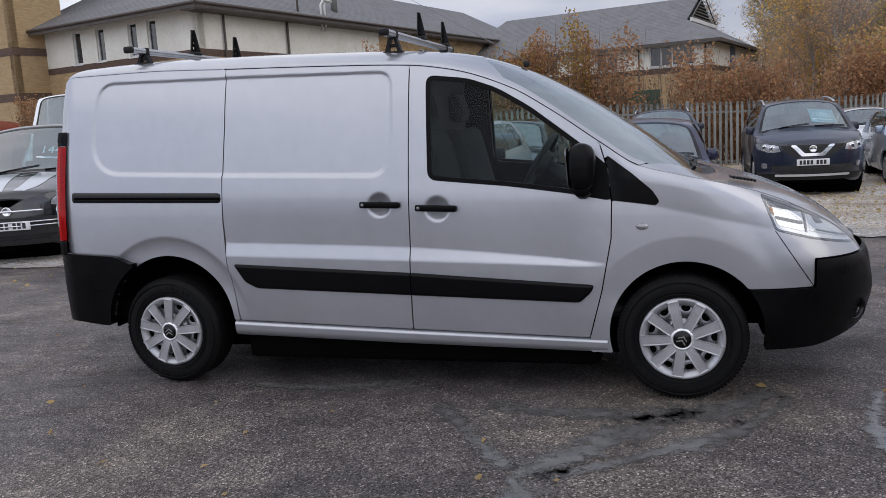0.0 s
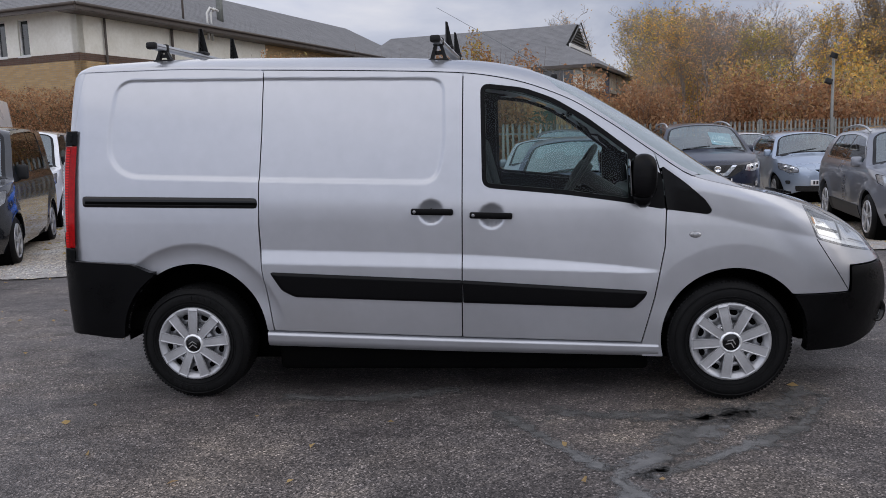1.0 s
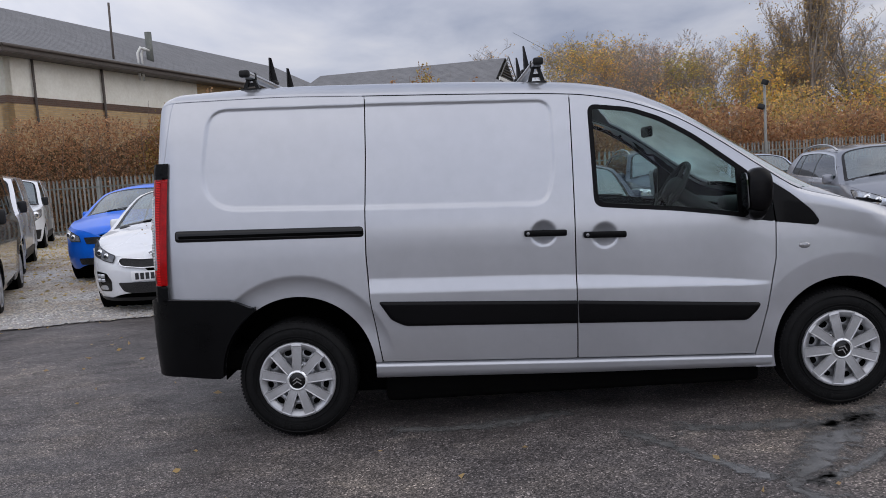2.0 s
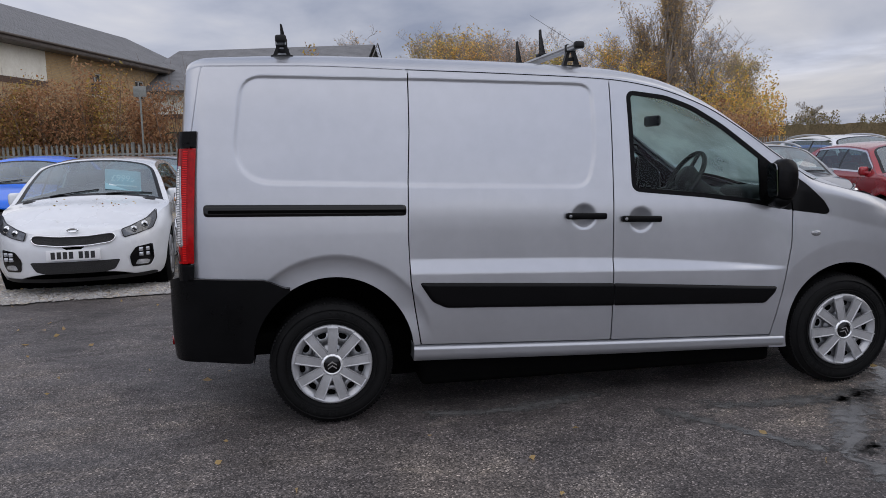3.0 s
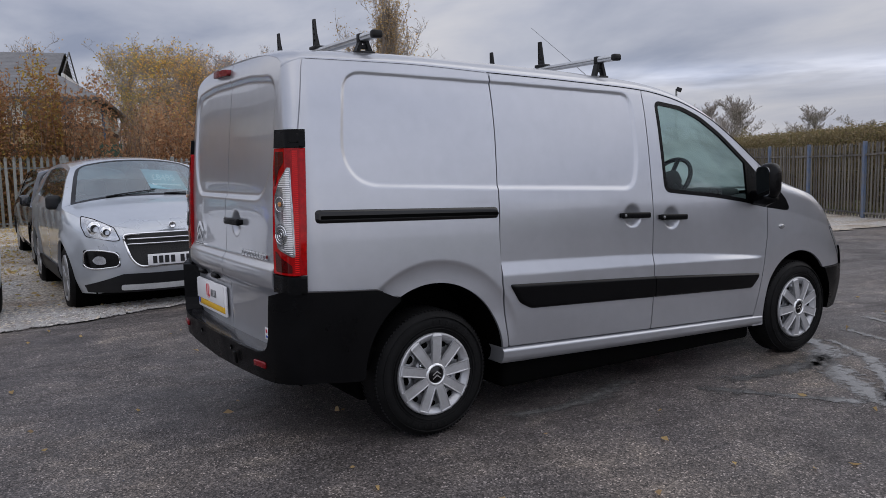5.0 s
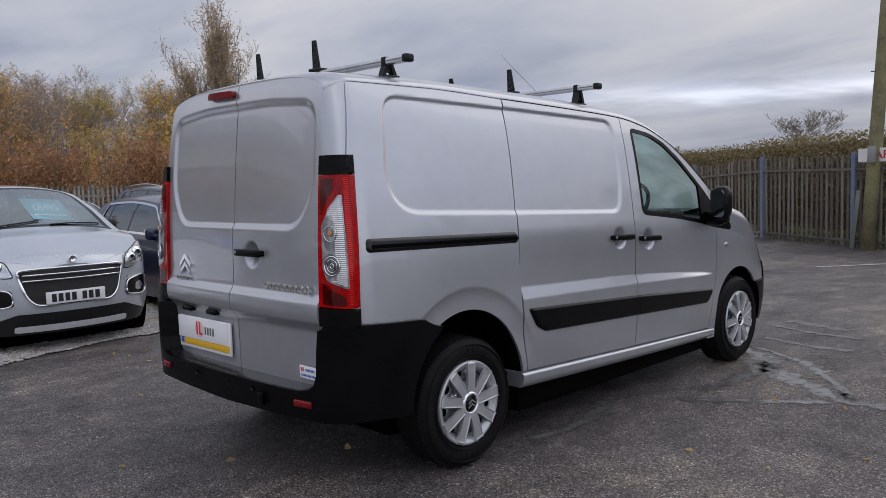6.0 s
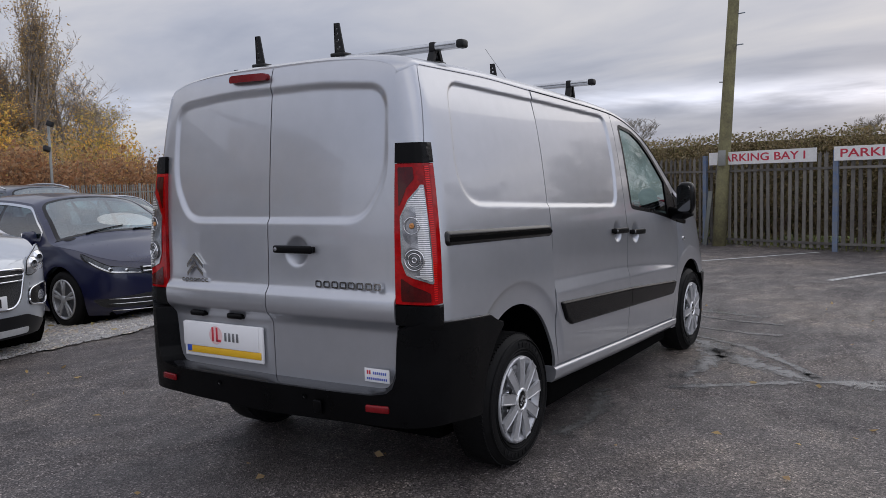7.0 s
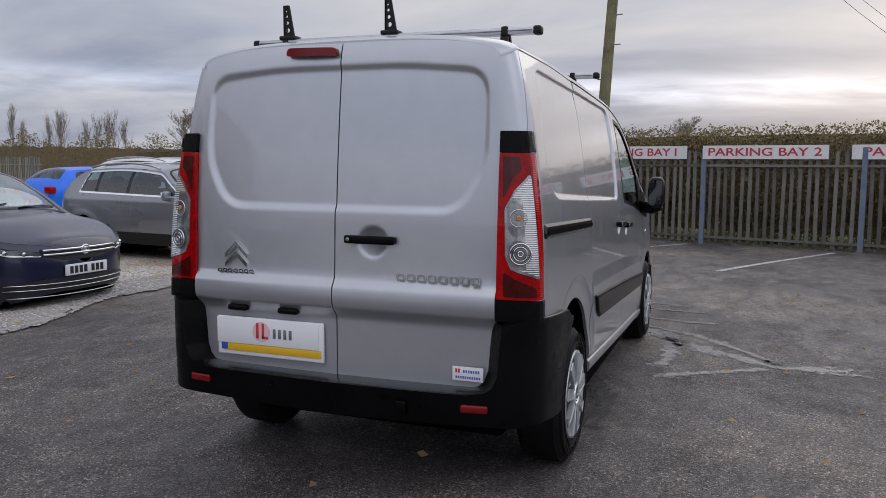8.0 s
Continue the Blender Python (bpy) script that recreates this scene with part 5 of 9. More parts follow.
part("exhaust", tube([(-0.30, VC + 0.3, 0.27), (-0.2, VC + 0.3, 0.22), (1.5, VC + 0.2, 0.21)], [0.028, 0.028, 0.03], 10), M_DARK, van)
part("rear_axle", tube([(0, VC - 0.7, 0.33), (0, VC + 0.7, 0.33)], 0.045, 10), M_DARK, van)

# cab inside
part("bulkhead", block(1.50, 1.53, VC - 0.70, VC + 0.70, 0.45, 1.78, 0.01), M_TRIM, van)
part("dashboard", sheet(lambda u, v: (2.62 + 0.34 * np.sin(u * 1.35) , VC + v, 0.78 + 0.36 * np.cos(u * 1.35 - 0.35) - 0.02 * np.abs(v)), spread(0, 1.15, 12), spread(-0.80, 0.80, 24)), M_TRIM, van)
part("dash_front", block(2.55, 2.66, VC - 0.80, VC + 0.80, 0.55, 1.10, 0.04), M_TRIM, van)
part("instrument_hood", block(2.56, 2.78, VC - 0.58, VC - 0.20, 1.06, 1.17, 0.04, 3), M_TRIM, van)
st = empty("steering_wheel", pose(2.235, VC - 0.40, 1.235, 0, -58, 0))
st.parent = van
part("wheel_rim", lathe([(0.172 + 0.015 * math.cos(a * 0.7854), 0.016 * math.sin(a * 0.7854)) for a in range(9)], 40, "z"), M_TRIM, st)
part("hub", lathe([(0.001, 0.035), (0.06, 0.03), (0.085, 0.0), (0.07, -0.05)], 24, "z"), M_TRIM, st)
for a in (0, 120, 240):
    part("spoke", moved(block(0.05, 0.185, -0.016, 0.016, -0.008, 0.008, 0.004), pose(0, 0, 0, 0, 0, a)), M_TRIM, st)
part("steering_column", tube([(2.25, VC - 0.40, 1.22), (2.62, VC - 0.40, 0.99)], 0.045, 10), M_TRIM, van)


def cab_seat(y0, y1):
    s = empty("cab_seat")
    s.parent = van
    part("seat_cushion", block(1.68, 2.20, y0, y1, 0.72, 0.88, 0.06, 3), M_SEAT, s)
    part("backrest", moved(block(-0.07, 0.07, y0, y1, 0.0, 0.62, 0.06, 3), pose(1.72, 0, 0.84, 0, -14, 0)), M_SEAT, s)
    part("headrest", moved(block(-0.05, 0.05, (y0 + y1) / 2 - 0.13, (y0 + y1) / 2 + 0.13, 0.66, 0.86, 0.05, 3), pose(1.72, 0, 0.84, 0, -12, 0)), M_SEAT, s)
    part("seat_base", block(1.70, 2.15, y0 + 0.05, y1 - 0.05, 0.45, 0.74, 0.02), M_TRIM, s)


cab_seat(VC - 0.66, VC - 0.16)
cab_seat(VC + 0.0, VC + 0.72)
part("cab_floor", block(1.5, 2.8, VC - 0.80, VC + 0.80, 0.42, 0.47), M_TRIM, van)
part("rear_view_mirror", block(2.18, 2.21, VC - 0.11, VC + 0.11, 1.56, 1.63, 0.015), M_BLACK_PLASTIC, van)


# door mirrors
M_MIRROR = material("mirror_glass", (0.20, 0.21, 0.22), 0.03, 1.0)

def mirror(sg):
    m = empty("door_mirror", pose(2.50, VC + sg * 0.885, 1.16))
    m.parent = van
    tagged(m, "tall black plastic door mirror")

    def shell(u, v):
        a, b = u * math.pi, v * 2 * math.pi
        sx = np.sign(np.cos(b)) * np.abs(np.cos(b)) ** 0.6
        sz = np.sign(np.sin(b)) * np.abs(np.sin(b)) ** 0.6
        k = np.sin(a) ** 0.5
        return 0.030 - 0.068 * np.cos(a), sg * (0.104 + 0.064 * k * sx), 0.070 + 0.118 * k * sz
    part("housing", sheet(shell, spread(0.16, 1, 18), spread(0, 1, 37)), M_SATIN_BLACK, m)
    part("mirror_glass", moved(prism(rounded([(sg * 0.054, -0.026), (sg * 0.154, -0.026), (sg * 0.154, 0.166), (sg * 0.054, 0.166)], 0.035), -0.034, -0.028, "x"), pose(0, 0, 0, 0, -3, sg * 2)), M_MIRROR, m, smooth=False)
    part("arm", tube([(0.03, sg * -0.03, -0.04), (0.03, sg * 0.08, -0.05), (0.02, sg * 0.13, -0.02)], [0.05, 0.045, 0.05], 10), M_SATIN_BLACK, m)


mirror(-1)
mirror(1)

# roof bars
M_FOOT = material("black_bar_foot", (0.009, 0.009, 0.0095), 0.5, spec=0.25, vary=0.3, scale=30.0)


def roof_bar(x, z, y0, y1):
    b = empty("roof_bar")
    tagged(b, "aluminium roof bar with black feet and ladder stops", "roof bar", "bars of the roof rack")
    part("beam", block(x - 0.026, x + 0.026, y0 + 0.03, y1 - 0.03, z - 0.017, z + 0.017, 0.008), M_ALU, b)
    # a proud darker strip, coloured like the shade in a slot
    part("beam_slot", block(x - 0.0275, x + 0.0275, y0 + 0.04, y1 - 0.04, z - 0.003, z + 0.003, 0.0), M_HUBDARK, b)
    for y in (y0, y1):
        s = 1 if y == y0 else -1
        part("end_cap", block(x - 0.029, x + 0.029, min(y, y + s * 0.04), max(y, y + s * 0.04), z - 0.020, z + 0.020, 0.012, 3), M_FOOT, b)
    for y in (y0 + 0.17, y1 - 0.19):
        s = (y - VC) / float(edge_half(np.array(x)))
        zr = float(roof_z(np.array(x), np.array(s)))
        f = empty("foot")
        f.parent = b
        part("clamp", block(x - 0.031, x + 0.031, y - 0.017, y + 0.017, z - 0.024, z + 0.022, 0.008), M_FOOT, f)
        # an A-shaped pillar: two splayed legs and a web between them
        for k in (-1, 1):
            part("pillar_leg", prism([(x + k * 0.052, zr - 0.008), (x + k * 0.030, zr - 0.008), (x + k * 0.004, z - 0.012), (x + k * 0.022, z - 0.012)][::k], y - 0.018, y + 0.018), M_FOOT, f, smooth=False)
        zm = zr + 0.35 * (z - zr)
        part("pillar_web", block(x - 0.030, x + 0.030, y - 0.010, y + 0.010, zm - 0.008, zm + 0.012, 0.002), M_FOOT, f)
        part("pad", block(x - 0.058, x + 0.058, y - 0.026, y + 0.026, zr - 0.014, zr + 0.004, 0.004), M_FOOT, f)
    for y in (VC - 0.005, VC + 0.555):
        g = inside([(y - 0.036, z + 0.016), (y + 0.030, z + 0.016), (y + 0.030, z + 0.185), (y - 0.004, z + 0.185)])
        holes = [(y + 0.004, z + 0.062, 0.011), (y + 0.008, z + 0.098, 0.009), (y + 0.011, z + 0.130, 0.007), (y + 0.013, z + 0.156, 0.005)]
        part("ladder_stop", sheet(lambda u, v: (x - 0.014 + 0 * u, u, v), rng_(y - 0.04, y + 0.04, 0.004), rng_(z + 0.012, z + 0.19, 0.004),
                                  lambda u, v, g=g, holes=holes: least(g(u, v), *[np.hypot(u - a, v - c) - k for a, c, k in holes]), (0.008, 0, 0)), M_FOOT, b, smooth=False)
        part("stop_flange", prism([(x - 0.014, z + 0.016), (x + 0.032, z + 0.016), (x - 0.002, z + 0.185), (x - 0.014, z + 0.185)], y + 0.024, y + 0.030), M_FOOT, b, smooth=False)
        part("stop_foot", block(x - 0.034, x + 0.034, y - 0.045, y + 0.045, z + 0.014, z + 0.034, 0.006), M_FOOT, b)
    return b


roof_bar(-0.19, 2.035, 0.147, 1.652)
roof_bar(1.44, 2.003, 0.172, 1.616)
aer = empty("aerial")
aer.parent = van
part("rod", tube([(2.10, 0.92, 1.835), (1.74, 0.92, 2.06), (1.37, 0.92, 2.28)], [0.003, 0.0020, 0.0014], 6), M_HUBDARK, aer)
part("aerial_base", block(2.085, 2.125, 0.909, 0.931, 1.80, 1.836, 0.008), M_FOOT, aer)

# ---- parked cars ----
M_CAR_LINING = material("dark_car_interior", (0.02, 0.02, 0.022), 0.85, vary=0.3, scale=6.0)
M_CLAD = material("grey_black_cladding", (0.010, 0.0105, 0.012), 0.5, spec=0.3, vary=0.2, scale=8.0)
M_GRILLE = material("black_grille_mesh", (0.010, 0.010, 0.011), 0.35, vary=0.3, scale=60.0, bump=0.9, bump_scale=90.0, bump_dist=0.02)
M_LAMP_CLEAR = material("clear_headlamp", (0.50, 0.515, 0.54), 0.12, 0.6, vary=0.45, scale=16.0, coat=0.8)
M_SILVER_STRIP = material("silver_painted_plastic", (0.60, 0.61, 0.62), 0.35, 0.1, vary=0.1, scale=8.0)
M_LAMP_EYE = material("dark_projector_lens", (0.03, 0.032, 0.036), 0.05, 0.0, coat=1.0)
M_STICKER = material("pale_teal_price_card", (0.32, 0.55, 0.62), 0.6)
M_STICKER_INK = material("white_price_paint", (0.75, 0.86, 0.88), 0.6)
PAINTS = {
    "white": car_paint("white_car_paint", (0.74, 0.755, 0.78), 0.0, 0.28),
    "silver": car_paint("pale_silver_car_paint", (0.50, 0.53, 0.57), 0.45, 0.3),
    "navy": car_paint("navy_car_paint", (0.006, 0.008, 0.038), 0.0, 0.30, 0.55),
    "black": car_paint("black_car_paint", (0.012, 0.013, 0.016), 0.15, 0.2),
    "slate": car_paint("slate_blue_car_paint", (0.012, 0.017, 0.036), 0.0, 0.30, 0.6),
    "grey": car_paint("grey_car_paint", (0.22, 0.23, 0.26), 0.5, 0.3),
    "ice": car_paint("ice_blue_car_paint", (0.36, 0.43, 0.54), 0.4, 0.3),
    "blue": car_paint("bright_blue_car_paint", (0.002, 0.16, 0.86), 0.0, 0.35, 0.35),
    "red": car_paint("red_car_paint", (0.33, 0.012, 0.020), 0.3, 0.25),
}


def alloy_wheel():
    w = empty("wheel")
    part("tyre", lathe([(0.215, 0.01), (0.235, 0.0), (0.275, -0.004), (0.302, 0.012), (0.315, 0.04), (0.316, 0.16), (0.30, 0.19), (0.22, 0.19)], 40), M_TYRE, w)
    part("rim", lathe([(0.222, 0.006), (0.214, -0.004), (0.204, 0.004), (0.196, 0.035), (0.10, 0.06), (0.0005, 0.06)], 36), M_HUBDARK, w)
    part("rim_ring", lathe([(0.224, 0.008), (0.219, -0.006), (0.208, -0.006), (0.200, 0.008)], 40), M_HUBCAP, w)
    for k in range(5):
        for da in (-0.14, 0.14):
            part("spoke", moved(block(-0.016, 0.016, -0.004, 0.016, 0.035, 0.208, 0.005, 1), Matrix.Rotation(2 * math.pi * k / 5 + da, 4, "Y")), M_HUBCAP, w)
    part("hub", lathe([(0.05, 0.01), (0.045, -0.008), (0.0005, -0.010)], 20), M_HUBCAP, w)
    return w


WHEEL = alloy_wheel()


TOP_SKIN = []


def lamp_inside(lamp, outline, nose, off):
    """Two bright reflector bowls with dark eyes, and a rim round the glass."""
    g = inside(outline)
    ys, zs = [p[0] for p in outline], [p[1] for p in outline]
    lo_y, hi_y = min(ys), max(ys)
    for f in (0.36, 0.66):
        y = lo_y + (hi_y - lo_y) * (f if lo_y > 0 else 1 - f)
        col = [z for z in spread(min(zs), max(zs), 60) if float(np.ravel(g(np.array([y]), np.array([z])))[0]) > 0]
        if not col:
            continue
        z, rad = (min(col) + max(col)) / 2, 0.40 * (max(col) - min(col))
        x = float(nose(np.array(y), np.array(z), off)[0]) + 0.006
        m = pose(x, y, z, 0, 0, -90 + (38 if y > 0 else -38) * abs(y) ** 2)
        part("reflector", moved(lathe([(rad, -0.010), (rad * 0.92, -0.012), (rad * 0.80, 0.004), (rad * 0.52, 0.014)], 20), m), M_CHROME, lamp)
        part("lamp_eye", moved(lathe([(rad * 0.52, 0.012), (rad * 0.40, -0.004), (rad * 0.22, -0.011), (0.0005, -0.013)], 16), m), M_LAMP_EYE, lamp)
    edge = rounded(outline, 0.018, 3)
    part("lamp_rim", tube([tuple(float(v) for v in nose(np.array(a), np.array(b), off + 0.002)) for a, b in edge + edge[:1]], 0.005, 5), M_GLOSS_BLACK, lamp)


def build_car(name, at, yaw, paint, spec, label, category="car", group="", res=0.05):
    """A car with its nose at the given place. spec: measures in metres, distances d counted back from the nose."""
    S = spec
    L, W, H = S["L"], S["W"] / 2, S["H"]
    body = PAINTS[paint]
    belt = S.get("belt", 0.62 * H)
    cowl, roof0, roof1, tail = S["cowl"], S["roof0"], S["roof1"], S["tail"]
    hood0, hoodc = S["hood"], S["cowl_h"]
    axle = S["axle"]
    R = S.get("wheel", 0.315)
    rear_glass = S.get("rear_glass", True)
    # the outline along the middle, and along the edge where side and top meet
    tops = [(0.0, hood0 - 0.26), (0.03, hood0 - 0.13), (0.10, hood0 - 0.03), (0.28, hood0 + 0.02), (cowl * 0.62, hood0 + 0.62 * (hoodc - hood0)), (cowl, hoodc), ((cowl + roof0) / 2, (hoodc + H) / 2 + 0.035), (roof0, H - 0.03), ((roof0 + roof1) / 2, H), (roof1, H - 0.035)] + tail
    dc, zc = [p[0] for p in tops], [p[1] for p in tops]
    crown_ = curve(dc, zc)
    drop = curve([0, 0.1, cowl * 0.8, cowl + 0.1, (cowl + roof0) / 2, roof0, (roof0 + roof1) / 2, roof1, L], [0.02, 0.05, 0.07, 0.10, 0.12, 0.09, 0.07, 0.07, 0.05])
    edge_ = lambda d: crown_(d) - drop(d)
    lo = S.get("clear", 0.20)
    hwz = curve([0.1, lo + 0.02, lo + 0.18, belt * 0.72, belt - 0.06, belt + 0.03, (belt + H) / 2, H - 0.06, H + 0.1],
                [0.86 * W, 0.93 * W, 0.985 * W, W, 0.985 * W, 0.945 * W, S.get("mid", 0.83) * W, S.get("top", 0.69) * W, 0.62 * W])
    front_ = curve([0.15, lo + 0.1, 0.50, hood0 - 0.15, hood0, hood0 + 0.12, H], [0.10, 0.03, 0.0, 0.015, 0.08, 0.22, 0.5])
    back_ = curve([0.15, 0.45, 0.7, 1.0, H], [0.06, 0.0, 0.0, 0.05, 0.10])
    NF, MF = S.get("bow", (3.2, 2.3))
    depth_f, depth_b = 0.95, 0.5

    def kplan(d, z):
        f0, b0 = front_(z), L - back_(z)
        wf = np.clip((depth_f - d) / (depth_f - f0), 0, 1)
        wb = np.clip((d - (L - depth_b)) / (b0 - L + depth_b), 0, 1)
        return np.power(np.clip(1 - wf**NF, 0, 1), 1 / MF) * np.power(np.clip(1 - wb**3.6, 0, 1), 1 / 3.0)

    def half(d, z):
        y = hwz(z) * kplan(d, z)
        for a in axle:
            r = np.hypot(d - a, z - R)
            y = y + 0.018 * step(R + 0.16, R + 0.09, r)
        return y - 0.05 * step(cowl, cowl * 0.5, d) * np.square(np.clip((z - edge_(d) + 0.12) / 0.12, 0, 1.2))

    def umap(u, z):
        """u 0..1: the nose bend, 1..2 the length, 2..3 the tail bend."""
        f0, b0 = front_(z), L - back_(z)
        a = depth_f + (f0 - depth_f) * (1 - np.power(np.clip(u, 0, 1), 1.8))
        b = (L - depth_b) + (b0 - L + depth_b) * (1 - np.power(np.clip(3 - u, 0, 1), 1.8))
        m = depth_f + (L - depth_b - depth_f) * (u - 1)
        return np.where(u < 1, a, np.where(u < 2, m, b))
    yawr = pose(at[0], at[1], float(ground_z(at[0] - 1.5 * math.cos(radians(yaw)), at[1] - 1.5 * math.sin(radians(yaw)))) + (0.025 if at[1] > 4.2 else 0), 0, 0, yaw)
    car = empty(name, yawr, label=label, category=category, group=group)
    nl = max(8, int((L - depth_f - depth_b) / res))
    us = np.concatenate([spread(0, 1, 22), spread(1, 2, nl)[1:], spread(2, 3, 12)[1:]])
    vs = rng_(lo, H, res * 0.8)
    win_lo = belt + 0.035
    wf, wr = cowl + S.get("a_gap", 0.28), S["win_rear"]
    roof_line = lambda d: edge_(d) - 0.045
    pil = S["pillars"]

    def win(d, z):
        return least(z - win_lo - 0.02 * (d - wf), roof_line(d) - z, d - wf - 0.12 * (z - win_lo), wr - S.get("c_slope", 0.35) * (z - win_lo) - d)
    blind = S.get("blind", 99)

    def Gbody(u, z):
        d = umap(u, z)
        g = least(edge_(d) - z, z - lo - 0.10 * step(0.35, 0.0, d), np.maximum(-win(d, z), d - blind))
        for a in axle:
            g = np.minimum(g, np.hypot(d - a, z - R) - R - 0.055)
        return g

    def side(sg, off=0.0):
        def P(u, z):
            d = umap(u, z)
            return -d, sg * (half(d, z) + off), z
        return P
    for sg in (-1, 1):
        part("body_side", sheet(side(sg), us, vs, Gbody, (0, -sg * 0.03, 0)), body, car)
        for a, b in zip([0] + pil, pil + [9]):
            if a >= min(wr, blind) - 0.05:
                break
            part("side_window", sheet(side(sg, -0.008), us, vs, lambda u, z, a=a, b=b: least(win(umap(u, z), z) - 0.006, umap(u, z) - a - 0.035, b - 0.035 - umap(u, z), blind - 0.04 - umap(u, z))), M_CAR_GLASS, car)
        for p in pil:
            part("pillar_trim", sheet(side(sg, -0.011), us, vs, lambda u, z, p=p: np.minimum(win(umap(u, z), z) + 0.02, 0.045 - np.abs(umap(u, z) - p))), M_GLOSS_BLACK, car)
        if S.get("clad"):
            part("sill_cladding", sheet(side(sg, 0.012), us, rng_(lo, lo + 0.24, 0.04), lambda u, z: least(lo + 0.20 - z, z - lo, umap(u, z) - 0.5, *[np.hypot(umap(u, z) - a, z - R) - R - 0.06 for a in axle]), (0, -sg * 0.03, 0)), M_CLAD, car)
        if S.get("chrome_line"):
            part("window_trim", sheet(side(sg, 0.004), spread(us[0], us[-1], 3 * len(us)), spread(vs[0], vs[-1], 3 * len(vs)), lambda u, z: least(0.014 - np.abs(win(umap(u, z), z) + 0.006))), M_CHROME, car)
    # top skin
    def over_(d, s):
        return -d, s * half(d, edge_(d) - 0.003), edge_(d) + (crown_(d) - edge_(d)) * (1 - np.abs(s) ** 2.4)

    TOP_SKIN.append(over_)

    sw = S.get("screen_w", 0.885)

    def screen(d, s):
        top, edge = roof0 - S.get("header", 0.11) - d, (sw - np.abs(s)) * W * 0.75
        round_ = 0.10 - np.hypot(np.maximum(0.10 - top, 0), np.maximum(0.10 - edge, 0))
        return least(d - cowl - 0.04, top, edge, round_)
    r1 = tail[0][0] - 0.02
    r0 = roof1 + 0.04

    def rear_screen(d, s):
        return least(d - r0, r1 - d, 0.86 - np.abs(s)) if rear_glass else d * 0 - 1
    ds, ss = rng_(0.02, L - 0.03, res * 0.8), spread(-1, 1, 33)
    part("bonnet", sheet(over_, ds, ss, lambda d, s: least(cowl + 0.03 - d, d - 0.04), (0, 0, -0.02)), body, car)
    part("roof", sheet(over_, ds, ss, lambda d, s: least(d - cowl - 0.033, -screen(d, s), -rear_screen(d, s)), None), body, car)
    part("windscreen", sheet(over_, ds, ss, lambda d, s: screen(d, s) + 0.004), M_CAR_SCREEN, car)
    part("screen_seal", sheet(lambda d, s: (lambda p: (p[0], p[1], p[2] + 0.003))(over_(d, s)), rng_(cowl, roof0, 0.018), spread(-1, 1, 90), lambda d, s: least(screen(d, s) + 0.012, 0.026 - screen(d, s))), M_GLOSS_BLACK, car)
    if rear_glass:
        part("rear_window", sheet(over_, ds, ss, rear_screen), M_CAR_GLASS, car)
    for s0 in (-0.5, 0.2):
        pts = [over_(np.array(cowl + 0.045 + 0.012 * k), np.array(s0 + 0.10 * k)) for k in range(7)]
        part("wiper", tube([(float(a), float(b), float(c) + 0.012) for a, b, c in pts], 0.007, 5), M_CLAD, car)

    # front view: features laid on the nose
    def nose(y, z, off):
        h = hwz(z)
        k = np.clip(np.abs(y) / h, 0, 0.999)
        w = np.power(1 - np.power(k, MF), 1 / NF)
        d = depth_f + (front_(z) - depth_f) * w
        return -d + off, y, z
    for fname, poly, mat, off, both, flabel in S["front"]:
        for sg in ((1, -1) if both else (1,)):
            pl = [(a * sg, b) for a, b in poly]
            ys, zs = [p[0] for p in pl], [p[1] for p in pl]
            g = inside(rounded(pl, 0.018, 3))
            st_ = 0.018
            ob = part(fname, sheet(lambda y, z, o=off: nose(y, z, o), rng_(min(ys) - 0.01, max(ys) + 0.01, st_), rng_(min(zs) - 0.01, max(zs) + 0.01, st_), g, (-0.03, 0, 0)), mat, car, flabel)
            if fname == "headlamp":
                lamp_inside(ob, pl, nose, off)
    # number plate and bars for its characters
    pz = S["plate"]
    px = float(nose(np.array(0.0), np.array(pz), 0.012)[0])
    pl = empty("number_plate", pose(px + 0.004, 0, pz))
    pl.parent = car
    part("plate_board", block(-0.02, 0.0, -0.26, 0.26, -0.055, 0.055, 0.004), M_PLATE_WHITE, pl)
    for i in range(7):
        y0 = -0.215 + i * 0.058 + (0.035 if i > 3 else 0)
        part("plate_bar", block(-0.002, 0.003, y0, y0 + 0.040, -0.036, 0.036), M_INK, pl, smooth=False)
    # wheels and dark insides
    for a in axle:
        for sg in (-1, 1):
            w = copy_thing(WHEEL, pose(-a, sg * (W - 0.015), R, 0, 0, 0 if sg < 0 else 180) @ Matrix.Scale(R / 0.315, 4))
            w.parent = car
        part("wheel_well", moved(lathe([(R + 0.055, -W + 0.05), (R + 0.055, W - 0.05)], 28), pose(-a, 0, R)), M_DARK, car)
    part("floor_pan", block(-L + 0.35, -0.30, -W + 0.20, W - 0.20, lo - 0.02, lo + 0.25, 0.05), M_DARK, car)
    part("dashboard", block(-cowl - 0.55, -cowl + 0.05, -W + 0.16, W - 0.16, belt - 0.22, min(belt + 0.04, hoodc - 0.02), 0.06), M_CAR_LINING, car)
    part("cabin_floor", block(-roof1, -cowl, -W + 0.16, W - 0.16, lo + 0.15, lo + 0.22, 0.0), M_CAR_LINING, car)
    seat_d = cowl + 1.05
    for dd, ys in ((seat_d, (-0.36, 0.36)), (seat_d + 0.95, (-0.30, 0.30))):
        if dd + 0.25 > roof1 + 0.2 or (dd > seat_d and blind < 90):
            continue
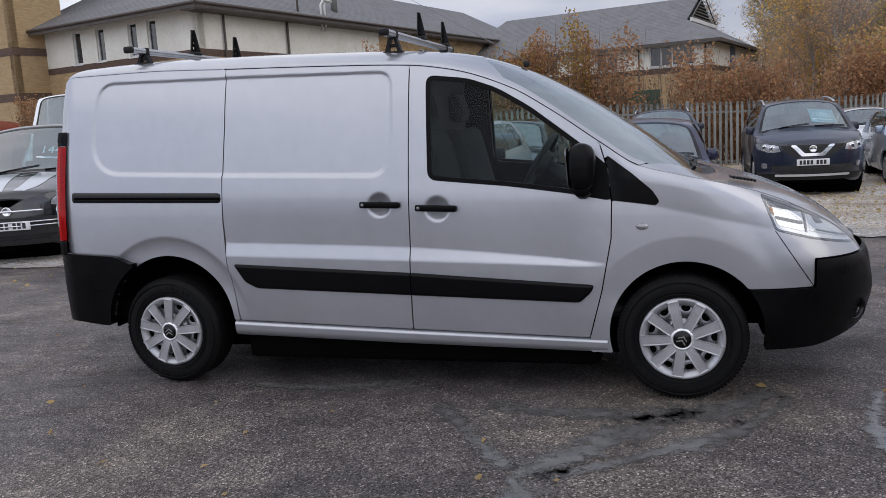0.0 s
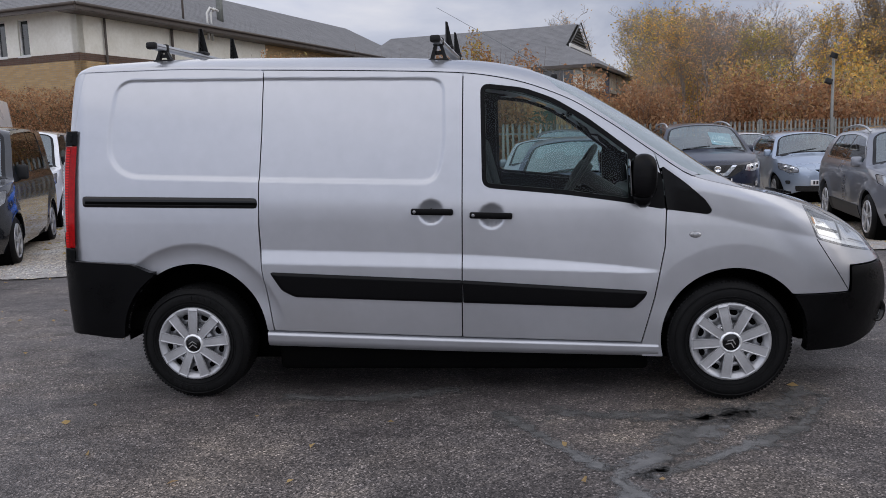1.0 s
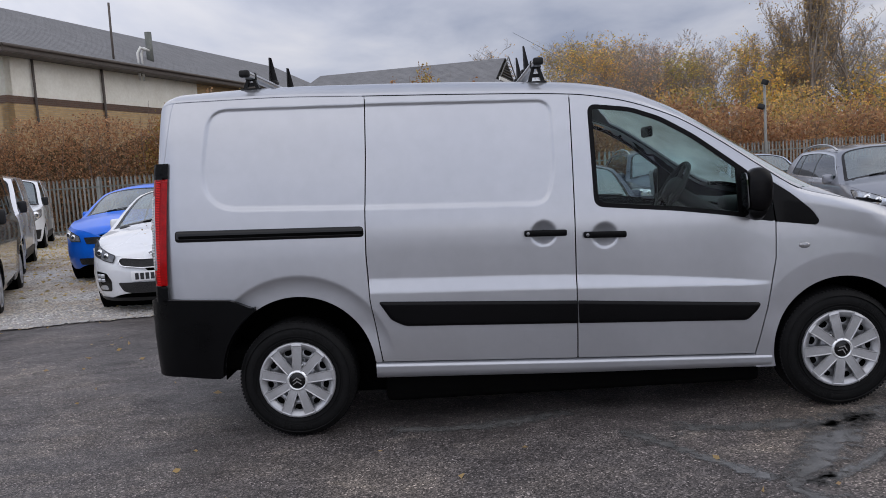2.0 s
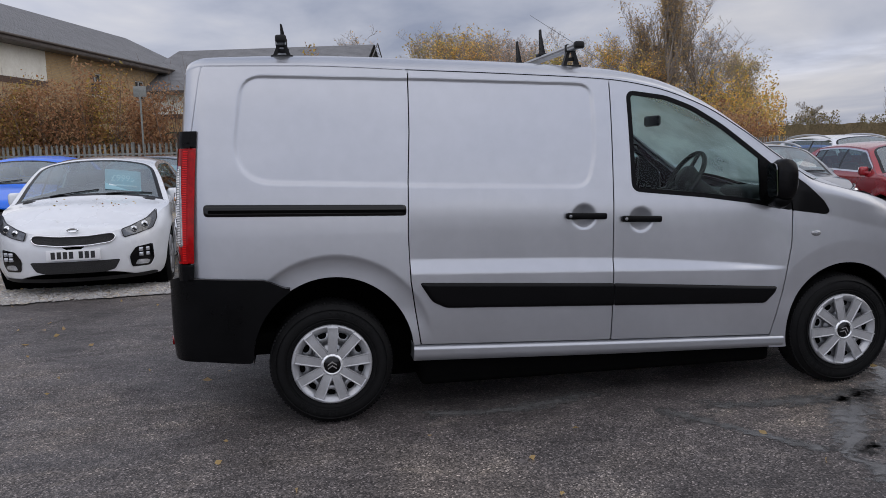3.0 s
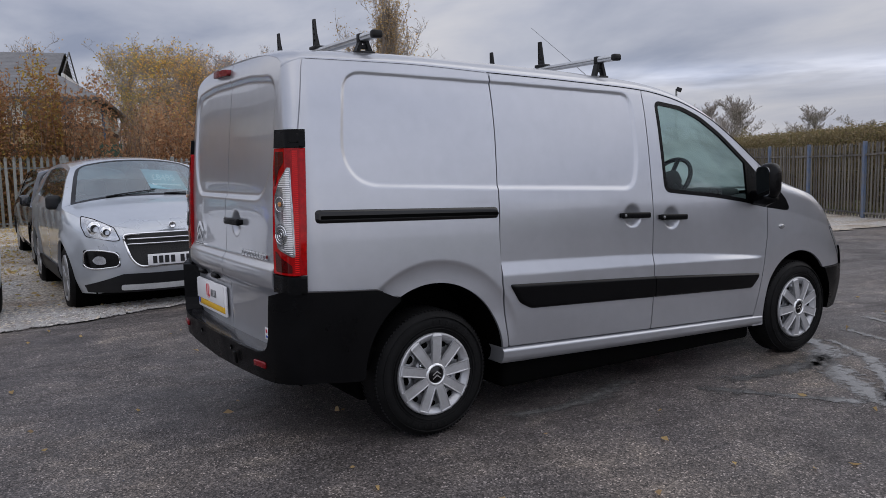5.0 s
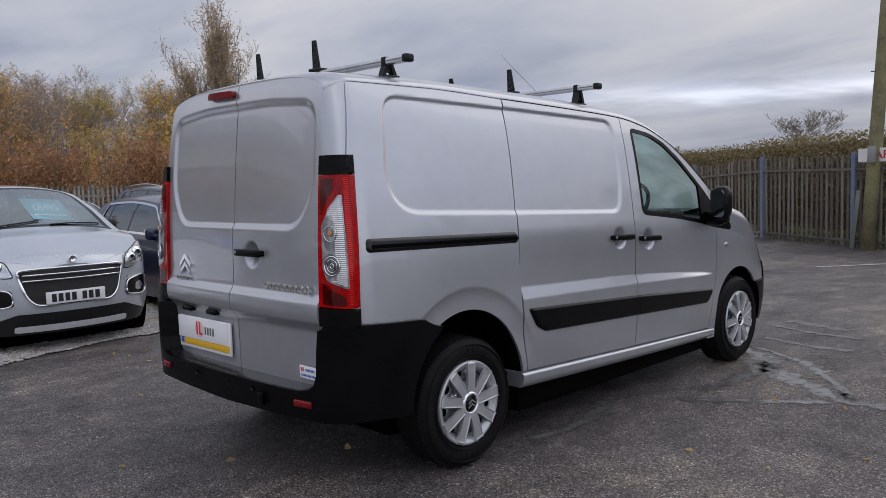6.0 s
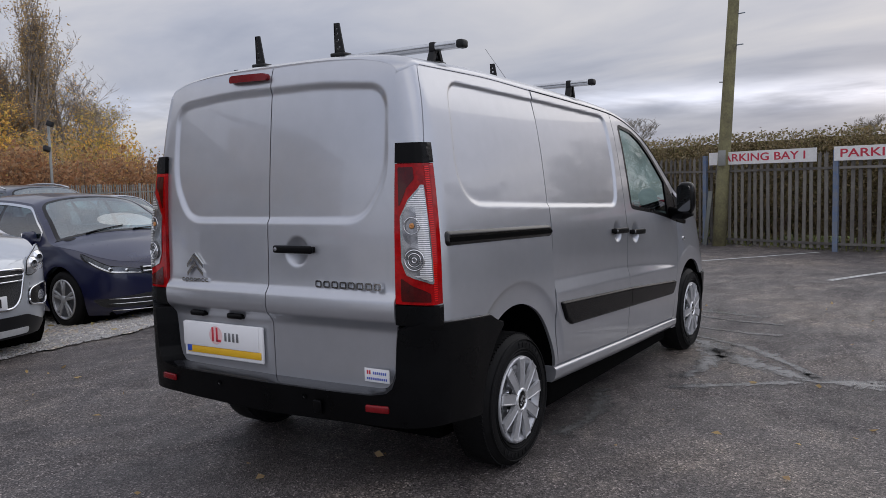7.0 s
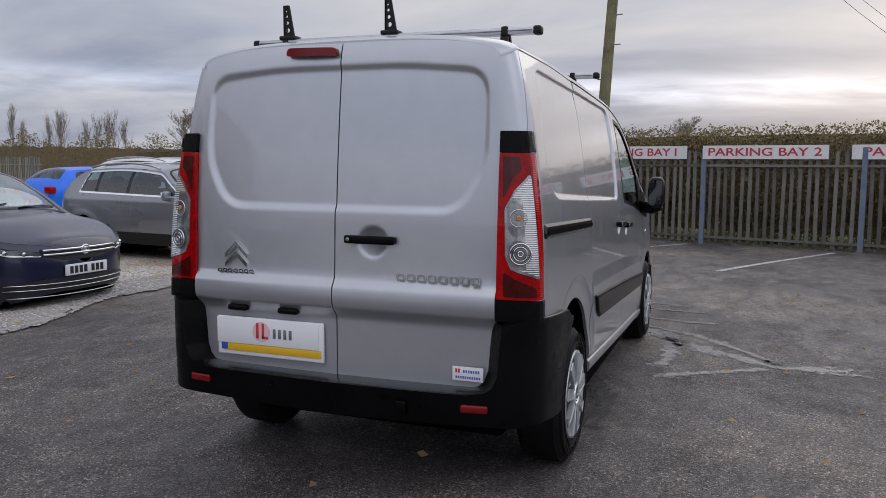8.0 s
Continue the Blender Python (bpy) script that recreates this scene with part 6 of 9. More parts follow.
        for y in ys:
            part("seat", join(moved(block(-0.06, 0.06, y - 0.25, y + 0.25, 0, 0.62, 0.05), pose(-dd, 0, lo + 0.30, 0, -14, 0)), moved(block(-0.05, 0.05, y - 0.12, y + 0.12, 0.64, 0.82, 0.04), pose(-dd, 0, lo + 0.30, 0, -14, 0))), M_CAR_LINING, car)
    if blind < 90:
        part("bulkhead", block(-blind - 0.02, -blind, -W + 0.2, W - 0.2, 0.4, H - 0.12), M_CAR_LINING, car)
    for sg in (-1, 1):
        y = sg * float(half(np.array(wf + 0.12), np.array(belt)))
        mr = empty("door_mirror", pose(-wf - 0.14, y - sg * 0.085, belt - 0.01) @ Matrix.Diagonal((0.9, 0.82, 0.9, 1)))
        mr.parent = car
        tall = S.get("mirror", 0.075)
        part("housing", block(-0.045, 0.06, min(sg * 0.05, sg * 0.24), max(sg * 0.05, sg * 0.24), -0.02, 2 * tall, 0.046, 4), M_CLAD if S.get("dark_mirrors") else body, mr)
        part("arm", block(-0.03, 0.03, min(-sg * 0.04, sg * 0.10), max(-sg * 0.04, sg * 0.10), -0.03, 0.02, 0.01), M_CLAD, mr)
        part("mirror_glass", block(-0.050, -0.044, min(sg * 0.065, sg * 0.225), max(sg * 0.065, sg * 0.225), 0.0, 2 * tall - 0.02, 0.0), M_CHROME, mr)
        if S.get("rails"):
            pts = []
            for k in range(9):
                d = roof0 + 0.05 + (roof1 - roof0 - 0.05) * k / 8
                zz = float(edge_(np.array(d)))
                pts.append((-d, sg * (float(half(np.array(d), np.array(zz))) - 0.03), zz + 0.035 + 0.045 * math.sin(math.pi * k / 8) ** 0.4))
            part("roof_rail", tube(pts, 0.018, 8), M_ALU, car)
        if S.get("tail_lamps"):
            part("tail_lamp", block(-L + 0.02, -L + 0.20, min(sg * (W - 0.30), sg * (W - 0.035)), max(sg * (W - 0.30), sg * (W - 0.035)), belt - 0.16, belt + 0.02, 0.03), M_RED_LENS, car)
    if S.get("price"):
        d, s = cowl + 0.38 * (roof0 - cowl), S.get("price_side", 0.42)
        p0 = Vector([float(v) for v in over_(np.array(d), np.array(s))])
        p1 = Vector([float(v) for v in over_(np.array(d + 0.1), np.array(s))])
        p2 = Vector([float(v) for v in over_(np.array(d), np.array(s + 0.1))])
        up, along = (p1 - p0).normalized(), (p2 - p0).normalized()
        nrm = along.cross(up).normalized()
        m = Matrix.Translation(p0 - nrm * 0.020) @ Matrix((along, up, nrm)).transposed().to_4x4()
        card, kx = None, S.get("price_k", 0.56)
        if S.get("price_card", True):
            card = part("price_card", moved(block(-0.36 * kx, 0.36 * kx, -0.22, 0.20, -0.002, 0.002), m), M_STICKER, car, "pale teal price card behind the windscreen")
        words(S["price"], 0.19, M_STICKER_INK, m @ Matrix.Translation((0, 0.02, 0.004)) @ Matrix.Diagonal((kx, 1, 1, 1)), "price_figures", card or car, 0.001)
        part("price_line", moved(block(-0.28 * kx, 0.28 * kx, -0.14, -0.11, 0.003, 0.004), m), M_STICKER_INK, card or car)
    for f in S.get("extra", ()):
        f(car, nose, body)
    return car


def chrome_bars(zs, half_w, r=0.010):
    def f(car, nose, body):
        for z in zs:
            ys = spread(-half_w, half_w, 15)
            part("grille_bar", tube([tuple(float(v) for v in nose(np.array(y), np.array(z), 0.018)) for y in ys], r, 6), M_CHROME, car)
    return f


def emblem(z, r=0.05, wide=1.0):
    def f(car, nose, body):
        x = float(nose(np.array(0.0), np.array(z), 0.014)[0])
        part("emblem", moved(lathe([(r, -0.004), (r, 0.008), (r * 0.75, 0.012), (r * 0.70, 0.004), (0.0005, 0.004)], 24), Matrix.Translation((x, 0, z)) @ Matrix.Diagonal((1, wide, 1, 1)) @ pose(0, 0, 0, 0, 0, -90)), M_CHROME, car, "chrome emblem")
    return f


def frame_line(poly, off=0.016, r=0.011, mat=M_CHROME):
    """A chrome surround along a front-view outline."""
    pts2 = rounded(poly, 0.05, 4)

    def f(car, nose, body):
        pts = [tuple(float(v) for v in nose(np.array(a), np.array(b), off)) for a, b in pts2 + pts2[:1]]
        part("grille_surround", tube(pts, r, 6), mat, car)
    return f


def fog_dots(y0, y1, z0, z1):
    def f(car, nose, body):
        for sg in (-1, 1):
            for y in (y0, y1):
                for z in (z0, z1):
                    x, yy, zz = (float(v) for v in nose(np.array(sg * y), np.array(z), 0.012))
                    part("fog_lamp", block(x - 0.01, x + 0.012, yy - 0.022, yy + 0.022, zz - 0.020, zz + 0.020, 0.005), M_LAMP_CLEAR, car)
    return f


HATCH = dict(L=4.31, W=1.78, H=1.46, cowl=1.08, cowl_h=1.0, hood=0.80, roof0=1.85, roof1=3.55, tail=[(3.95, 1.14), (4.12, 0.98), (4.22, 0.80), (4.31, 0.55)], axle=(0.90, 3.55), belt=0.93, win_rear=3.55, pillars=[2.42, 3.22], bow=(3.0, 2.2))
kia_grille = [(-0.415, 0.622), (-0.37, 0.572), (-0.14, 0.548), (0.14, 0.548), (0.37, 0.572), (0.415, 0.622), (0.38, 0.667), (0.14, 0.645), (-0.14, 0.645), (-0.38, 0.667)]
KIA = dict(HATCH, hood=0.755, clear=0.17, screen_w=0.91, plate=0.456, price="£9995", price_side=0.42, front=[
    ("grille", kia_grille, M_GRILLE, 0.010, False, ""),
    ("lower_intake", [(-0.44, 0.385), (-0.385, 0.285), (-0.29, 0.26), (0.29, 0.26), (0.385, 0.285), (0.44, 0.385)], M_GRILLE, 0.010, False, ""),
    ("chin", [(-0.80, 0.165), (0.80, 0.165), (0.74, 0.205), (-0.74, 0.205)], M_CLAD, 0.012, False, ""),
    ("headlamp", [(0.46, 0.69), (0.485, 0.61), (0.60, 0.635), (0.755, 0.685), (0.79, 0.78), (0.78, 0.875), (0.70, 0.79), (0.555, 0.723)], M_LAMP_DARK, 0.006, True, "dark swept headlamp"),
    ("fog_housing", [(0.54, 0.285), (0.71, 0.28), (0.75, 0.355), (0.745, 0.515), (0.59, 0.495), (0.525, 0.405)], M_GLOSS_BLACK, 0.008, True, ""),
    ("fog_glass", [(0.57, 0.305), (0.70, 0.30), (0.715, 0.345), (0.60, 0.36)], M_LAMP_CLEAR, 0.012, True, "")],
    extra=[frame_line(kia_grille, r=0.008), fog_dots(0.635, 0.695, 0.413, 0.465), emblem(0.708, 0.026, 2.2)])
p_grille = [(-0.47, 0.80), (-0.42, 0.818), (0.42, 0.818), (0.47, 0.80), (0.405, 0.565), (0.33, 0.492), (-0.33, 0.492), (-0.405, 0.565)]
P3008 = dict(HATCH, L=4.37, W=1.84, H=1.605, hood=0.955, cowl=1.0, cowl_h=1.15, roof0=1.85, roof1=3.62, belt=1.06, win_rear=3.65, tail=[(4.02, 1.30), (4.2, 1.05), (4.28, 0.85), (4.37, 0.6)], axle=(0.88, 3.49), wheel=0.34, plate=0.555, price="£8495", price_side=0.30, clad=True, clear=0.22, pillars=[2.45, 3.25], dark_mirrors=True, front=[
    ("grille", p_grille, M_GRILLE, 0.010, False, ""),
    ("headlamp", [(0.49, 0.76), (0.55, 0.752), (0.77, 0.80), (0.80, 0.90), (0.79, 1.0), (0.69, 0.97), (0.535, 0.885)], M_LAMP_CLEAR, 0.006, True, "clear headlamp"),
    ("fog_housing", [(0.50, 0.50), (0.73, 0.47), (0.81, 0.50), (0.80, 0.67), (0.66, 0.67), (0.51, 0.64)], M_GLOSS_BLACK, 0.008, True, ""),
    ("fog_lamp", [(0.62, 0.53), (0.70, 0.52), (0.74, 0.56), (0.70, 0.61), (0.63, 0.60)], M_LAMP_CLEAR, 0.012, True, ""),
    ("valance", [(-0.78, 0.235), (0.78, 0.235), (0.82, 0.30), (0.70, 0.345), (0.48, 0.425), (-0.48, 0.425), (-0.70, 0.345), (-0.82, 0.30)], M_CLAD, 0.012, False, ""),
    ("skid_strip", [(-0.50, 0.258), (0.50, 0.258), (0.50, 0.315), (-0.50, 0.315)], M_SILVER_STRIP, 0.022, False, "")],
    extra=[frame_line(p_grille, 0.014, 0.014), frame_line([(0.505, 0.505), (0.73, 0.475), (0.805, 0.505), (0.795, 0.665), (0.66, 0.665), (0.515, 0.635)], 0.012, 0.008), frame_line([(-0.505, 0.505), (-0.73, 0.475), (-0.805, 0.505), (-0.795, 0.665), (-0.66, 0.665), (-0.515, 0.635)], 0.012, 0.008), chrome_bars((0.77, 0.72), 0.43, 0.008), emblem(0.89, 0.035)])
a_grille = [(-0.47, 0.675), (0.47, 0.675), (0.42, 0.60), (0.22, 0.555), (-0.22, 0.555), (-0.42, 0.60)]
ASTRA = dict(HATCH, L=4.37, W=1.81, H=1.48, plate=0.455, chrome_line=True, hood=0.785, clear=0.15, front=[
    ("grille", a_grille, M_GRILLE, 0.010, False, ""),
    ("lower_intake", [(-0.76, 0.245), (0.76, 0.245), (0.84, 0.33), (0.4, 0.385), (-0.4, 0.385), (-0.84, 0.33)], M_GRILLE, 0.010, False, ""),
    ("headlamp", [(0.44, 0.60), (0.72, 0.615), (0.80, 0.67), (0.855, 0.75), (0.86, 0.83), (0.78, 0.735), (0.72, 0.69), (0.46, 0.645)], M_LAMP_DARK, 0.006, True, "slim headlamp with a chrome line"),
    ],
    extra=[chrome_bars((0.665, 0.622), 0.45, 0.011), chrome_bars((0.21,), 0.70, 0.006), chrome_bars((0.285, 0.335), 0.74, 0.005), emblem(0.645, 0.052), frame_line([(0.44, 0.605), (0.72, 0.62), (0.80, 0.675), (0.85, 0.755), (0.795, 0.682), (0.72, 0.628)], 0.010, 0.007), frame_line([(-0.44, 0.605), (-0.72, 0.62), (-0.80, 0.675), (-0.85, 0.755), (-0.795, 0.682), (-0.72, 0.628)], 0.010, 0.007)])
SUV = dict(HATCH, L=4.64, W=1.82, H=1.70, hood=1.0, cowl=1.10, cowl_h=1.17, roof0=1.95, roof1=3.85, belt=1.10, win_rear=3.95, tail=[(4.25, 1.38), (4.45, 1.1), (4.55, 0.85), (4.64, 0.6)], axle=(0.93, 3.64), wheel=0.345, plate=0.60, clad=True, clear=0.24, rails=True, pillars=[2.6, 3.45], front=[
    ("grille", [(-0.50, 0.88), (0.50, 0.88), (0.44, 0.80), (0.26, 0.70), (-0.26, 0.70), (-0.44, 0.80)], M_GRILLE, 0.010, False, ""),
    ("headlamp", [(0.50, 0.80), (0.68, 0.79), (0.87, 0.86), (0.88, 0.94), (0.70, 0.92), (0.52, 0.88)], M_LAMP_CLEAR, 0.006, True, "clear headlamp"),
    ("lower_intake", [(-0.55, 0.42), (0.55, 0.42), (0.60, 0.52), (-0.60, 0.52)], M_GRILLE, 0.010, False, ""),
    ("valance", [(-0.84, 0.29), (0.84, 0.29), (0.84, 0.40), (-0.84, 0.40)], M_CLAD, 0.010, False, ""),
    ("skid_strip", [(-0.6, 0.375), (0.6, 0.375), (0.6, 0.405), (-0.6, 0.405)], M_SILVER_STRIP, 0.02, False, ""),
    ("fog_lamp", [(0.70, 0.52), (0.78, 0.52), (0.78, 0.60), (0.70, 0.60)], M_LAMP_CLEAR, 0.008, True, "")],
    extra=[frame_line([(-0.30, 0.89), (-0.14, 0.72), (0.14, 0.72), (0.30, 0.89), (0.24, 0.89), (0.10, 0.76), (-0.10, 0.76), (-0.24, 0.89)], 0.016, 0.014), emblem(0.83, 0.055)])
v_shape = [(-0.36, 0.90), (-0.18, 0.705), (0.18, 0.705), (0.36, 0.90), (0.27, 0.90), (0.13, 0.755), (-0.13, 0.755), (-0.27, 0.90)]
NISSAN = dict(SUV, price="£18995", price_k=0.6, price_side=0.42, front=[
    ("grille", [(-0.52, 0.90), (0.52, 0.90), (0.46, 0.80), (0.26, 0.69), (-0.26, 0.69), (-0.46, 0.80)], M_GRILLE, 0.010, False, ""),
    ("chrome_v", v_shape, M_CHROME, 0.018, False, "bright chrome V across the grille"),
    ("headlamp", [(0.50, 0.79), (0.70, 0.775), (0.87, 0.84), (0.885, 0.945), (0.70, 0.93), (0.54, 0.90)], M_LAMP_CLEAR, 0.008, True, "clear headlamp"),
    ("lower_intake", [(-0.60, 0.42), (0.60, 0.42), (0.68, 0.55), (-0.68, 0.55)], M_GRILLE, 0.010, False, ""),
    ("valance", [(-0.84, 0.29), (0.84, 0.29), (0.84, 0.40), (-0.84, 0.40)], M_CLAD, 0.010, False, ""),
    ("skid_strip", [(-0.6, 0.355), (0.6, 0.355), (0.6, 0.395), (-0.6, 0.395)], M_SILVER_STRIP, 0.02, False, ""),
    ("fog_lamp", [(0.72, 0.50), (0.80, 0.50), (0.80, 0.59), (0.72, 0.59)], M_LAMP_CLEAR, 0.012, True, "")], extra=[emblem(0.83, 0.062)])
P2008 = dict(SUV, L=4.16, W=1.74, H=1.55, hood=0.90, cowl=0.98, cowl_h=1.08, roof0=1.75, roof1=3.40, belt=1.0, win_rear=3.5, tail=[(3.82, 1.25), (3.98, 1.0), (4.08, 0.8), (4.16, 0.6)], axle=(0.82, 3.36), wheel=0.32, plate=0.55, chrome_line=True, pillars=[2.35, 3.1], front=[
    ("grille", [(-0.45, 0.76), (0.45, 0.76), (0.40, 0.60), (-0.40, 0.60)], M_GRILLE, 0.010, False, ""),
    ("headlamp", [(0.48, 0.72), (0.66, 0.70), (0.82, 0.80), (0.83, 0.92), (0.64, 0.86), (0.5, 0.79)], M_LAMP_CLEAR, 0.006, True, "clear headlamp"),
    ("valance", [(-0.80, 0.28), (0.80, 0.28), (0.80, 0.40), (-0.80, 0.40)], M_CLAD, 0.010, False, "")], extra=[chrome_bars((0.70,), 0.42), emblem(0.80, 0.04)])
SMALL = dict(HATCH, L=3.75, W=1.65, H=1.48, cowl=0.85, cowl_h=1.02, hood=0.84, roof0=1.50, roof1=3.1, belt=0.98, win_rear=3.1, tail=[(3.42, 1.2), (3.58, 0.95), (3.68, 0.75), (3.75, 0.55)], axle=(0.68, 3.1), wheel=0.295, plate=0.45, pillars=[2.1, 2.85], front=[
    ("lower_intake", [(-0.50, 0.27), (0.50, 0.27), (0.52, 0.38), (-0.52, 0.38)], M_GRILLE, 0.010, False, ""),
    ("headlamp", [(0.46, 0.66), (0.62, 0.64), (0.77, 0.72), (0.78, 0.84), (0.60, 0.80), (0.48, 0.74)], M_LAMP_CLEAR, 0.006, True, "clear headlamp"),
    ("fog_lamp", [(0.60, 0.42), (0.68, 0.42), (0.68, 0.49), (0.60, 0.49)], M_LAMP_DARK, 0.008, True, "")], extra=[emblem(0.62, 0.045)])
PLAIN = dict(HATCH, plate=0.48, front=[
    ("grille", [(-0.42, 0.70), (0.42, 0.70), (0.38, 0.60), (-0.38, 0.60)], M_GRILLE, 0.010, False, ""),
    ("lower_intake", [(-0.52, 0.28), (0.52, 0.28), (0.54, 0.38), (-0.54, 0.38)], M_GRILLE, 0.010, False, ""),
    ("headlamp", [(0.48, 0.64), (0.66, 0.64), (0.84, 0.74), (0.85, 0.84), (0.64, 0.78), (0.50, 0.72)], M_LAMP_CLEAR, 0.006, True, "clear headlamp")], extra=[emblem(0.67, 0.045)])
MAZDA = dict(P2008, L=4.27, W=1.765, H=1.53, rails=False, plate=0.48, front=[
    ("grille", [(-0.48, 0.74), (0.48, 0.74), (0.34, 0.52), (-0.34, 0.52)], M_GRILLE, 0.010, False, ""),
    ("headlamp", [(0.50, 0.70), (0.68, 0.70), (0.84, 0.77), (0.84, 0.84), (0.66, 0.80), (0.52, 0.76)], M_LAMP_DARK, 0.006, True, "slim headlamp")], extra=[chrome_bars((0.69, 0.65, 0.61, 0.57), 0.38, 0.006), emblem(0.66, 0.07), frame_line([(-0.48, 0.74), (-0.34, 0.52), (0.34, 0.52), (0.48, 0.74), (0.33, 0.535), (-0.33, 0.535)])])
SMALL_VAN = dict(HATCH, L=4.40, W=1.82, H=1.82, hood=0.98, cowl=1.0, cowl_h=1.16, roof0=1.80, roof1=4.15, belt=1.10, win_rear=2.75, c_slope=0.05, tail=[(4.28, 1.66), (4.34, 1.2), (4.37, 0.9), (4.40, 0.6)], axle=(0.85, 3.55), wheel=0.315, plate=0.52, pillars=[], top=0.80, mid=0.89, mirror=0.11, dark_mirrors=True, rear_glass=False, clad=True, blind=99, a_gap=0.35, front=[
    ("grille", [(-0.50, 0.72), (0.50, 0.72), (0.46, 0.62), (-0.46, 0.62)], M_GRILLE, 0.010, False, ""),
    ("valance", [(-0.84, 0.26), (0.84, 0.26), (0.84, 0.50), (-0.84, 0.50)], M_CLAD, 0.010, False, ""),
    ("headlamp", [(0.54, 0.74), (0.72, 0.72), (0.86, 0.82), (0.87, 1.00), (0.70, 0.96), (0.56, 0.88)], M_LAMP_CLEAR, 0.006, True, "clear headlamp")], extra=[emblem(0.80, 0.05)])
CONNECT = dict(SMALL_VAN, price="14450", price_side=0.36, price_card=False, price_k=1.0, L=4.42, W=1.835, H=1.84, win_rear=3.6, pillars=[2.75], front=[
    ("grille", [(-0.55, 0.62), (0.55, 0.62), (0.66, 0.54), (0.60, 0.40), (-0.60, 0.40), (-0.66, 0.54)], M_GRILLE, 0.010, False, ""),
    ("headlamp", [(0.50, 0.76), (0.70, 0.72), (0.87, 0.82), (0.88, 0.98), (0.70, 0.92), (0.52, 0.84)], M_LAMP_CLEAR, 0.006, True, "clear headlamp"),
    ("fog_lamp", [(0.70, 0.40), (0.78, 0.40), (0.78, 0.48), (0.70, 0.48)], M_LAMP_CLEAR, 0.008, True, ""),
    ("lower_intake", [(-0.60, 0.27), (0.60, 0.27), (0.62, 0.33), (-0.62, 0.33)], M_GRILLE, 0.010, False, "")], clad=False, mirror=0.10,
    extra=[chrome_bars((0.565, 0.515), 0.58, 0.010), chrome_bars((0.705,), 0.42, 0.014), emblem(0.705, 0.06)])


def stripes(car, nose, body):
    """Two pale stripes laid on the bonnet."""
    for s0, s1 in ((0.14, 0.46), (-0.46, -0.14)):
        part("bonnet_stripe", sheet(lambda d, s: (lambda p: (p[0], p[1], p[2] + 0.004))(TOP_SKIN[-1](d, s)), spread(0.12, 0.96, 30), spread(s0, s1, 8)), PAINTS["silver"], car, "pale grey bonnet stripe")


CONNECT["extra"] = CONNECT["extra"] + [stripes]
BIG_VAN = dict(SMALL_VAN, L=5.3, W=2.0, H=2.5, hood=1.1, cowl=1.0, cowl_h=1.35, roof0=2.05, roof1=5.0, belt=1.25, win_rear=2.7, tail=[(5.16, 2.3), (5.22, 1.8), (5.26, 1.2), (5.3, 0.6)], axle=(0.95, 4.2), wheel=0.34, plate=0.55)
g1, g2 = "cars of the front row on the gravel", "cars parked further back on the gravel"
build_car("hatchback", (-2.47, 4.55), -86.5, "white", KIA, "white hatchback with leaves on its bonnet, parked on gravel", group=g1, res=0.04)
build_car("crossover", (-0.11, 4.82), -90, "silver", P3008, "silver crossover with a chrome grille, parked on gravel", group=g1, res=0.04)
build_car("estate_car", (2.52, 5.52), -92, "navy", ASTRA, "dark navy hatchback with chrome window trim on gravel", group=g1, res=0.04)
build_car("small_crossover", (7.25, 6.35), -97, "grey", P2008, "grey small crossover with silver roof rails on gravel", group=g1)
build_car("red_crossover", (9.75, 6.35), -99, "red", MAZDA, "deep red crossover with a black grille on gravel", group=g1)
build_car("compact_van", (-5.12, 4.10), -66.4, "black", CONNECT, "black compact van with pale stripes on its bonnet", "van", g1)
build_car("off_roader", (5.32, 11.0), -91, "slate", NISSAN, "dark blue off-roader with silver rails and price card", group=g2)
build_car("city_car", (7.75, 12.6), -93, "ice", SMALL, "ice-blue city car parked on gravel by the fence", group=g2)
build_car("white_city_car", (7.52, 16.44), -92, "white", dict(SMALL, L=3.55, H=1.46, roof1=2.95, win_rear=2.95, tail=[(3.24, 1.2), (3.40, 0.95), (3.48, 0.75), (3.55, 0.55)], axle=(0.68, 2.92), pillars=[2.1, 2.7]), "white small car parked close to the fence", group=g2, res=0.08)
build_car("grey_hatchback", (2.25, 10.2), -90, "grey", dict(PLAIN), "grey hatchback parked behind the navy hatchback", group=g2, res=0.07)
build_car("railed_estate", (2.75, 14.8), -90, "slate", dict(SUV, L=4.2, H=1.6, roof1=3.5, win_rear=3.6, tail=[(3.85, 1.3), (4.0, 1.05), (4.1, 0.85), (4.2, 0.6)], axle=(0.9, 3.4), rails=True), "dark estate car with roof rails near the fence", group=g2, res=0.08)
build_car("black_saloon", (-2.78, 9.05), -90, "black", dict(PLAIN, price="£7995"), "black hatchback parked behind the white one", group=g2, res=0.07)
build_car("dark_hatchback", (-0.02, 9.55), -90, "black", dict(PLAIN, H=1.55, mirror=0.09), "dark hatchback parked behind the silver crossover", group=g2, res=0.07)
build_car("blue_hatchback", (-4.32, 7.75), -87, "blue", dict(PLAIN, H=1.46, hood=0.87, cowl_h=1.04, header=0.17), "bright blue hatchback parked on leaf-strewn gravel", group=g2, res=0.06)
build_car("white_van", (-7.20, 8.55), -66.4, "white", SMALL_VAN, "white small panel van with black mirrors on gravel", "van", "small white vans", res=0.06)
build_car("white_van", (-10.05, 14.95), -67, "white", SMALL_VAN, "white small panel van parked near the hedge", "van", "small white vans", res=0.08)
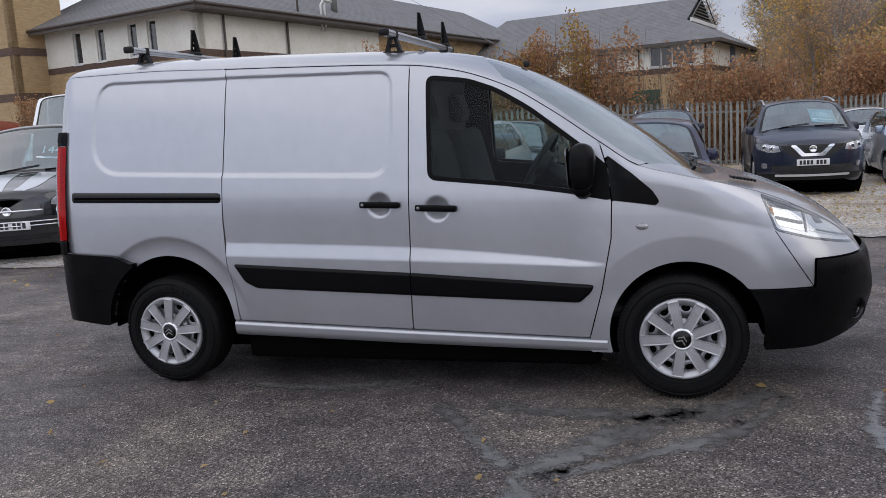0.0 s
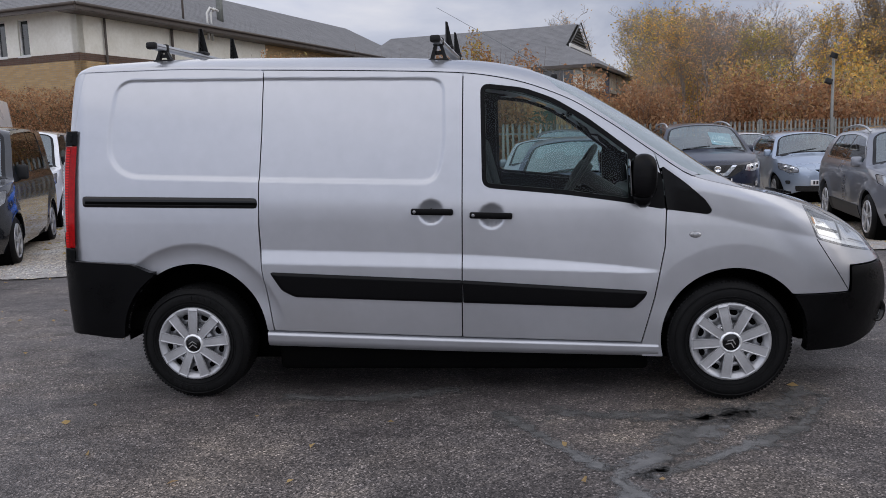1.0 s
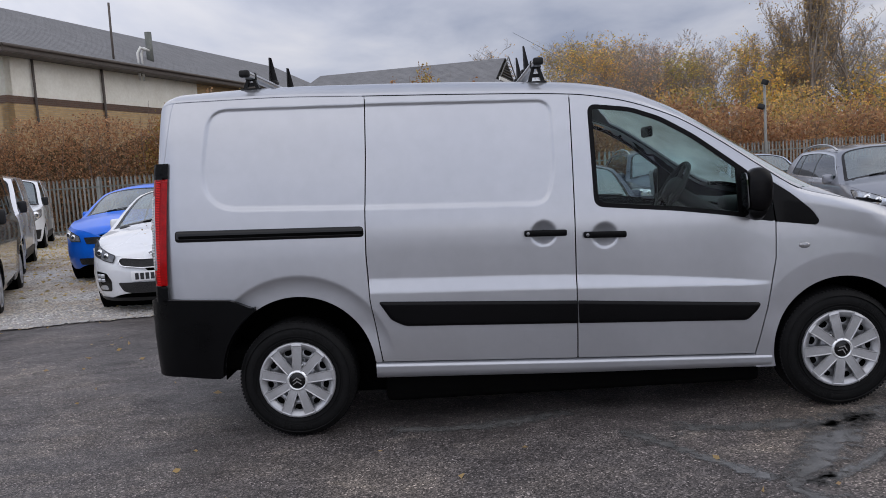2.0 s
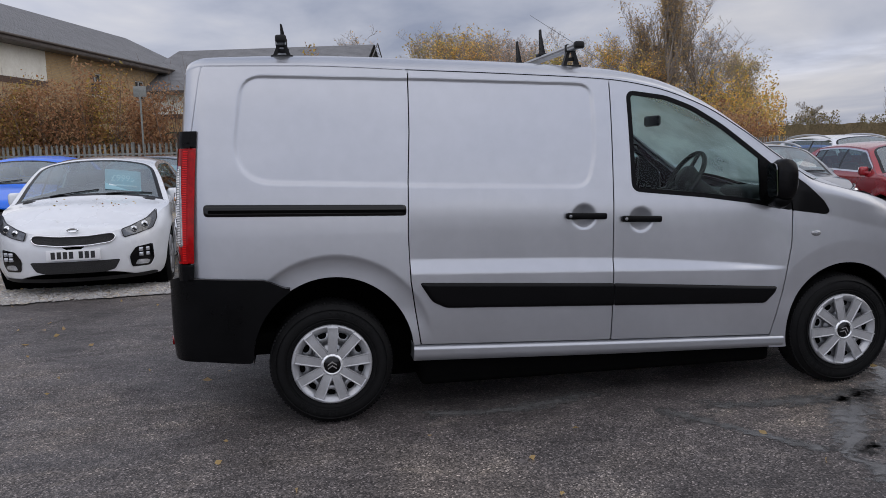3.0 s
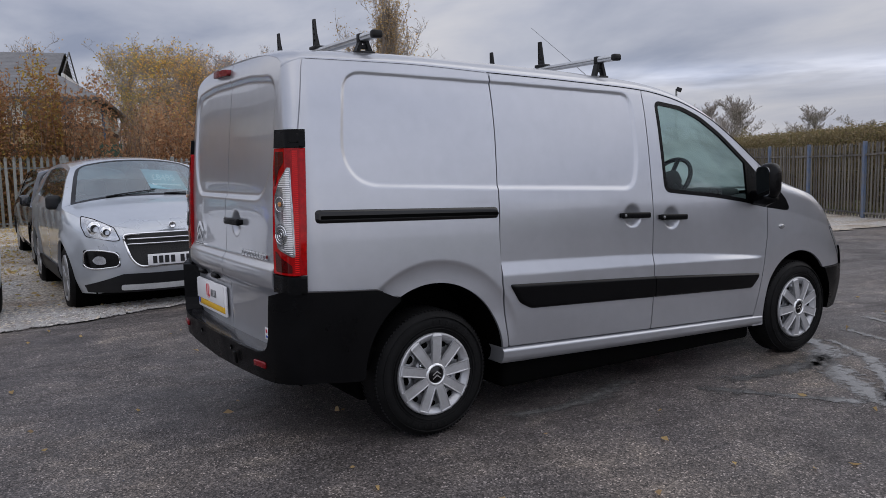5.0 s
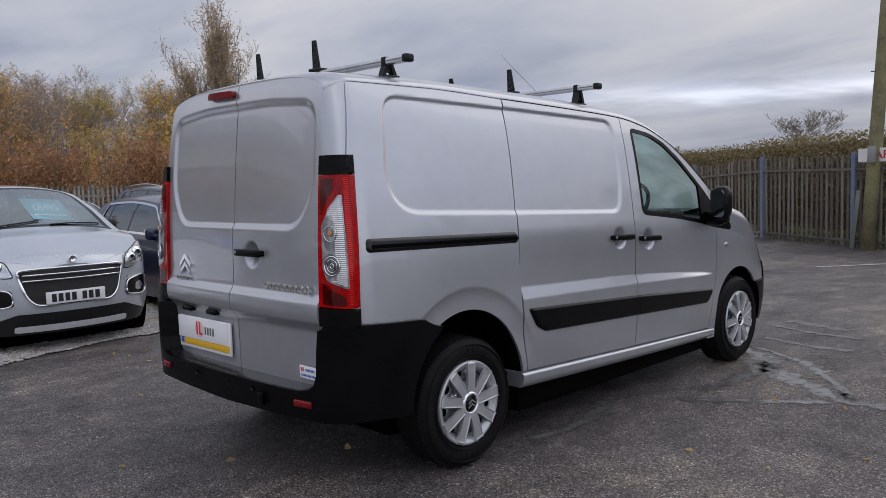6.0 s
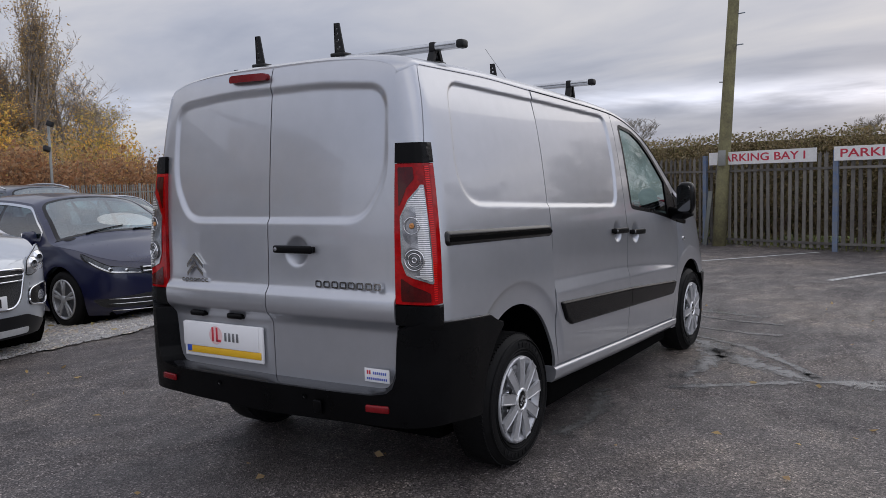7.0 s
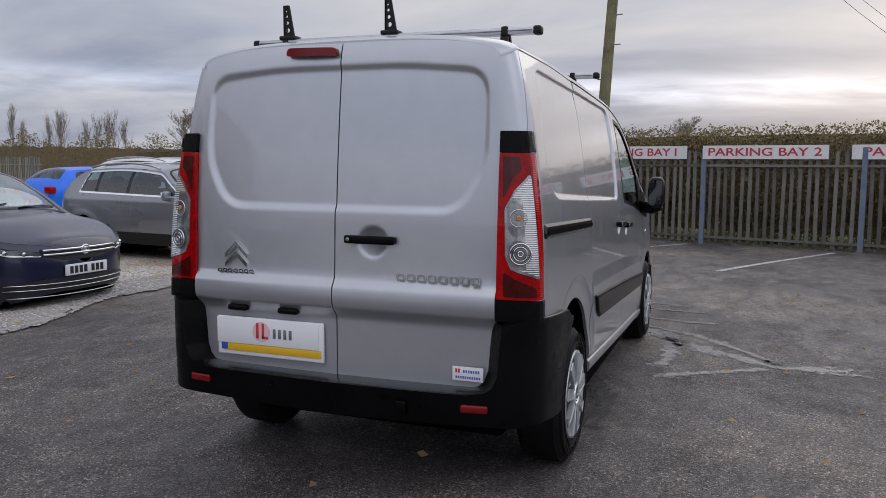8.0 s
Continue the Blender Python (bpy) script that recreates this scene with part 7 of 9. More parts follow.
build_car("high_roof_van", (-11.4, 12.2), -66, "white", dict(BIG_VAN, H=2.85, cowl_h=1.5, hood=1.2), "white high-roofed panel van behind the small vans", "van", g2, res=0.1)
build_car("red_van", (-13.6, 10.3), -64, "red", dict(BIG_VAN, H=2.3), "red panel van at the end of the row", "van", g2, res=0.1)
build_car("white_off_roader", (11.6, 9.6), -95, "white", SUV, "white off-roader with silver roof rails on gravel", group=g2, res=0.07)
build_car("blue_saloon", (16.4, 16.0), -12, "blue", dict(PLAIN, tail_lamps=True), "bright blue saloon seen from its tail", group=g2, res=0.07)
for o in (WHEEL, *WHEEL.children_recursive):
    bpy.data.objects.remove(o)

# ---- fences, hedges, buildings, trees ----
M_GALV = material("weathered_galvanised_steel", (0.26, 0.265, 0.25), 0.6, 0.3, second=(0.14, 0.148, 0.135), scale=3.0, per_piece=0.3, bump=0.2, bump_scale=90.0)
M_GALV_DARK = material("dull_dark_galvanised_steel", (0.19, 0.178, 0.158), 0.65, 0.2, second=(0.085, 0.078, 0.070), scale=3.0, per_piece=0.35, bump=0.2, bump_scale=90.0)
M_POST = material("grey_blue_steel_post", (0.20, 0.23, 0.27), 0.5, 0.4, vary=0.25, scale=4.0)
M_BLUE_POST = material("flaking_blue_steel_post", (0.085, 0.145, 0.27), 0.55, 0.1, second=(0.19, 0.20, 0.21), scale=5.0, bump=0.3, bump_scale=60.0)
M_WOODPOLE = material("mossy_wooden_pole", (0.25, 0.235, 0.115), 0.85, second=(0.115, 0.10, 0.06), scale=3.5, bump=0.6, bump_scale=40.0)
M_SIGN = material("white_sign_board", (0.72, 0.715, 0.70), 0.55, vary=0.1, scale=4.0)
M_SIGN_RED = material("red_sign_lettering", (0.50, 0.03, 0.06), 0.55)


def leaf_material(name, stops, rough=0.7, by_tree=False):
    m = bpy.data.materials.new(name)
    m.use_nodes = True
    nt = m.node_tree
    b = nt.nodes["Principled BSDF"]
    b.inputs["Roughness"].default_value = rough
    b.inputs["Specular IOR Level"].default_value = 0.25
    gi = nt.nodes.new("ShaderNodeNewGeometry")
    rp = nt.nodes.new("ShaderNodeValToRGB")
    els = rp.color_ramp.elements
    while len(els) < len(stops):
        els.new(0.5)
    for k, (el, c) in enumerate(zip(els, stops)):
        el.position, el.color = k / (len(stops) - 1), (*c, 1)
    nt.links.new(gi.outputs["Random Per Island"], rp.inputs[0])
    leaf = rp.outputs[0]
    if by_tree:
        # every tree turns in its own way: some olive, some gold, some nearly grey
        oi = nt.nodes.new("ShaderNodeObjectInfo")
        tint = nt.nodes.new("ShaderNodeValToRGB")
        te = tint.color_ramp.elements
        while len(te) < 6:
            te.new(0.5)
        for k, (el, c) in enumerate(zip(te, ((0.85, 0.86, 0.78), (1.45, 1.25, 0.95), (1.15, 1.20, 0.85), (1.10, 0.96, 1.00), (1.55, 1.36, 0.84), (1.30, 1.05, 0.95)))):
            el.position, el.color = k / 5, (*c, 1)
        nt.links.new(oi.outputs["Random"], tint.inputs[0])
        mul = nt.nodes.new("ShaderNodeMix")
        mul.data_type, mul.blend_type = "RGBA", "MULTIPLY"
        mul.inputs["Factor"].default_value = 1.0
        nt.links.new(leaf, mul.inputs[6])
        nt.links.new(tint.outputs[0], mul.inputs[7])
        leaf = mul.outputs[2]
    nt.links.new(leaf, b.inputs["Base Color"])
    tr = nt.nodes.new("ShaderNodeBsdfTranslucent")
    nt.links.new(leaf, tr.inputs["Color"])
    mx = nt.nodes.new("ShaderNodeMixShader")
    mx.inputs[0].default_value = 0.5
    nt.links.new(b.outputs[0], mx.inputs[1])
    nt.links.new(tr.outputs[0], mx.inputs[2])
    nt.links.new(mx.outputs[0], nt.nodes["Material Output"].inputs["Surface"])
    return m


M_BEECH = leaf_material("russet_beech_leaves", [(0.255, 0.132, 0.075), (0.500, 0.262, 0.135), (0.360, 0.200, 0.110), (0.660, 0.410, 0.220), (0.210, 0.128, 0.080), (0.470, 0.325, 0.200)])
M_OCHRE = leaf_material("ochre_autumn_leaves", [(0.42, 0.28, 0.15), (0.68, 0.47, 0.18), (0.46, 0.38, 0.16), (0.34, 0.34, 0.14), (0.78, 0.58, 0.22), (0.40, 0.29, 0.19), (0.44, 0.42, 0.17)], by_tree=True)
M_TAN = leaf_material("tan_brown_leaves", [(0.46, 0.34, 0.25), (0.60, 0.44, 0.29), (0.42, 0.33, 0.24), (0.66, 0.48, 0.29), (0.46, 0.42, 0.25)], by_tree=True)
M_MIXED = leaf_material("yellow_green_hedge_leaves", [(0.190, 0.130, 0.060), (0.430, 0.220, 0.090), (0.260, 0.220, 0.070), (0.660, 0.460, 0.120), (0.280, 0.140, 0.068), (0.420, 0.235, 0.100), (0.310, 0.270, 0.090)])
M_FIELD_HEDGE = leaf_material("olive_brown_hedge_leaves", [(0.11, 0.11, 0.05), (0.32, 0.24, 0.125), (0.18, 0.175, 0.07), (0.40, 0.31, 0.18), (0.14, 0.105, 0.06), (0.46, 0.40, 0.27)])
M_BARK = material("grey_brown_bark", (0.37, 0.325, 0.28), 0.9, second=(0.22, 0.185, 0.155), scale=6.0, bump=0.5, bump_scale=40.0)
# M_HEART: mottled dark brown with the inner shade of the hedges in its colour
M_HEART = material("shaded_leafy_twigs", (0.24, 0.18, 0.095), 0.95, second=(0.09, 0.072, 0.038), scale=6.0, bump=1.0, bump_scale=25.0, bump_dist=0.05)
M_TWIG = material("brown_twigs", (0.156, 0.111, 0.085), 0.9, vary=0.3, scale=5.0)


def leaf_mesh(name, centres, size, mat, seed, flat=0.0):
    """Many small folded leaves, one island each."""
    rg = np.random.default_rng(seed)
    n = len(centres)
    a = rg.normal(size=(n, 3))
    a[:, 2] *= 1 - flat
    a /= np.linalg.norm(a, axis=1)[:, None]
    b = np.cross(a, rg.normal(size=(n, 3)))
    b /= np.linalg.norm(b, axis=1)[:, None] + 1e-9
    s = size * rg.uniform(0.6, 1.4, n)[:, None]
    c = np.asarray(centres)
    fold = np.cross(a, b) * s * 0.25
    v = np.stack([c - a * s, c + b * s * 0.55 + fold, c + a * s, c - b * s * 0.55 + fold], 1).reshape(-1, 3)
    me = bpy.data.meshes.new(name)
    me.vertices.add(4 * n)
    me.vertices.foreach_set("co", v.ravel())
    me.loops.add(4 * n)
    me.loops.foreach_set("vertex_index", np.arange(4 * n, dtype=np.int32))
    me.polygons.add(n)
    me.polygons.foreach_set("loop_start", np.arange(0, 4 * n, 4, dtype=np.int32))
    me.update(calc_edges=True)
    me.materials.append(mat)
    return me


def along(poly):
    pts = [Vector(p) for p in poly]
    lens = [0.0]
    for p, q in zip(pts, pts[1:]):
        lens.append(lens[-1] + (q - p).length)

    def f(s):
        for i in range(len(pts) - 1):
            if s <= lens[i + 1] or i == len(pts) - 2:
                t = (s - lens[i]) / (lens[i + 1] - lens[i])
                d = (pts[i + 1] - pts[i]).normalized()
                p = pts[i] + (pts[i + 1] - pts[i]) * t
                return p.x, p.y, math.atan2(d.y, d.x)
    return f, lens[-1]


def pale_outline(h):
    return [(-0.034, 0.05), (0.034, 0.05), (0.034, h - 0.12), (0.040, h - 0.02), (0.024, h - 0.07), (0.0, h), (-0.024, h - 0.07), (-0.040, h - 0.02), (-0.034, h - 0.12)]


def pale_mesh(h):
    o = pale_outline(h)
    dy = [0.010 if abs(a) > 0.03 else 0.0 for a, _ in o]
    n = len(o)
    V = [(a, d - 0.012, b) for (a, b), d in zip(o, dy)] + [(a, d - 0.004, b) for (a, b), d in zip(o, dy)]
    F = [list(range(n)), [2 * n - 1 - i for i in range(n)]] + [[i, (i + 1) % n, n + (i + 1) % n, n + i] for i in range(n)]
    return V, F


def palisade(name, poly, h, mat, label, pitch=0.155, dip=0.0, post_mat=M_POST):
    f, total = along(poly)
    fence = empty(name, pose(poly[0][0], poly[0][1], 0), label=label, category="fence")
    inv = pose(-poly[0][0], -poly[0][1], 0)
    me = mesh_of("pale", *pale_mesh(h), mat, False)
    n = int(total / pitch)
    rg = random.Random(len(poly))
    for i in range(n):
        x, y, a = f(i * pitch)
        ob = new("pale", me)
        ob.parent = fence
        ob.matrix_basis = inv @ pose(x, y, float(ground_z(x, y)) - dip + rg.uniform(-0.012, 0.012), rg.uniform(-0.6, 0.6), rg.uniform(-0.7, 0.7), math.degrees(a))
    post = mesh_of("post", *block(-0.045, 0.045, 0.0, 0.07, 0, h + 0.02, 0.006), post_mat, False)
    s, k = 0.0, 2.75
    while s < total - 0.3:
        x, y, a = f(s)
        x2, y2, _ = f(min(s + k, total))
        ob = new("post", post)
        ob.parent = fence
        ob.matrix_basis = inv @ pose(x, y, float(ground_z(x, y)) - dip, 0, 0, math.degrees(a))
        d = math.dist((x, y), (x2, y2))
        for z in (0.14, h - 0.30):
            part("rail", moved(block(0, d, 0.0, 0.045, z - 0.022, z + 0.022, 0.0), inv @ pose(x, y, float(ground_z(x, y)) - dip, 0, math.degrees(math.atan2(float(ground_z(x, y) - ground_z(x2, y2)), d)), math.degrees(math.atan2(y2 - y, x2 - x)))), mat, fence, smooth=False)
        s += k
    return fence


BACK_FENCE = [(-15.5, 21.8), (-11.0, 20.9), (-1.7, 18.85), (3.5, 19.3), (8.2, 20.6), (14.5, 23.6), (22.0, 27.0)]
RIGHT_FENCE = [(9.3, -10.5), (11.87, -2.19), (12.48, 0.26), (13.5, 2.67), (18.5, 11.0), (22.6, 16.6), (27.2, 22.6)]
palisade("palisade_fence", BACK_FENCE, 1.80, M_GALV, "pale weathered steel palisade fence in front of a beech hedge", post_mat=M_GALV)
palisade("palisade_gates", RIGHT_FENCE, 1.80, M_GALV_DARK, "dark weathered steel palisade fence in front of a hedge", 0.145, post_mat=M_BLUE_POST)


def hedge(name, poly, back, thick, z0, z1, count, size, mat, label, seed, ragged=0.25, dense_low=0.0, stems=0, clump=0.0):
    """A hedge behind a line: leaves through its depth, and its stems."""
    f, total = along(poly)
    rg = np.random.default_rng(seed)
    s = rg.uniform(0, total, count)
    if clump:
        heads = rg.uniform(0, total, max(4, int(total / 0.75)))
        s = np.clip(heads[rg.integers(0, len(heads), count)] + rg.normal(0, clump, count), 0, total - 0.01)
    P = np.array([f(v) for v in s])
    off = back + thick * rg.beta(0.8, 1.2, count)
    nx, ny = -np.sin(P[:, 2]), np.cos(P[:, 2])
    wave = 1 + ragged * (0.5 * np.sin(s * 0.9 + seed) + 0.3 * np.sin(s * 2.3 + 1) + 0.35 * np.sin(s * 5.1 + 2))
    u = rg.uniform(0, 1, count) ** (1 / (1 + dense_low))
    tops = z0 + (z1 - z0) * wave
    z = z0 + (tops - z0) * (1 - u if dense_low else u) + rg.normal(0, 0.04, count)
    x, y = P[:, 0] + nx * off, P[:, 1] + ny * off
    C = np.stack([x, y, z + ground_z(x, y)], 1)
    h = empty(name, label=label, category="hedge", kind="stuff")
    ob = new("foliage", leaf_mesh("foliage", C, size, mat, seed))
    ob.parent = h
    tagged(ob, kind="stuff")
    V, F = [], []
    rr = random.Random(seed)
    for k in range(stems):
        sx = rr.uniform(0, total)
        px, py, a = f(sx)
        o = back + thick * rr.random()
        px, py = px - math.sin(a) * o, py + math.cos(a) * o
        top = (z1 - z0) * (1 + ragged * rr.uniform(-0.6, 1.0)) + z0
        pts, q = [], Vector((px, py, float(ground_z(px, py)) - 0.02))
        lean = Vector((rr.uniform(-0.2, 0.2), rr.uniform(-0.2, 0.2), 1))
        for j in range(5):
            pts.append(tuple(q))
            q = q + lean * (top / 4.2) + Vector((rr.uniform(-0.09, 0.09), rr.uniform(-0.09, 0.09), 0))
        r = rr.uniform(0.006, 0.016)
        v, fc = tube(pts, [r, r * 0.9, r * 0.7, r * 0.5, r * 0.2], 4, False)
        n = len(V)
        V += v
        F += [[i + n for i in k2] for k2 in fc]
        for j in range(4):
            b0 = Vector(pts[rr.randint(1, 3)])
            b1 = b0 + Vector((rr.uniform(-0.5, 0.5), rr.uniform(-0.4, 0.4), rr.uniform(0.15, 0.7)))
            v, fc = tube([tuple(b0), tuple((b0 + b1) / 2 + Vector((0, 0, 0.05))), tuple(b1)], [r * 0.5, r * 0.35, r * 0.12], 3, False)
            n = len(V)
            V += v
            F += [[i + n for i in k2] for k2 in fc]
    if V:
        t = part("stems", (V, F), M_TWIG, h)
        tagged(t, kind="stuff")
    return h


hedge("beech_hedge", [(-24, 23.9), (-15.5, 21.8), (-11.0, 20.9), (-6.5, 19.9)], 0.5, 1.6, 0.1, 3.6, 54000, 0.048, M_BEECH, "russet beech hedge with dead leaves behind the fence", 3, 0.12, stems=140)
hedge("tall_hedge", [(-10.5, 20.8), (-1.7, 18.85), (0.8, 19.05)], 0.5, 1.8, 0.1, 3.7, 27000, 0.048, M_MIXED, "tall thinning hedge with yellow and brown leaves", 4, 0.24, 0.55, stems=110, clump=0.30)
hedge("tall_hedge_browns", [(-6.5, 19.9), (-1.7, 18.85), (4.2, 19.4)], 0.5, 1.6, 0.1, 3.5, 32000, 0.050, M_BEECH, "brown leaves through the tall hedge", 14, 0.22, 0.4, stems=60, clump=0.36)
hedge("russet_hedge", [(0.5, 19.0), (3.5, 19.3), (8.2, 20.6), (9.5, 21.2)], 0.6, 1.8, 0.1, 2.9, 25000, 0.054, M_BEECH, "russet beech hedge with ragged top behind the fence", 5, 0.30, 0.3, stems=130, clump=0.35)
hedge("brown_hedge", [(8.6, 20.8), (14.5, 23.6), (19.5, 25.9)], 0.6, 2.2, 0.1, 2.6, 17000, 0.075, M_BEECH, "dense brown hedge under the wood behind the fence", 6, 0.28, stems=60, clump=0.7)
hedge("field_hedge", RIGHT_FENCE + [(30, 27)], -1.40, 0.70, 0.85, 2.26, 105000, 0.032, M_FIELD_HEDGE, "clipped olive-brown hedge behind the dark fence", 7, 0.02)
hedge("hedge_bottom", RIGHT_FENCE + [(30, 27)], -1.40, 0.75, 0.05, 1.0, 62000, 0.030, M_FIELD_HEDGE, "thin leafy bottom of the clipped hedge", 17, 0.1, stems=330, clump=0.5)


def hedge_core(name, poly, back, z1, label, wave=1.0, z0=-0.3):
    """A sheet coloured dark to stand for the shade in a hedge's woody heart."""
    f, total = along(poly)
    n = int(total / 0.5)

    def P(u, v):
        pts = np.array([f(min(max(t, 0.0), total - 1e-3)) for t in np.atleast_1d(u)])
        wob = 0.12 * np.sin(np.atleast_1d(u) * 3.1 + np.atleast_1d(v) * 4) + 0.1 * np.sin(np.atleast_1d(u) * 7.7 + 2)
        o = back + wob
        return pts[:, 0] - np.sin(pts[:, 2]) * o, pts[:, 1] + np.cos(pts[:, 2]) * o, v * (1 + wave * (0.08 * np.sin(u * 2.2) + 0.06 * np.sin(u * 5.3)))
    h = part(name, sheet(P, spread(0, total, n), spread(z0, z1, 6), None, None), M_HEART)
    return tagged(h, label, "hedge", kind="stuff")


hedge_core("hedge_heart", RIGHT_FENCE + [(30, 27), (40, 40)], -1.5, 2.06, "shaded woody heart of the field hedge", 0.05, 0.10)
# rough grass beyond the hedge
M_GRASS = material("rough_meadow_grass", (0.105, 0.145, 0.035), 0.9, second=(0.06, 0.08, 0.022), scale=1.6, bump=0.8, bump_scale=30.0, bump_dist=0.04)
fx_, fy_ = [p[0] for p in RIGHT_FENCE], [p[1] for p in RIGHT_FENCE]
meadow = part("meadow", sheet(lambda u, v: (u, v, ground_z(u, v) + 0.03 + 0.05 * np.clip(u / 40, 0, 1)), np.concatenate([spread(9, 30, 64), [36, 50, 90, 200, 600]]), np.concatenate([[-300, -100, -40], spread(-20, 26, 70), [30, 45]]),
                          lambda u, v: least(u - np.interp(v, fy_, fx_) - 1.15, 40 - v)), M_GRASS)
tagged(meadow, "rough green meadow beyond the hedge", "grass", kind="structure")


def grass_tufts():
    rg = np.random.default_rng(44)
    n = 9000
    y = rg.uniform(-9, 16, n)
    x = np.interp(y, fy_, fx_) + rg.choice([0.12, 1.2], n, p=[0.3, 0.7]) + np.abs(rg.normal(0, 0.5, n))
    V, F = [], []
    for px, py in zip(x, y):
        a, h, w = rg.uniform(0, 6.28), rg.uniform(0.06, 0.24), 0.006
        lx, ly = rg.normal(0, 0.05, 2)
        z = float(ground_z(px, py))
        k = len(V)
        c, s = math.cos(a) * w, math.sin(a) * w
        V += [(px - c, py - s, z), (px + c, py + s, z), (px + lx * 0.5 + c * 0.7, py + ly * 0.5 + s * 0.7, z + h * 0.6), (px + lx * 0.5 - c * 0.7, py + ly * 0.5 - s * 0.7, z + h * 0.6), (px + lx, py + ly, z + h)]
        F += [[k, k + 1, k + 2, k + 3], [k + 3, k + 2, k + 4]]
    return V, F


tufts = part("grass_tufts", grass_tufts(), leaf_material("grass_blades", [(0.12, 0.17, 0.04), (0.22, 0.27, 0.06), (0.28, 0.24, 0.11), (0.16, 0.21, 0.05)]), smooth=False)
tagged(tufts, "tufts of green and straw-coloured grass along the fence", "grass", kind="stuff")
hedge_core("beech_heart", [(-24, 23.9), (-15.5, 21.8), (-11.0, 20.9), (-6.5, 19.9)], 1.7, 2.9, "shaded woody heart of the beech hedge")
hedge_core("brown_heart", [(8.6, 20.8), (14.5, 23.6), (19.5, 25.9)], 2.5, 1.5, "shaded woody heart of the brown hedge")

# green sheeting behind the thinning hedge
M_GREEN = material("green_sheet_fence", (0.055, 0.105, 0.075), 0.7, vary=0.25, scale=2.0, bump=0.2, bump_scale=30.0)
screen_f = empty("green_sheet_fence", pose(-6.3, 22.4, 0), label="dark green sheet fence behind the thinning hedge", category="fence")
for k in range(9):
    part("sheet_panel", moved(block(0.01, 0.99, -0.02, 0.02, 0, 2.25, 0.004), pose(k * 1.0, -0.2 * k + 0.02 * k * k, -0.1, 0, 0, -10 + 2.4 * k)), M_GREEN, screen_f, smooth=False)

# signs on the right-hand fence
for (x0, y0), (x1, y1), text in (((13.42, 2.50), (12.52, 0.38), "PARKING BAY 1"), ((12.42, 0.08), (11.92, -2.05), "PARKING BAY 2"), ((11.80, -2.40), (11.25, -4.45), "PARKING BAY")):
    a = math.atan2(y1 - y0, x1 - x0)
    ln = math.dist((x0, y0), (x1, y1))
    m = pose((x0 + x1) / 2 - 0.06, (y0 + y1) / 2 + 0.0, 1.69 + 0.0, 0, 0, math.degrees(a))
    sg = empty("bay_sign", m, label="white board with red capitals fixed along the fence", category="sign", group="bay signs on the fence")
    part("board", block(-ln / 2, ln / 2, -0.012, 0.012, -0.125, 0.125, 0.002), M_SIGN, sg, smooth=False)
    made = [words(wd, 0.205, M_SIGN_RED, pose(0, -0.014, 0.0, 90, 0, 0), "sign_word", sg, 0.001, bold=0.003) for wd in text.split()]
    wide = [1.36 * (max(v.co.x for v in o.data.vertices) - min(v.co.x for v in o.data.vertices)) for o in made]
    at = -(sum(wide) + 0.10 * (len(wide) - 1)) / 2
    for o, wd in zip(made, wide):
        o.matrix_basis = pose(at + wd / 2, -0.014, 0.0, 90, 0, 0) @ Matrix.Diagonal((1.36, 1, 1, 1))
        at += wd + 0.10

# telegraph pole
pole = empty("telegraph_pole", pose(13.2, 2.27, 0), label="mossy wooden telegraph pole in front of the fence", category="pole")
part("shaft", tube([(0, 0, -0.1), (0.03, -0.06, 1.2), (0.10, -0.26, 4.9), (0.18, -0.50, 9.0)], [0.135, 0.125, 0.105, 0.085], 14), M_WOODPOLE, pole)
for z in (3.2, 3.9, 4.5, 5.1):
    part("climbing_step", tube([(0.06 + 0.02 * (z - 3), -0.18 - 0.05 * (z - 3), z), (0.06, -0.40 - 0.05 * (z - 3), z + 0.01)] if int(z * 10) % 2 else [(0.06 + 0.02 * (z - 3), -0.18 - 0.05 * (z - 3), z), (0.06, 0.02 - 0.05 * (z - 3), z + 0.01)], 0.012, 6), M_POST, pole)
part("pole_plate", block(-0.16, -0.13, -0.16, -0.02, 1.55, 1.85, 0.004), M_GALV, pole)
far_pole = empty("telegraph_pole", pose(75, -22, 0), label="distant wooden telegraph pole carrying the cables", category="pole")
part("shaft", tube([(0, 0, -0.1), (0, 0, 9.2)], [0.13, 0.09], 10), M_WOODPOLE, far_pole)
for sag, dz in ((2.0, 0.0), (2.35, -0.25)):
    pts = [(13.38 + 61.62 * k / 24, 1.77 - 23.77 * k / 24, 8.9 + dz - 4 * sag * (k / 24) * (1 - k / 24)) for k in range(25)]
    cable = part("overhead_cable", tube(pts, 0.008, 5), M_DARK)
    tagged(cable, "thin black overhead cable between two poles", "cable", "overhead cables")
leaner = part("fence_prop", moved(block(-0.02, 0.02, -0.04, 0.04, 0, 1.1, 0.004), pose(13.2, 2.55, -0.05, 6, 0, 0)), M_GALV)
tagged(leaner, "grey steel prop leaning at the gate post", "post")


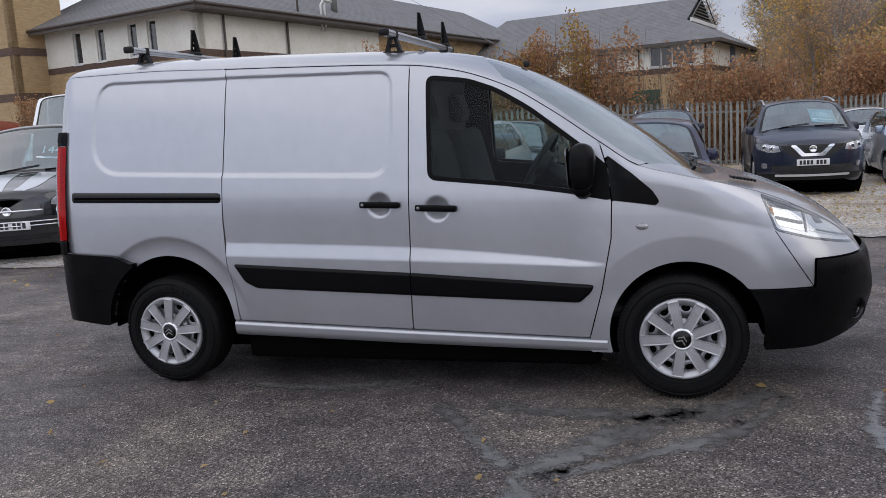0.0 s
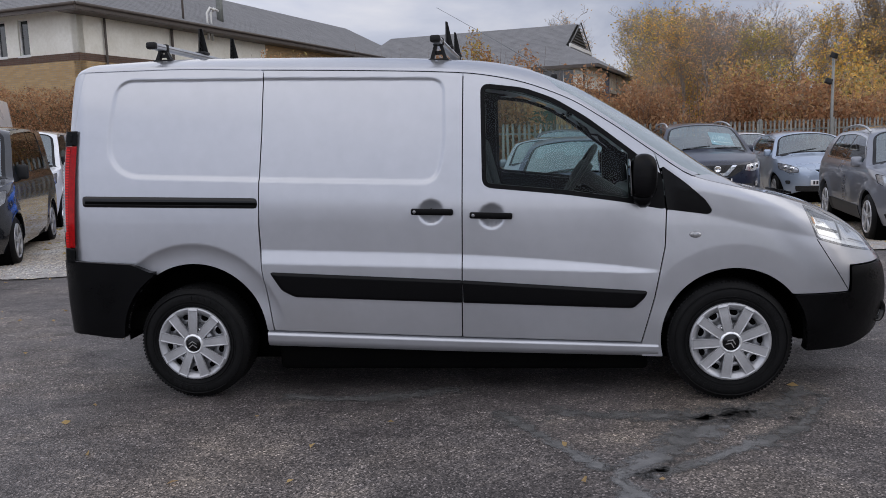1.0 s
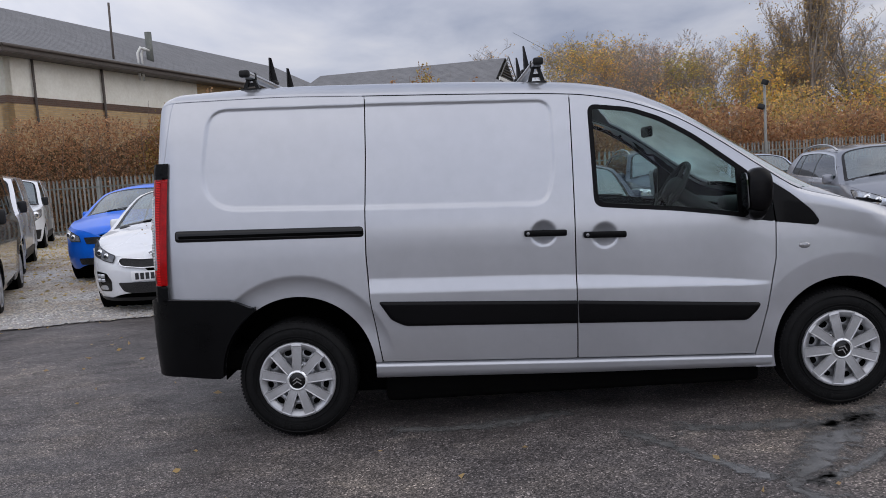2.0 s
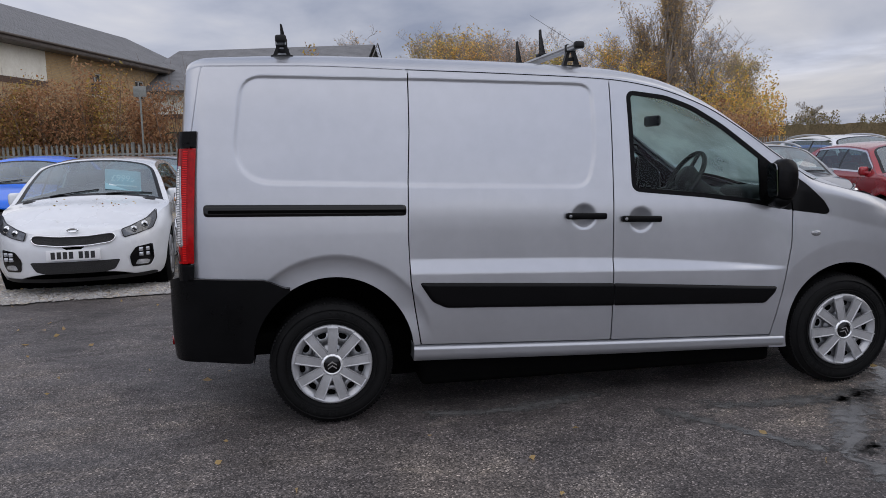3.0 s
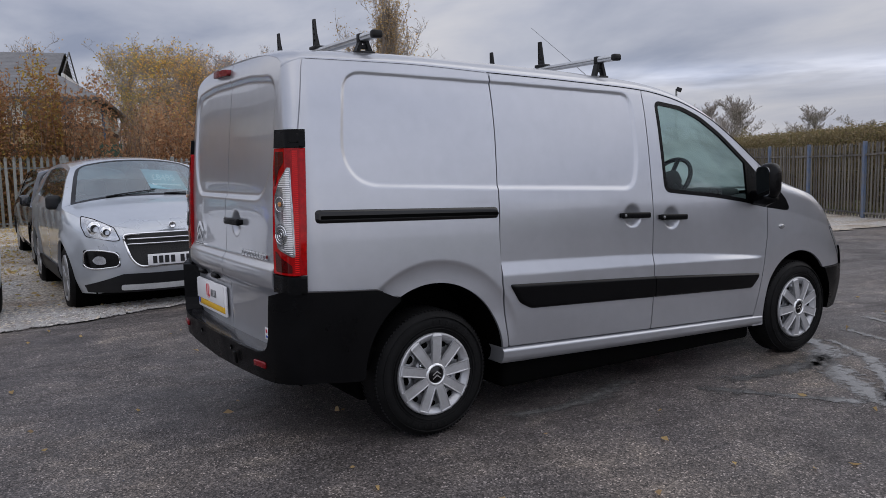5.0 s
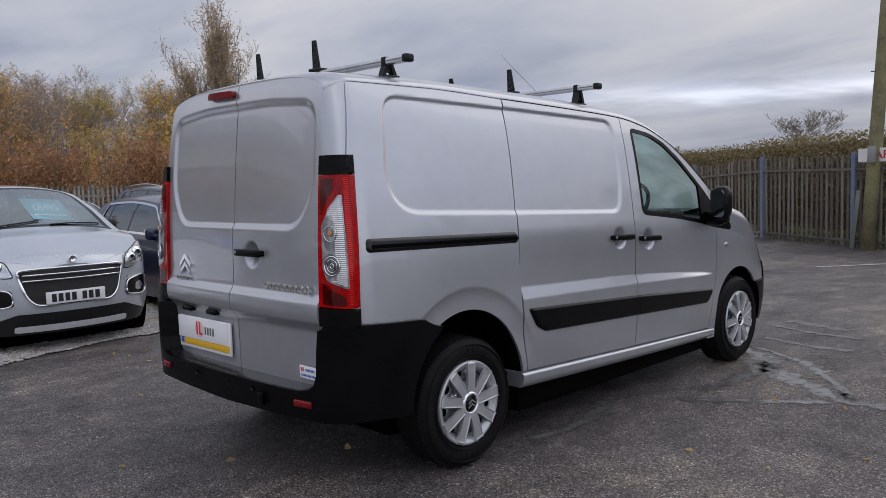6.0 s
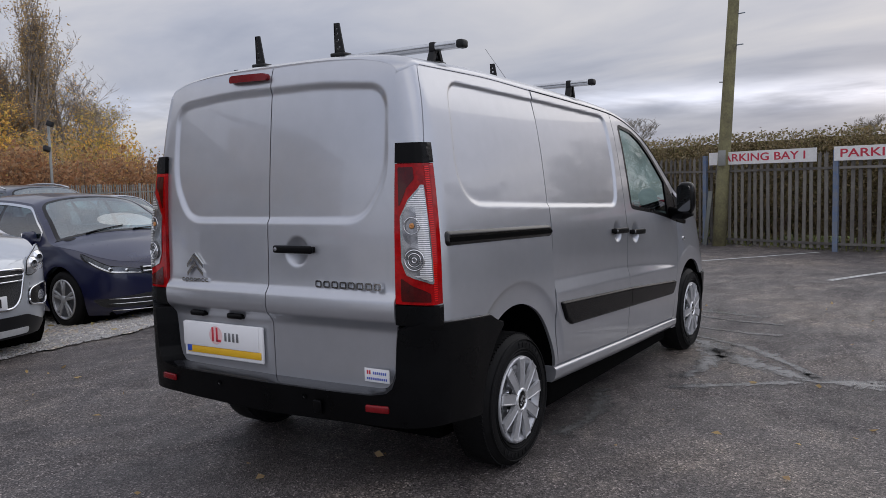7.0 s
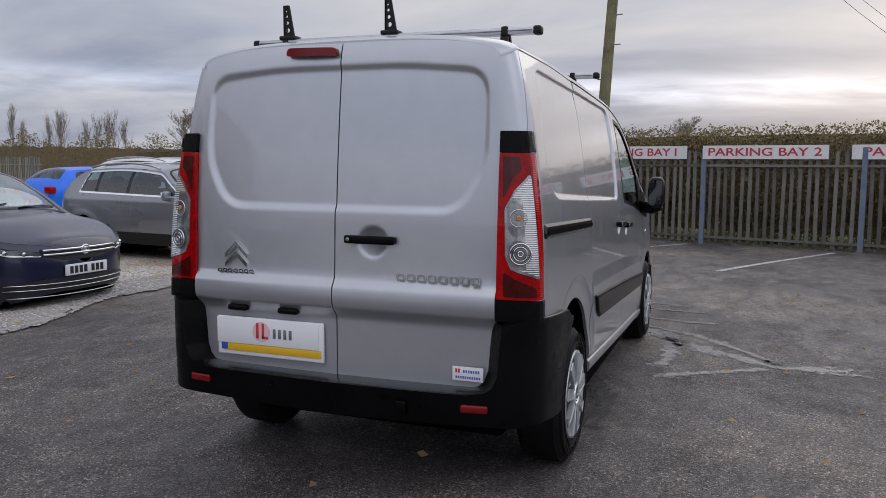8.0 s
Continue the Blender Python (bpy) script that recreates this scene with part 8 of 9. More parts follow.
def lamp_pole(name, x, y, h, label, heads=1):
    p = empty(name, pose(x, y, float(ground_z(x, y))), label=label, category="lamp post")
    part("column", tube([(0, 0, -0.1), (0, 0, h * 0.5), (0, 0, h)], [0.05, 0.045, 0.04], 10), M_GALV, p)
    for k in range(heads):
        part("floodlight", moved(block(-0.06, 0.06, -0.10, 0.10, -0.08, 0.08, 0.015), pose(-0.05 - 0.1 * k, -0.18 + 0.1 * k, h - 0.05 - 0.75 * k, 20, 10, 30 + 70 * k)), M_CLAD, p)
        part("bracket", tube([(0, 0, h - 0.1 - 0.75 * k), (-0.05 - 0.1 * k, -0.15 + 0.1 * k, h - 0.08 - 0.75 * k)], 0.02, 6), M_GALV, p)
    return p


lamp_pole("camera_pole", 11.0, 21.7, 3.7, "grey steel camera pole rising from the hedge", 2)
lamp_pole("floodlight_pole", 23.5, 19.5, 4.3, "grey steel floodlight pole beyond the fence", 2)
sign_post = empty("sign_post", pose(-4.15, 17.9, 0), label="slim steel post with a small square board", category="post")
part("column", tube([(0, 0, 0), (0, 0, 3.05)], 0.025, 8), M_GALV, sign_post)
part("board", block(-0.16, 0.16, -0.02, 0.0, 2.95, 3.22, 0.004), M_GALV, sign_post)


# ---- trees ----
def tree_meshes(kind, seed):
    """Trunk and limbs as one mesh, leaves as another; height about 10 m."""
    rg = random.Random(seed)
    V, F, tips = [], [], []

    def limb(p, d, length, r, level):
        pts, rad = [tuple(p)], [r]
        n = 5 if level == 0 else (4 if level < 4 else 2)
        for k in range(n):
            up = 0.10 if kind == "column" else 0.03
            d = (d + Vector((rg.uniform(-1, 1), rg.uniform(-1, 1), rg.uniform(-0.5, 0.7))) * (0.10 if level == 0 else 0.22) + Vector((0, 0, up))).normalized()
            p = p + d * length / n
            pts.append(tuple(p))
            rad.append(max(r * (1 - 0.80 * (k + 1) / n), 0.016 if kind == "round" else 0.007))
        v, f = tube(pts, rad, 7 if level == 0 else (4 if level == 1 else 3), False)
        n0 = len(V)
        V.extend(v)
        F.extend([[i + n0 for i in q] for q in f])
        if level >= 2:
            tips.extend(pts[1:])
        if level < (3 if kind == "column" else 4):
            kids = ({0: 16, 1: 8, 2: 5, 3: 3} if kind == "round" else {0: 14, 1: 7, 2: 5, 3: 3})[level]
            for j in range(kids):
                t = rg.uniform((0.16 if kind == "round" else 0.28) if level == 0 else 0.2, 1.0)
                k = min(int(t * n), n - 1)
                q = Vector(pts[k]).lerp(Vector(pts[k + 1]), t * n - k)
                a = rg.uniform(0, 2 * math.pi)
                spread_ = {"column": 0.32, "round": 1.0, "birch": 0.75}[kind]
                nd = (d * (0.7 if level else 0.35) + Vector((math.cos(a) * spread_, math.sin(a) * spread_, 0.75 if kind != "birch" or level < 2 else 0.1))).normalized()
                limb(q, nd, length * rg.uniform(0.36, 0.55) * (1.15 - 0.5 * t if level == 0 else 1), max(r * 0.42 * (1.1 - 0.5 * t), 0.008), level + 1)
    limb(Vector((0, 0, -0.1)), Vector((0.02, 0, 1)), 8.6, 0.16, 0)
    return V, F, np.array(tips)


def tree_maker(kind, seed, leaves, leaf_mat, size, label):
    V, F, tips = tree_meshes(kind, seed)
    rg = np.random.default_rng(seed)
    t = empty("tree", pose(0, 0, 0), label=label, category="tree")
    part("trunk", (V, F), M_BARK, t)
    if leaves:
        odds = np.clip(1.25 - tips[:, 2] / tips[:, 2].max(), 0.06, 1) if kind == "birch" else np.ones(len(tips))
        c = tips[rg.choice(len(tips), leaves, p=odds / odds.sum())] + rg.normal(0, 0.2, (leaves, 3))
        ob = new("crown", leaf_mesh("crown", c, size, leaf_mat, seed))
        ob.parent = t
    return t


def place(t, spots):
    first = True
    rg = random.Random(9)
    for x, y, s, wide in spots:
        m = pose(x, y, float(ground_z(x, y)), 0, 0, rg.uniform(0, 360)) @ Matrix.Diagonal((s * wide, s * wide, s, 1))
        if first:
            t.matrix_basis = m
            first = False
        else:
            c = copy_thing(t, pose(0, 0, 0))
            c.matrix_basis = m


place(tree_maker("birch", 21, 2800, M_OCHRE, 0.088, "autumn birch with ochre leaves low in its crown"), [(15.5, 36, 0.62, 1.15), (20.5, 41, 0.66, 1.2), (25, 40, 0.58, 1.2), (29, 46, 0.66, 1.2), (23.5, 49, 0.74, 1.1), (17.0, 34.5, 0.54, 1.3), (9.6, 38, 0.62, 1.3), (19.5, 38.5, 0.6, 1.25), (12.6, 36.0, 0.58, 1.3), (10.0, 56, 0.9, 1.25), (11.2, 53.5, 0.84, 1.2), (13.4, 57, 0.9, 1.2), (10.8, 48.5, 0.8, 1.25)])
place(tree_maker("birch", 22, 1000, M_TAN, 0.080, "birch with pale twigs and a few tan leaves"), [(11.0, 35.5, 0.58, 1.3), (22.5, 36.5, 0.58, 1.25), (12.6, 45, 0.72, 1.2), (10.2, 43, 0.68, 1.3), (20, 45, 0.7, 1.2), (6.0, 66, 1.0, 1.2), (13.6, 50, 0.78, 1.25), (9.5, 66, 1.0, 1.2), (16.2, 39, 0.64, 1.2), (18.5, 36, 0.58, 1.25)])
M_POPLAR = leaf_material("thin_ochre_poplar_leaves", [(0.46, 0.32, 0.18), (0.62, 0.44, 0.20), (0.40, 0.29, 0.17), (0.70, 0.50, 0.22)])
place(tree_maker("column", 23, 2200, M_POPLAR, 0.05, "tall columnar poplar with thin ochre leaves"), [(18.6, 35.0, 1.02, 1.35), (19.4, 35.5, 0.90, 1.5), (18.1, 35.7, 0.82, 1.5)])
place(tree_maker("birch", 24, 500, M_TAN, 0.07, "pale leafless birch with drooping twigs"), [(13.5, 39.5, 0.70, 1.2), (21.2, 36.0, 0.84, 1.15), (24, 43, 0.68, 1.2), (11.5, 49, 0.80, 1.2), (15.5, 45, 0.78, 1.1), (12.0, 41, 0.68, 1.2), (4.0, 67, 0.98, 1.2), (18, 42, 0.70, 1.2)])
place(tree_maker("round", 25, 0, M_TAN, 0.1, "leafless round-headed tree in the distance"), [(54, 42, 0.55, 1.6), (61, 39, 0.5, 1.6), (56, 19, 0.52, 1.75), (78, 4, 0.55, 1.6), (88, 70, 0.8, 1.2), (95, 74, 0.9, 1.0), (40, -24, 0.75, 1.3), (44, -13, 0.9, 1.2), (49, -17.5, 1.0, 1.2), (38, -15, 0.7, 1.3), (52, -20, 0.8, 1.2), (30, -38, 0.8, 1.2), (44, -44, 0.95, 1.2)])
place(tree_maker("column", 26, 0, M_TAN, 0.14, "thin leafless poplar in the distance"), [(-0.7 + (108 + 5 * (k % 3)) * math.cos(radians(44.2 + 0.72 * k)), -4 + (108 + 5 * (k % 3)) * math.sin(radians(44.2 + 0.72 * k)), 0.60 + 0.04 * (k * 7 % 4), 1.1) for k in range(10)])
place(tree_maker("round", 27, 6000, M_FIELD_HEDGE, 0.065, "small bushy tree on the horizon"), [(58, 82, 0.5, 1.3), (40, 22, 0.30, 1.4)])
hedge("understorey", [(9.9, 46), (9.4, 38.5), (11.5, 34.5), (16.0, 32.5), (22.5, 34.5), (29.0, 41.0)], 0, 3.0, 0.1, 4.3, 22000, 0.080, M_OCHRE, "gold and brown shrubs under the birches", 31, 0.35, stems=120, clump=0.8)
hedge("dark_understorey", [(11.0, 48), (10.4, 40), (12.5, 36), (16.0, 34), (22.5, 36), (29.0, 42.5)], 0, 4.0, 0.1, 3.9, 13000, 0.085, M_FIELD_HEDGE, "olive and brown shrubs under the birches", 32, 0.3, stems=60, clump=0.8)
hedge("wing_shrubs", [(8.2, 38), (8.1, 44), (8.8, 52), (10.4, 64)], -1.2, 1.6, 0.1, 4.6, 26000, 0.06, M_TAN, "brown shrubs beside the gabled wing", 33, 0.3, stems=60, clump=0.8)
hedge("wood_fringe", [(9.5, 24.0), (14.5, 26.2), (21.0, 29.0)], 0, 3.0, 0.1, 3.0, 11000, 0.072, M_OCHRE, "gold and olive saplings at the front of the wood", 34, 0.35, stems=90, clump=0.5)
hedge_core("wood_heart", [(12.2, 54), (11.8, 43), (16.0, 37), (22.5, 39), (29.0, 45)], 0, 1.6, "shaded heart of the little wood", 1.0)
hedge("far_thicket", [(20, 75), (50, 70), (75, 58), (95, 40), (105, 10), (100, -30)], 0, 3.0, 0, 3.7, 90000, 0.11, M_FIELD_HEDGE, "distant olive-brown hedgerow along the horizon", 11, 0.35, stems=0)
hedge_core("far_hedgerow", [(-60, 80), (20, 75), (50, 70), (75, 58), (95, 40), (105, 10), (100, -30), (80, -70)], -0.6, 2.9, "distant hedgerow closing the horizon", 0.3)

# ---- buildings ----


def brick_material(name, c1, c2, mortar):
    m = bpy.data.materials.new(name)
    m.use_nodes = True
    nt = m.node_tree
    b = nt.nodes["Principled BSDF"]
    b.inputs["Roughness"].default_value = 0.85
    co = nt.nodes.new("ShaderNodeTexCoord")
    sp = nt.nodes.new("ShaderNodeSeparateXYZ")
    nt.links.new(co.outputs["Object"], sp.inputs[0])
    ad = nt.nodes.new("ShaderNodeMath")
    nt.links.new(sp.outputs["X"], ad.inputs[0])
    nt.links.new(sp.outputs["Y"], ad.inputs[1])
    cb = nt.nodes.new("ShaderNodeCombineXYZ")
    nt.links.new(ad.outputs[0], cb.inputs["X"])
    nt.links.new(sp.outputs["Z"], cb.inputs["Y"])
    bk = nt.nodes.new("ShaderNodeTexBrick")
    bk.inputs["Scale"].default_value = 1.0
    bk.inputs["Brick Width"].default_value, bk.inputs["Row Height"].default_value = 0.225, 0.075
    bk.inputs["Mortar Size"].default_value = 0.008
    bk.inputs["Color1"].default_value, bk.inputs["Color2"].default_value, bk.inputs["Mortar"].default_value = (*c1, 1), (*c2, 1), (*mortar, 1)
    nt.links.new(cb.outputs[0], bk.inputs["Vector"])
    nt.links.new(bk.outputs["Color"], b.inputs["Base Color"])
    bp = nt.nodes.new("ShaderNodeBump")
    bp.inputs["Strength"].default_value, bp.inputs["Distance"].default_value = 0.6, 0.01
    nt.links.new(bk.outputs["Fac"], bp.inputs["Height"])
    bp.invert = True
    nt.links.new(bp.outputs[0], b.inputs["Normal"])
    return m


M_BRICK = brick_material("buff_brick", (0.50, 0.345, 0.17), (0.41, 0.27, 0.125), (0.34, 0.285, 0.21))
M_BRICK_BAND = brick_material("brown_brick_band", (0.13, 0.075, 0.052), (0.10, 0.058, 0.042), (0.12, 0.10, 0.08))
M_RENDER = material("cream_white_render", (0.84, 0.825, 0.75), 0.85, second=(0.70, 0.675, 0.59), scale=1.2, bump=0.2, bump_scale=60.0)
M_SLATE = material("grey_slate_roof", (0.20, 0.20, 0.205), 0.75, second=(0.14, 0.14, 0.145), scale=1.5, bump=0.5, bump_scale=14.0, bump_dist=0.02)
M_SLATE_SMOOTH = material("smooth_grey_slate", (0.21, 0.21, 0.215), 0.7, second=(0.15, 0.15, 0.155), scale=1.5)
M_FASCIA = material("brown_fascia", (0.09, 0.075, 0.065), 0.6, vary=0.2, scale=3.0)
M_FRAME_W = material("white_window_frame", (0.68, 0.68, 0.66), 0.5)
M_BLUE_DOOR = material("blue_painted_boards", (0.07, 0.14, 0.25), 0.6, vary=0.2, scale=3.0)
M_PANE = material("dark_office_glass", (0.03, 0.034, 0.036), 0.06, spec=0.8, vary=0.3, scale=0.8)


def wall_run(parent, p, q, zs, mats, holes=(), thick=0.3, names=None):
    """A wall from p to q in plan, in bands, with openings (s0, s1, z0, z1) cut through; s runs along the wall."""
    d = Vector((q[0] - p[0], q[1] - p[1]))
    L_ = d.length
    a = math.atan2(d.y, d.x)
    m = pose(p[0], p[1], 0, 0, 0, math.degrees(a))
    for (z0, z1), mat in zip(zip(zs, zs[1:]), mats):
        cs = sorted({0.0, L_, *[h[0] for h in holes], *[h[1] for h in holes]})
        cz = sorted({z0, z1, *[min(max(h[2], z0), z1) for h in holes], *[min(max(h[3], z0), z1) for h in holes]})
        pr = 0.02 if mat is M_BRICK_BAND else 0.0
        nz_ = len(cz)
        V = [tuple(m @ Vector((sx, y0, zx))) for y0 in (-pr, thick) for sx in cs for zx in cz]
        half_n = len(cs) * nz_
        F, edges = [], {}
        for i in range(len(cs) - 1):
            for j in range(nz_ - 1):
                ms, mz = (cs[i] + cs[i + 1]) / 2, (cz[j] + cz[j + 1]) / 2
                if any(h[0] < ms < h[1] and h[2] < mz < h[3] for h in holes):
                    continue
                q = [i * nz_ + j, (i + 1) * nz_ + j, (i + 1) * nz_ + j + 1, i * nz_ + j + 1]
                F += [q, [k + half_n for k in q[::-1]]]
                for e_ in zip(q, q[1:] + q[:1]):
                    edges[e_] = 1
        F += [[b_, a_, a_ + half_n, b_ + half_n] for a_, b_ in edges if (b_, a_) not in edges]
        part("wall", (V, F), mat, parent, smooth=False)
    for s0, s1, z0, z1 in holes:
        w = empty("window", m @ pose((s0 + s1) / 2, 0.10, (z0 + z1) / 2))
        w.parent = parent
        hw_, hh = (s1 - s0) / 2, (z1 - z0) / 2
        part("pane", block(-hw_, hw_, 0.03, 0.04, -hh, hh), M_PANE, w, smooth=False)
        for x0, x1, c0, c1 in ((-hw_, hw_, hh - 0.06, hh), (-hw_, hw_, -hh, -hh + 0.06), (-hw_, -hw_ + 0.06, -hh + 0.06, hh - 0.06), (hw_ - 0.06, hw_, -hh + 0.06, hh - 0.06)):
            part("window_frame", block(x0, x1, -0.02, 0.03, c0, c1), M_FRAME_W, w, smooth=False)
        for k in range(1, max(1, round((s1 - s0) / 0.65))):
            xx = -hw_ + 2 * hw_ * k / max(1, round((s1 - s0) / 0.65))
            part("mullion", block(xx - 0.035, xx + 0.035, -0.02, 0.03, -hh + 0.06, hh - 0.06), M_FRAME_W, w, smooth=False)
        part("sill", block(-hw_ - 0.05, hw_ + 0.05, -0.16, 0.0, -hh - 0.06, -hh), M_FRAME_W, w, smooth=False)
    return m


def slab_roof(parent, corners, thick=0.14, lap=0.005, mat=None):
    """One roof plane with thickness and rows of slates that step."""
    c = [Vector(k) for k in corners]
    n = (c[1] - c[0]).cross(c[3] - c[0]).normalized()
    if n.z < 0:
        n = -n
    rows = 30
    V, F = [tuple(c[0]), tuple(c[1])], []
    for i in range(rows):
        t0, t1 = i / rows, (i + 1) / rows
        a0, b0, a1, b1 = c[0].lerp(c[3], t0), c[1].lerp(c[2], t0), c[0].lerp(c[3], t1), c[1].lerp(c[2], t1)
        k = len(V)
        V += [tuple(a0 + n * lap), tuple(b0 + n * lap), tuple(a1), tuple(b1)]
        F += [[k - 2, k - 1, k + 1, k], [k, k + 1, k + 3, k + 2]]
    k = len(V)
    V += [tuple(p - n * thick) for p in c]
    F += [[k + 3, k + 2, k + 1, k], [0, k, k + 1, 1], [k - 2, k - 1, k + 2, k + 3]]
    F += [[1, k + 1, k + 2, k - 1], [0, k - 2, k + 3, k]]
    part("roof", (V, F), mat or M_SLATE, parent, smooth=False)


# long wing
UX, UY = Vector((0.257, 0.967)), Vector((-0.967, 0.257))
Cn = Vector((-15.0, 25.0))


def LP(a, b):
    """Plan point a metres along the long wing, b metres into it."""
    p = Cn + UX * a + UY * b
    return p.x, p.y


wing = empty("office_wing", pose(0, 0, 0), label="cream-rendered office wing over buff brick with slate roof", category="building")
ZB = [-0.5, 4.75, 5.02, 6.75]
wall_run(wing, LP(0, 0), LP(12.5, 0), ZB, [M_BRICK, M_BRICK_BAND, M_RENDER], [])
wall_run(wing, LP(12.5, 0), LP(30, 0), [-0.5, 3.2, 3.45, 6.75], [M_BRICK, M_BRICK_BAND, M_BRICK], [(4, 5.2, 4.6, 5.8), (9, 10.2, 4.6, 5.8), (13, 14.2, 4.6, 5.8)])
wall_run(wing, LP(0, 9.9), LP(0, 0.0), ZB, [M_BRICK, M_BRICK_BAND, M_RENDER], [(2.0, 2.55, 5.05, 6.45), (3.6, 4.15, 5.05, 6.45), (5.7, 6.25, 5.05, 6.45), (6.9, 7.45, 5.05, 6.45)])
ev = 0.75
za, zr_ = 6.72, 9.6
e0, e1, r0_, r1_ = LP(-ev, -ev), LP(31, -ev), LP(5.2, 5.0), LP(31, 5.0)
slab_roof(wing, [(*e0, za), (*e1, za), (*r1_, zr_), (*r0_, zr_)])
e2 = LP(-ev, 11)
slab_roof(wing, [(*e2, za), (*e0, za), (*r0_, zr_), (*LP(5.2, 11), zr_)])
slab_roof(wing, [(*LP(31, 12), za), (*LP(5.2, 12), za), (*r0_, zr_), (*r1_, zr_)])
for a, b in ((e0, e1), (e2, e0)):
    d = Vector((b[0] - a[0], b[1] - a[1]))
    part("fascia", moved(block(0, d.length, -0.03, 0.05, -0.26, 0.0), pose(a[0], a[1], za, 0, 0, math.degrees(math.atan2(d.y, d.x)))), M_FASCIA, wing, smooth=False)
    part("gutter", moved(tube([(0, -0.07, -0.06), (d.length, -0.07, -0.06)], 0.06, 8), pose(a[0], a[1], za, 0, 0, math.degrees(math.atan2(d.y, d.x)))), M_FASCIA, wing)
part("soffit", moved(block(0, 31, -ev, 0.1, -0.30, -0.24), pose(*LP(-ev, 0), za, 0, 0, math.degrees(math.atan2(UX.y, UX.x)))), M_FASCIA, wing, smooth=False)
for s, z1, mt, rr_ in ((1.3, 6.5, M_FASCIA, 0.05), (5.2, 6.6, M_FASCIA, 0.06)):
    x, y = LP(s, -0.1)
    part("downpipe", tube([(x, y, 0), (x, y, z1 - 0.8), (x, y, z1)], rr_, 8), mt, wing)
x, y = LP(5.6, -0.45)
part("soil_pipe", tube([(x, y, 6.4), (x, y, 7.9), (x + 0.02, y, 9.2)], 0.05, 8), M_FASCIA, wing)
for dx in (0.0, 0.28):
    x, y = LP(7.2 + dx, -0.5)
    part("vent_pipe", tube([(x, y, 6.1), (x, y, 7.3), (x + 0.10, y + 0.12, 7.55), (x + 0.25, y + 0.3, 7.45)], 0.06, 8), M_FRAME_W, wing)
x, y = LP(9.4, 0.4)
part("flue", tube([(x, y, 7.0), (x, y, 8.6)], 0.16, 12), M_GALV, wing)

# brick block
blockb = empty("brick_block", pose(0, 0, 0), label="buff brick block with brown bands beside the office wing", category="building")
b0 = LP(-1.6, 9.9)
b1 = LP(-1.6, 24)
zz = [-0.5, 3.6, 3.95, 5.6, 5.95, 9.5]
ms_ = [M_BRICK, M_BRICK_BAND, M_BRICK, M_BRICK_BAND, M_BRICK]
wall_run(blockb, b1, b0, zz, ms_, [(10.2, 11.4, 4.1, 5.45), (7.0, 8.2, 4.1, 5.45), (10.2, 11.4, 6.4, 7.8)])
wall_run(blockb, b0, LP(1.0, 9.9), zz, ms_)
slab_roof(blockb, [(*LP(-2.4, 24), 9.4), (*LP(-2.4, 9.2), 9.4), (*LP(4, 9.2), 11.5), (*LP(4, 24), 11.5)])

# second wing
RX, RY = Vector((0.967, -0.253)), Vector((0.253, 0.967))
K = Vector((5.6, 42.6))


def RP(a, b):
    p = K + RX * a + RY * b
    return p.x, p.y


wing2 = empty("gabled_wing", pose(0, 0, 0), label="cream and brick wing with a slate roof and louvred gablet", category="building")
z2 = [-0.5, 3.55, 3.85, 5.15]
wall_run(wing2, RP(-16, 0.6), RP(-0.6, 0.6), z2, [M_BRICK, M_BRICK_BAND, M_RENDER], [(16 - 0.6 - 3.4, 16 - 0.6 - 0.9, 3.95, 5.05), (16 - 0.6 - 6.6, 16 - 0.6 - 5.3, 3.95, 5.0), (16 - 0.6 - 10.6, 16 - 0.6 - 9.0, 3.95, 5.0)])
wall_run(wing2, RP(-0.6, 0.6), RP(-0.6, 17), z2, [M_BRICK, M_BRICK_BAND, M_RENDER], [(9.5, 10.6, 3.95, 5.0)])
part("blue_panel", moved(block(5.2, 6.6, -0.04, 0.02, 3.2, 5.1), pose(*RP(-0.6, 0.6), 0, 0, 0, math.degrees(math.atan2(RY.y, RY.x)))), M_BLUE_DOOR, wing2, "blue painted boarding", smooth=False)
zi, zrd = 5.2, 8.25
rl = RP(-15.5, 6.2)
GZ = zi + (zrd - zi) * 2.95 / 6.3
AG, BG = -2.45, 2.95  # the louvred gablet stands above a low hip
slab_roof(wing2, [(*RP(-17, 0), zi), (*RP(AG, 0), zi), (*RP(AG, 6.3), zrd), (*rl, zrd)])
slab_roof(wing2, [(*RP(0, 0), zi), (*RP(0, 12.6), zi), (*RP(AG, 9.65), GZ), (*RP(AG, BG), GZ)], lap=0.0, mat=M_SLATE_SMOOTH)
slab_roof(wing2, [(*RP(AG, 12.6), zi), (*RP(-17, 12.6), zi), (*rl, zrd), (*RP(AG, 6.3), zrd)])
slab_roof(wing2, [(*RP(0, 12.6), zi), (*RP(0, 17.5), zi), (*RP(-17, 17.5), zi), (*RP(-17, 12.6), zi)], lap=0.0)
for corners in ([(*RP(AG, 0), zi), (*RP(0, 0), zi), (*RP(AG, BG), GZ)], [(*RP(AG, 12.6), zi), (*RP(AG, 9.65), GZ), (*RP(0, 12.6), zi)]):
    low = [(x, y, z - 0.14) for x, y, z in corners]
    part("roof", (corners + low, [[0, 1, 2], [5, 4, 3], [0, 3, 4, 1], [1, 4, 5, 2], [2, 5, 3, 0]]), M_SLATE, wing2, smooth=False)
g0, g1_, gt = RP(AG + 0.05, BG), RP(AG + 0.05, 9.65), RP(AG + 0.05, 6.3)
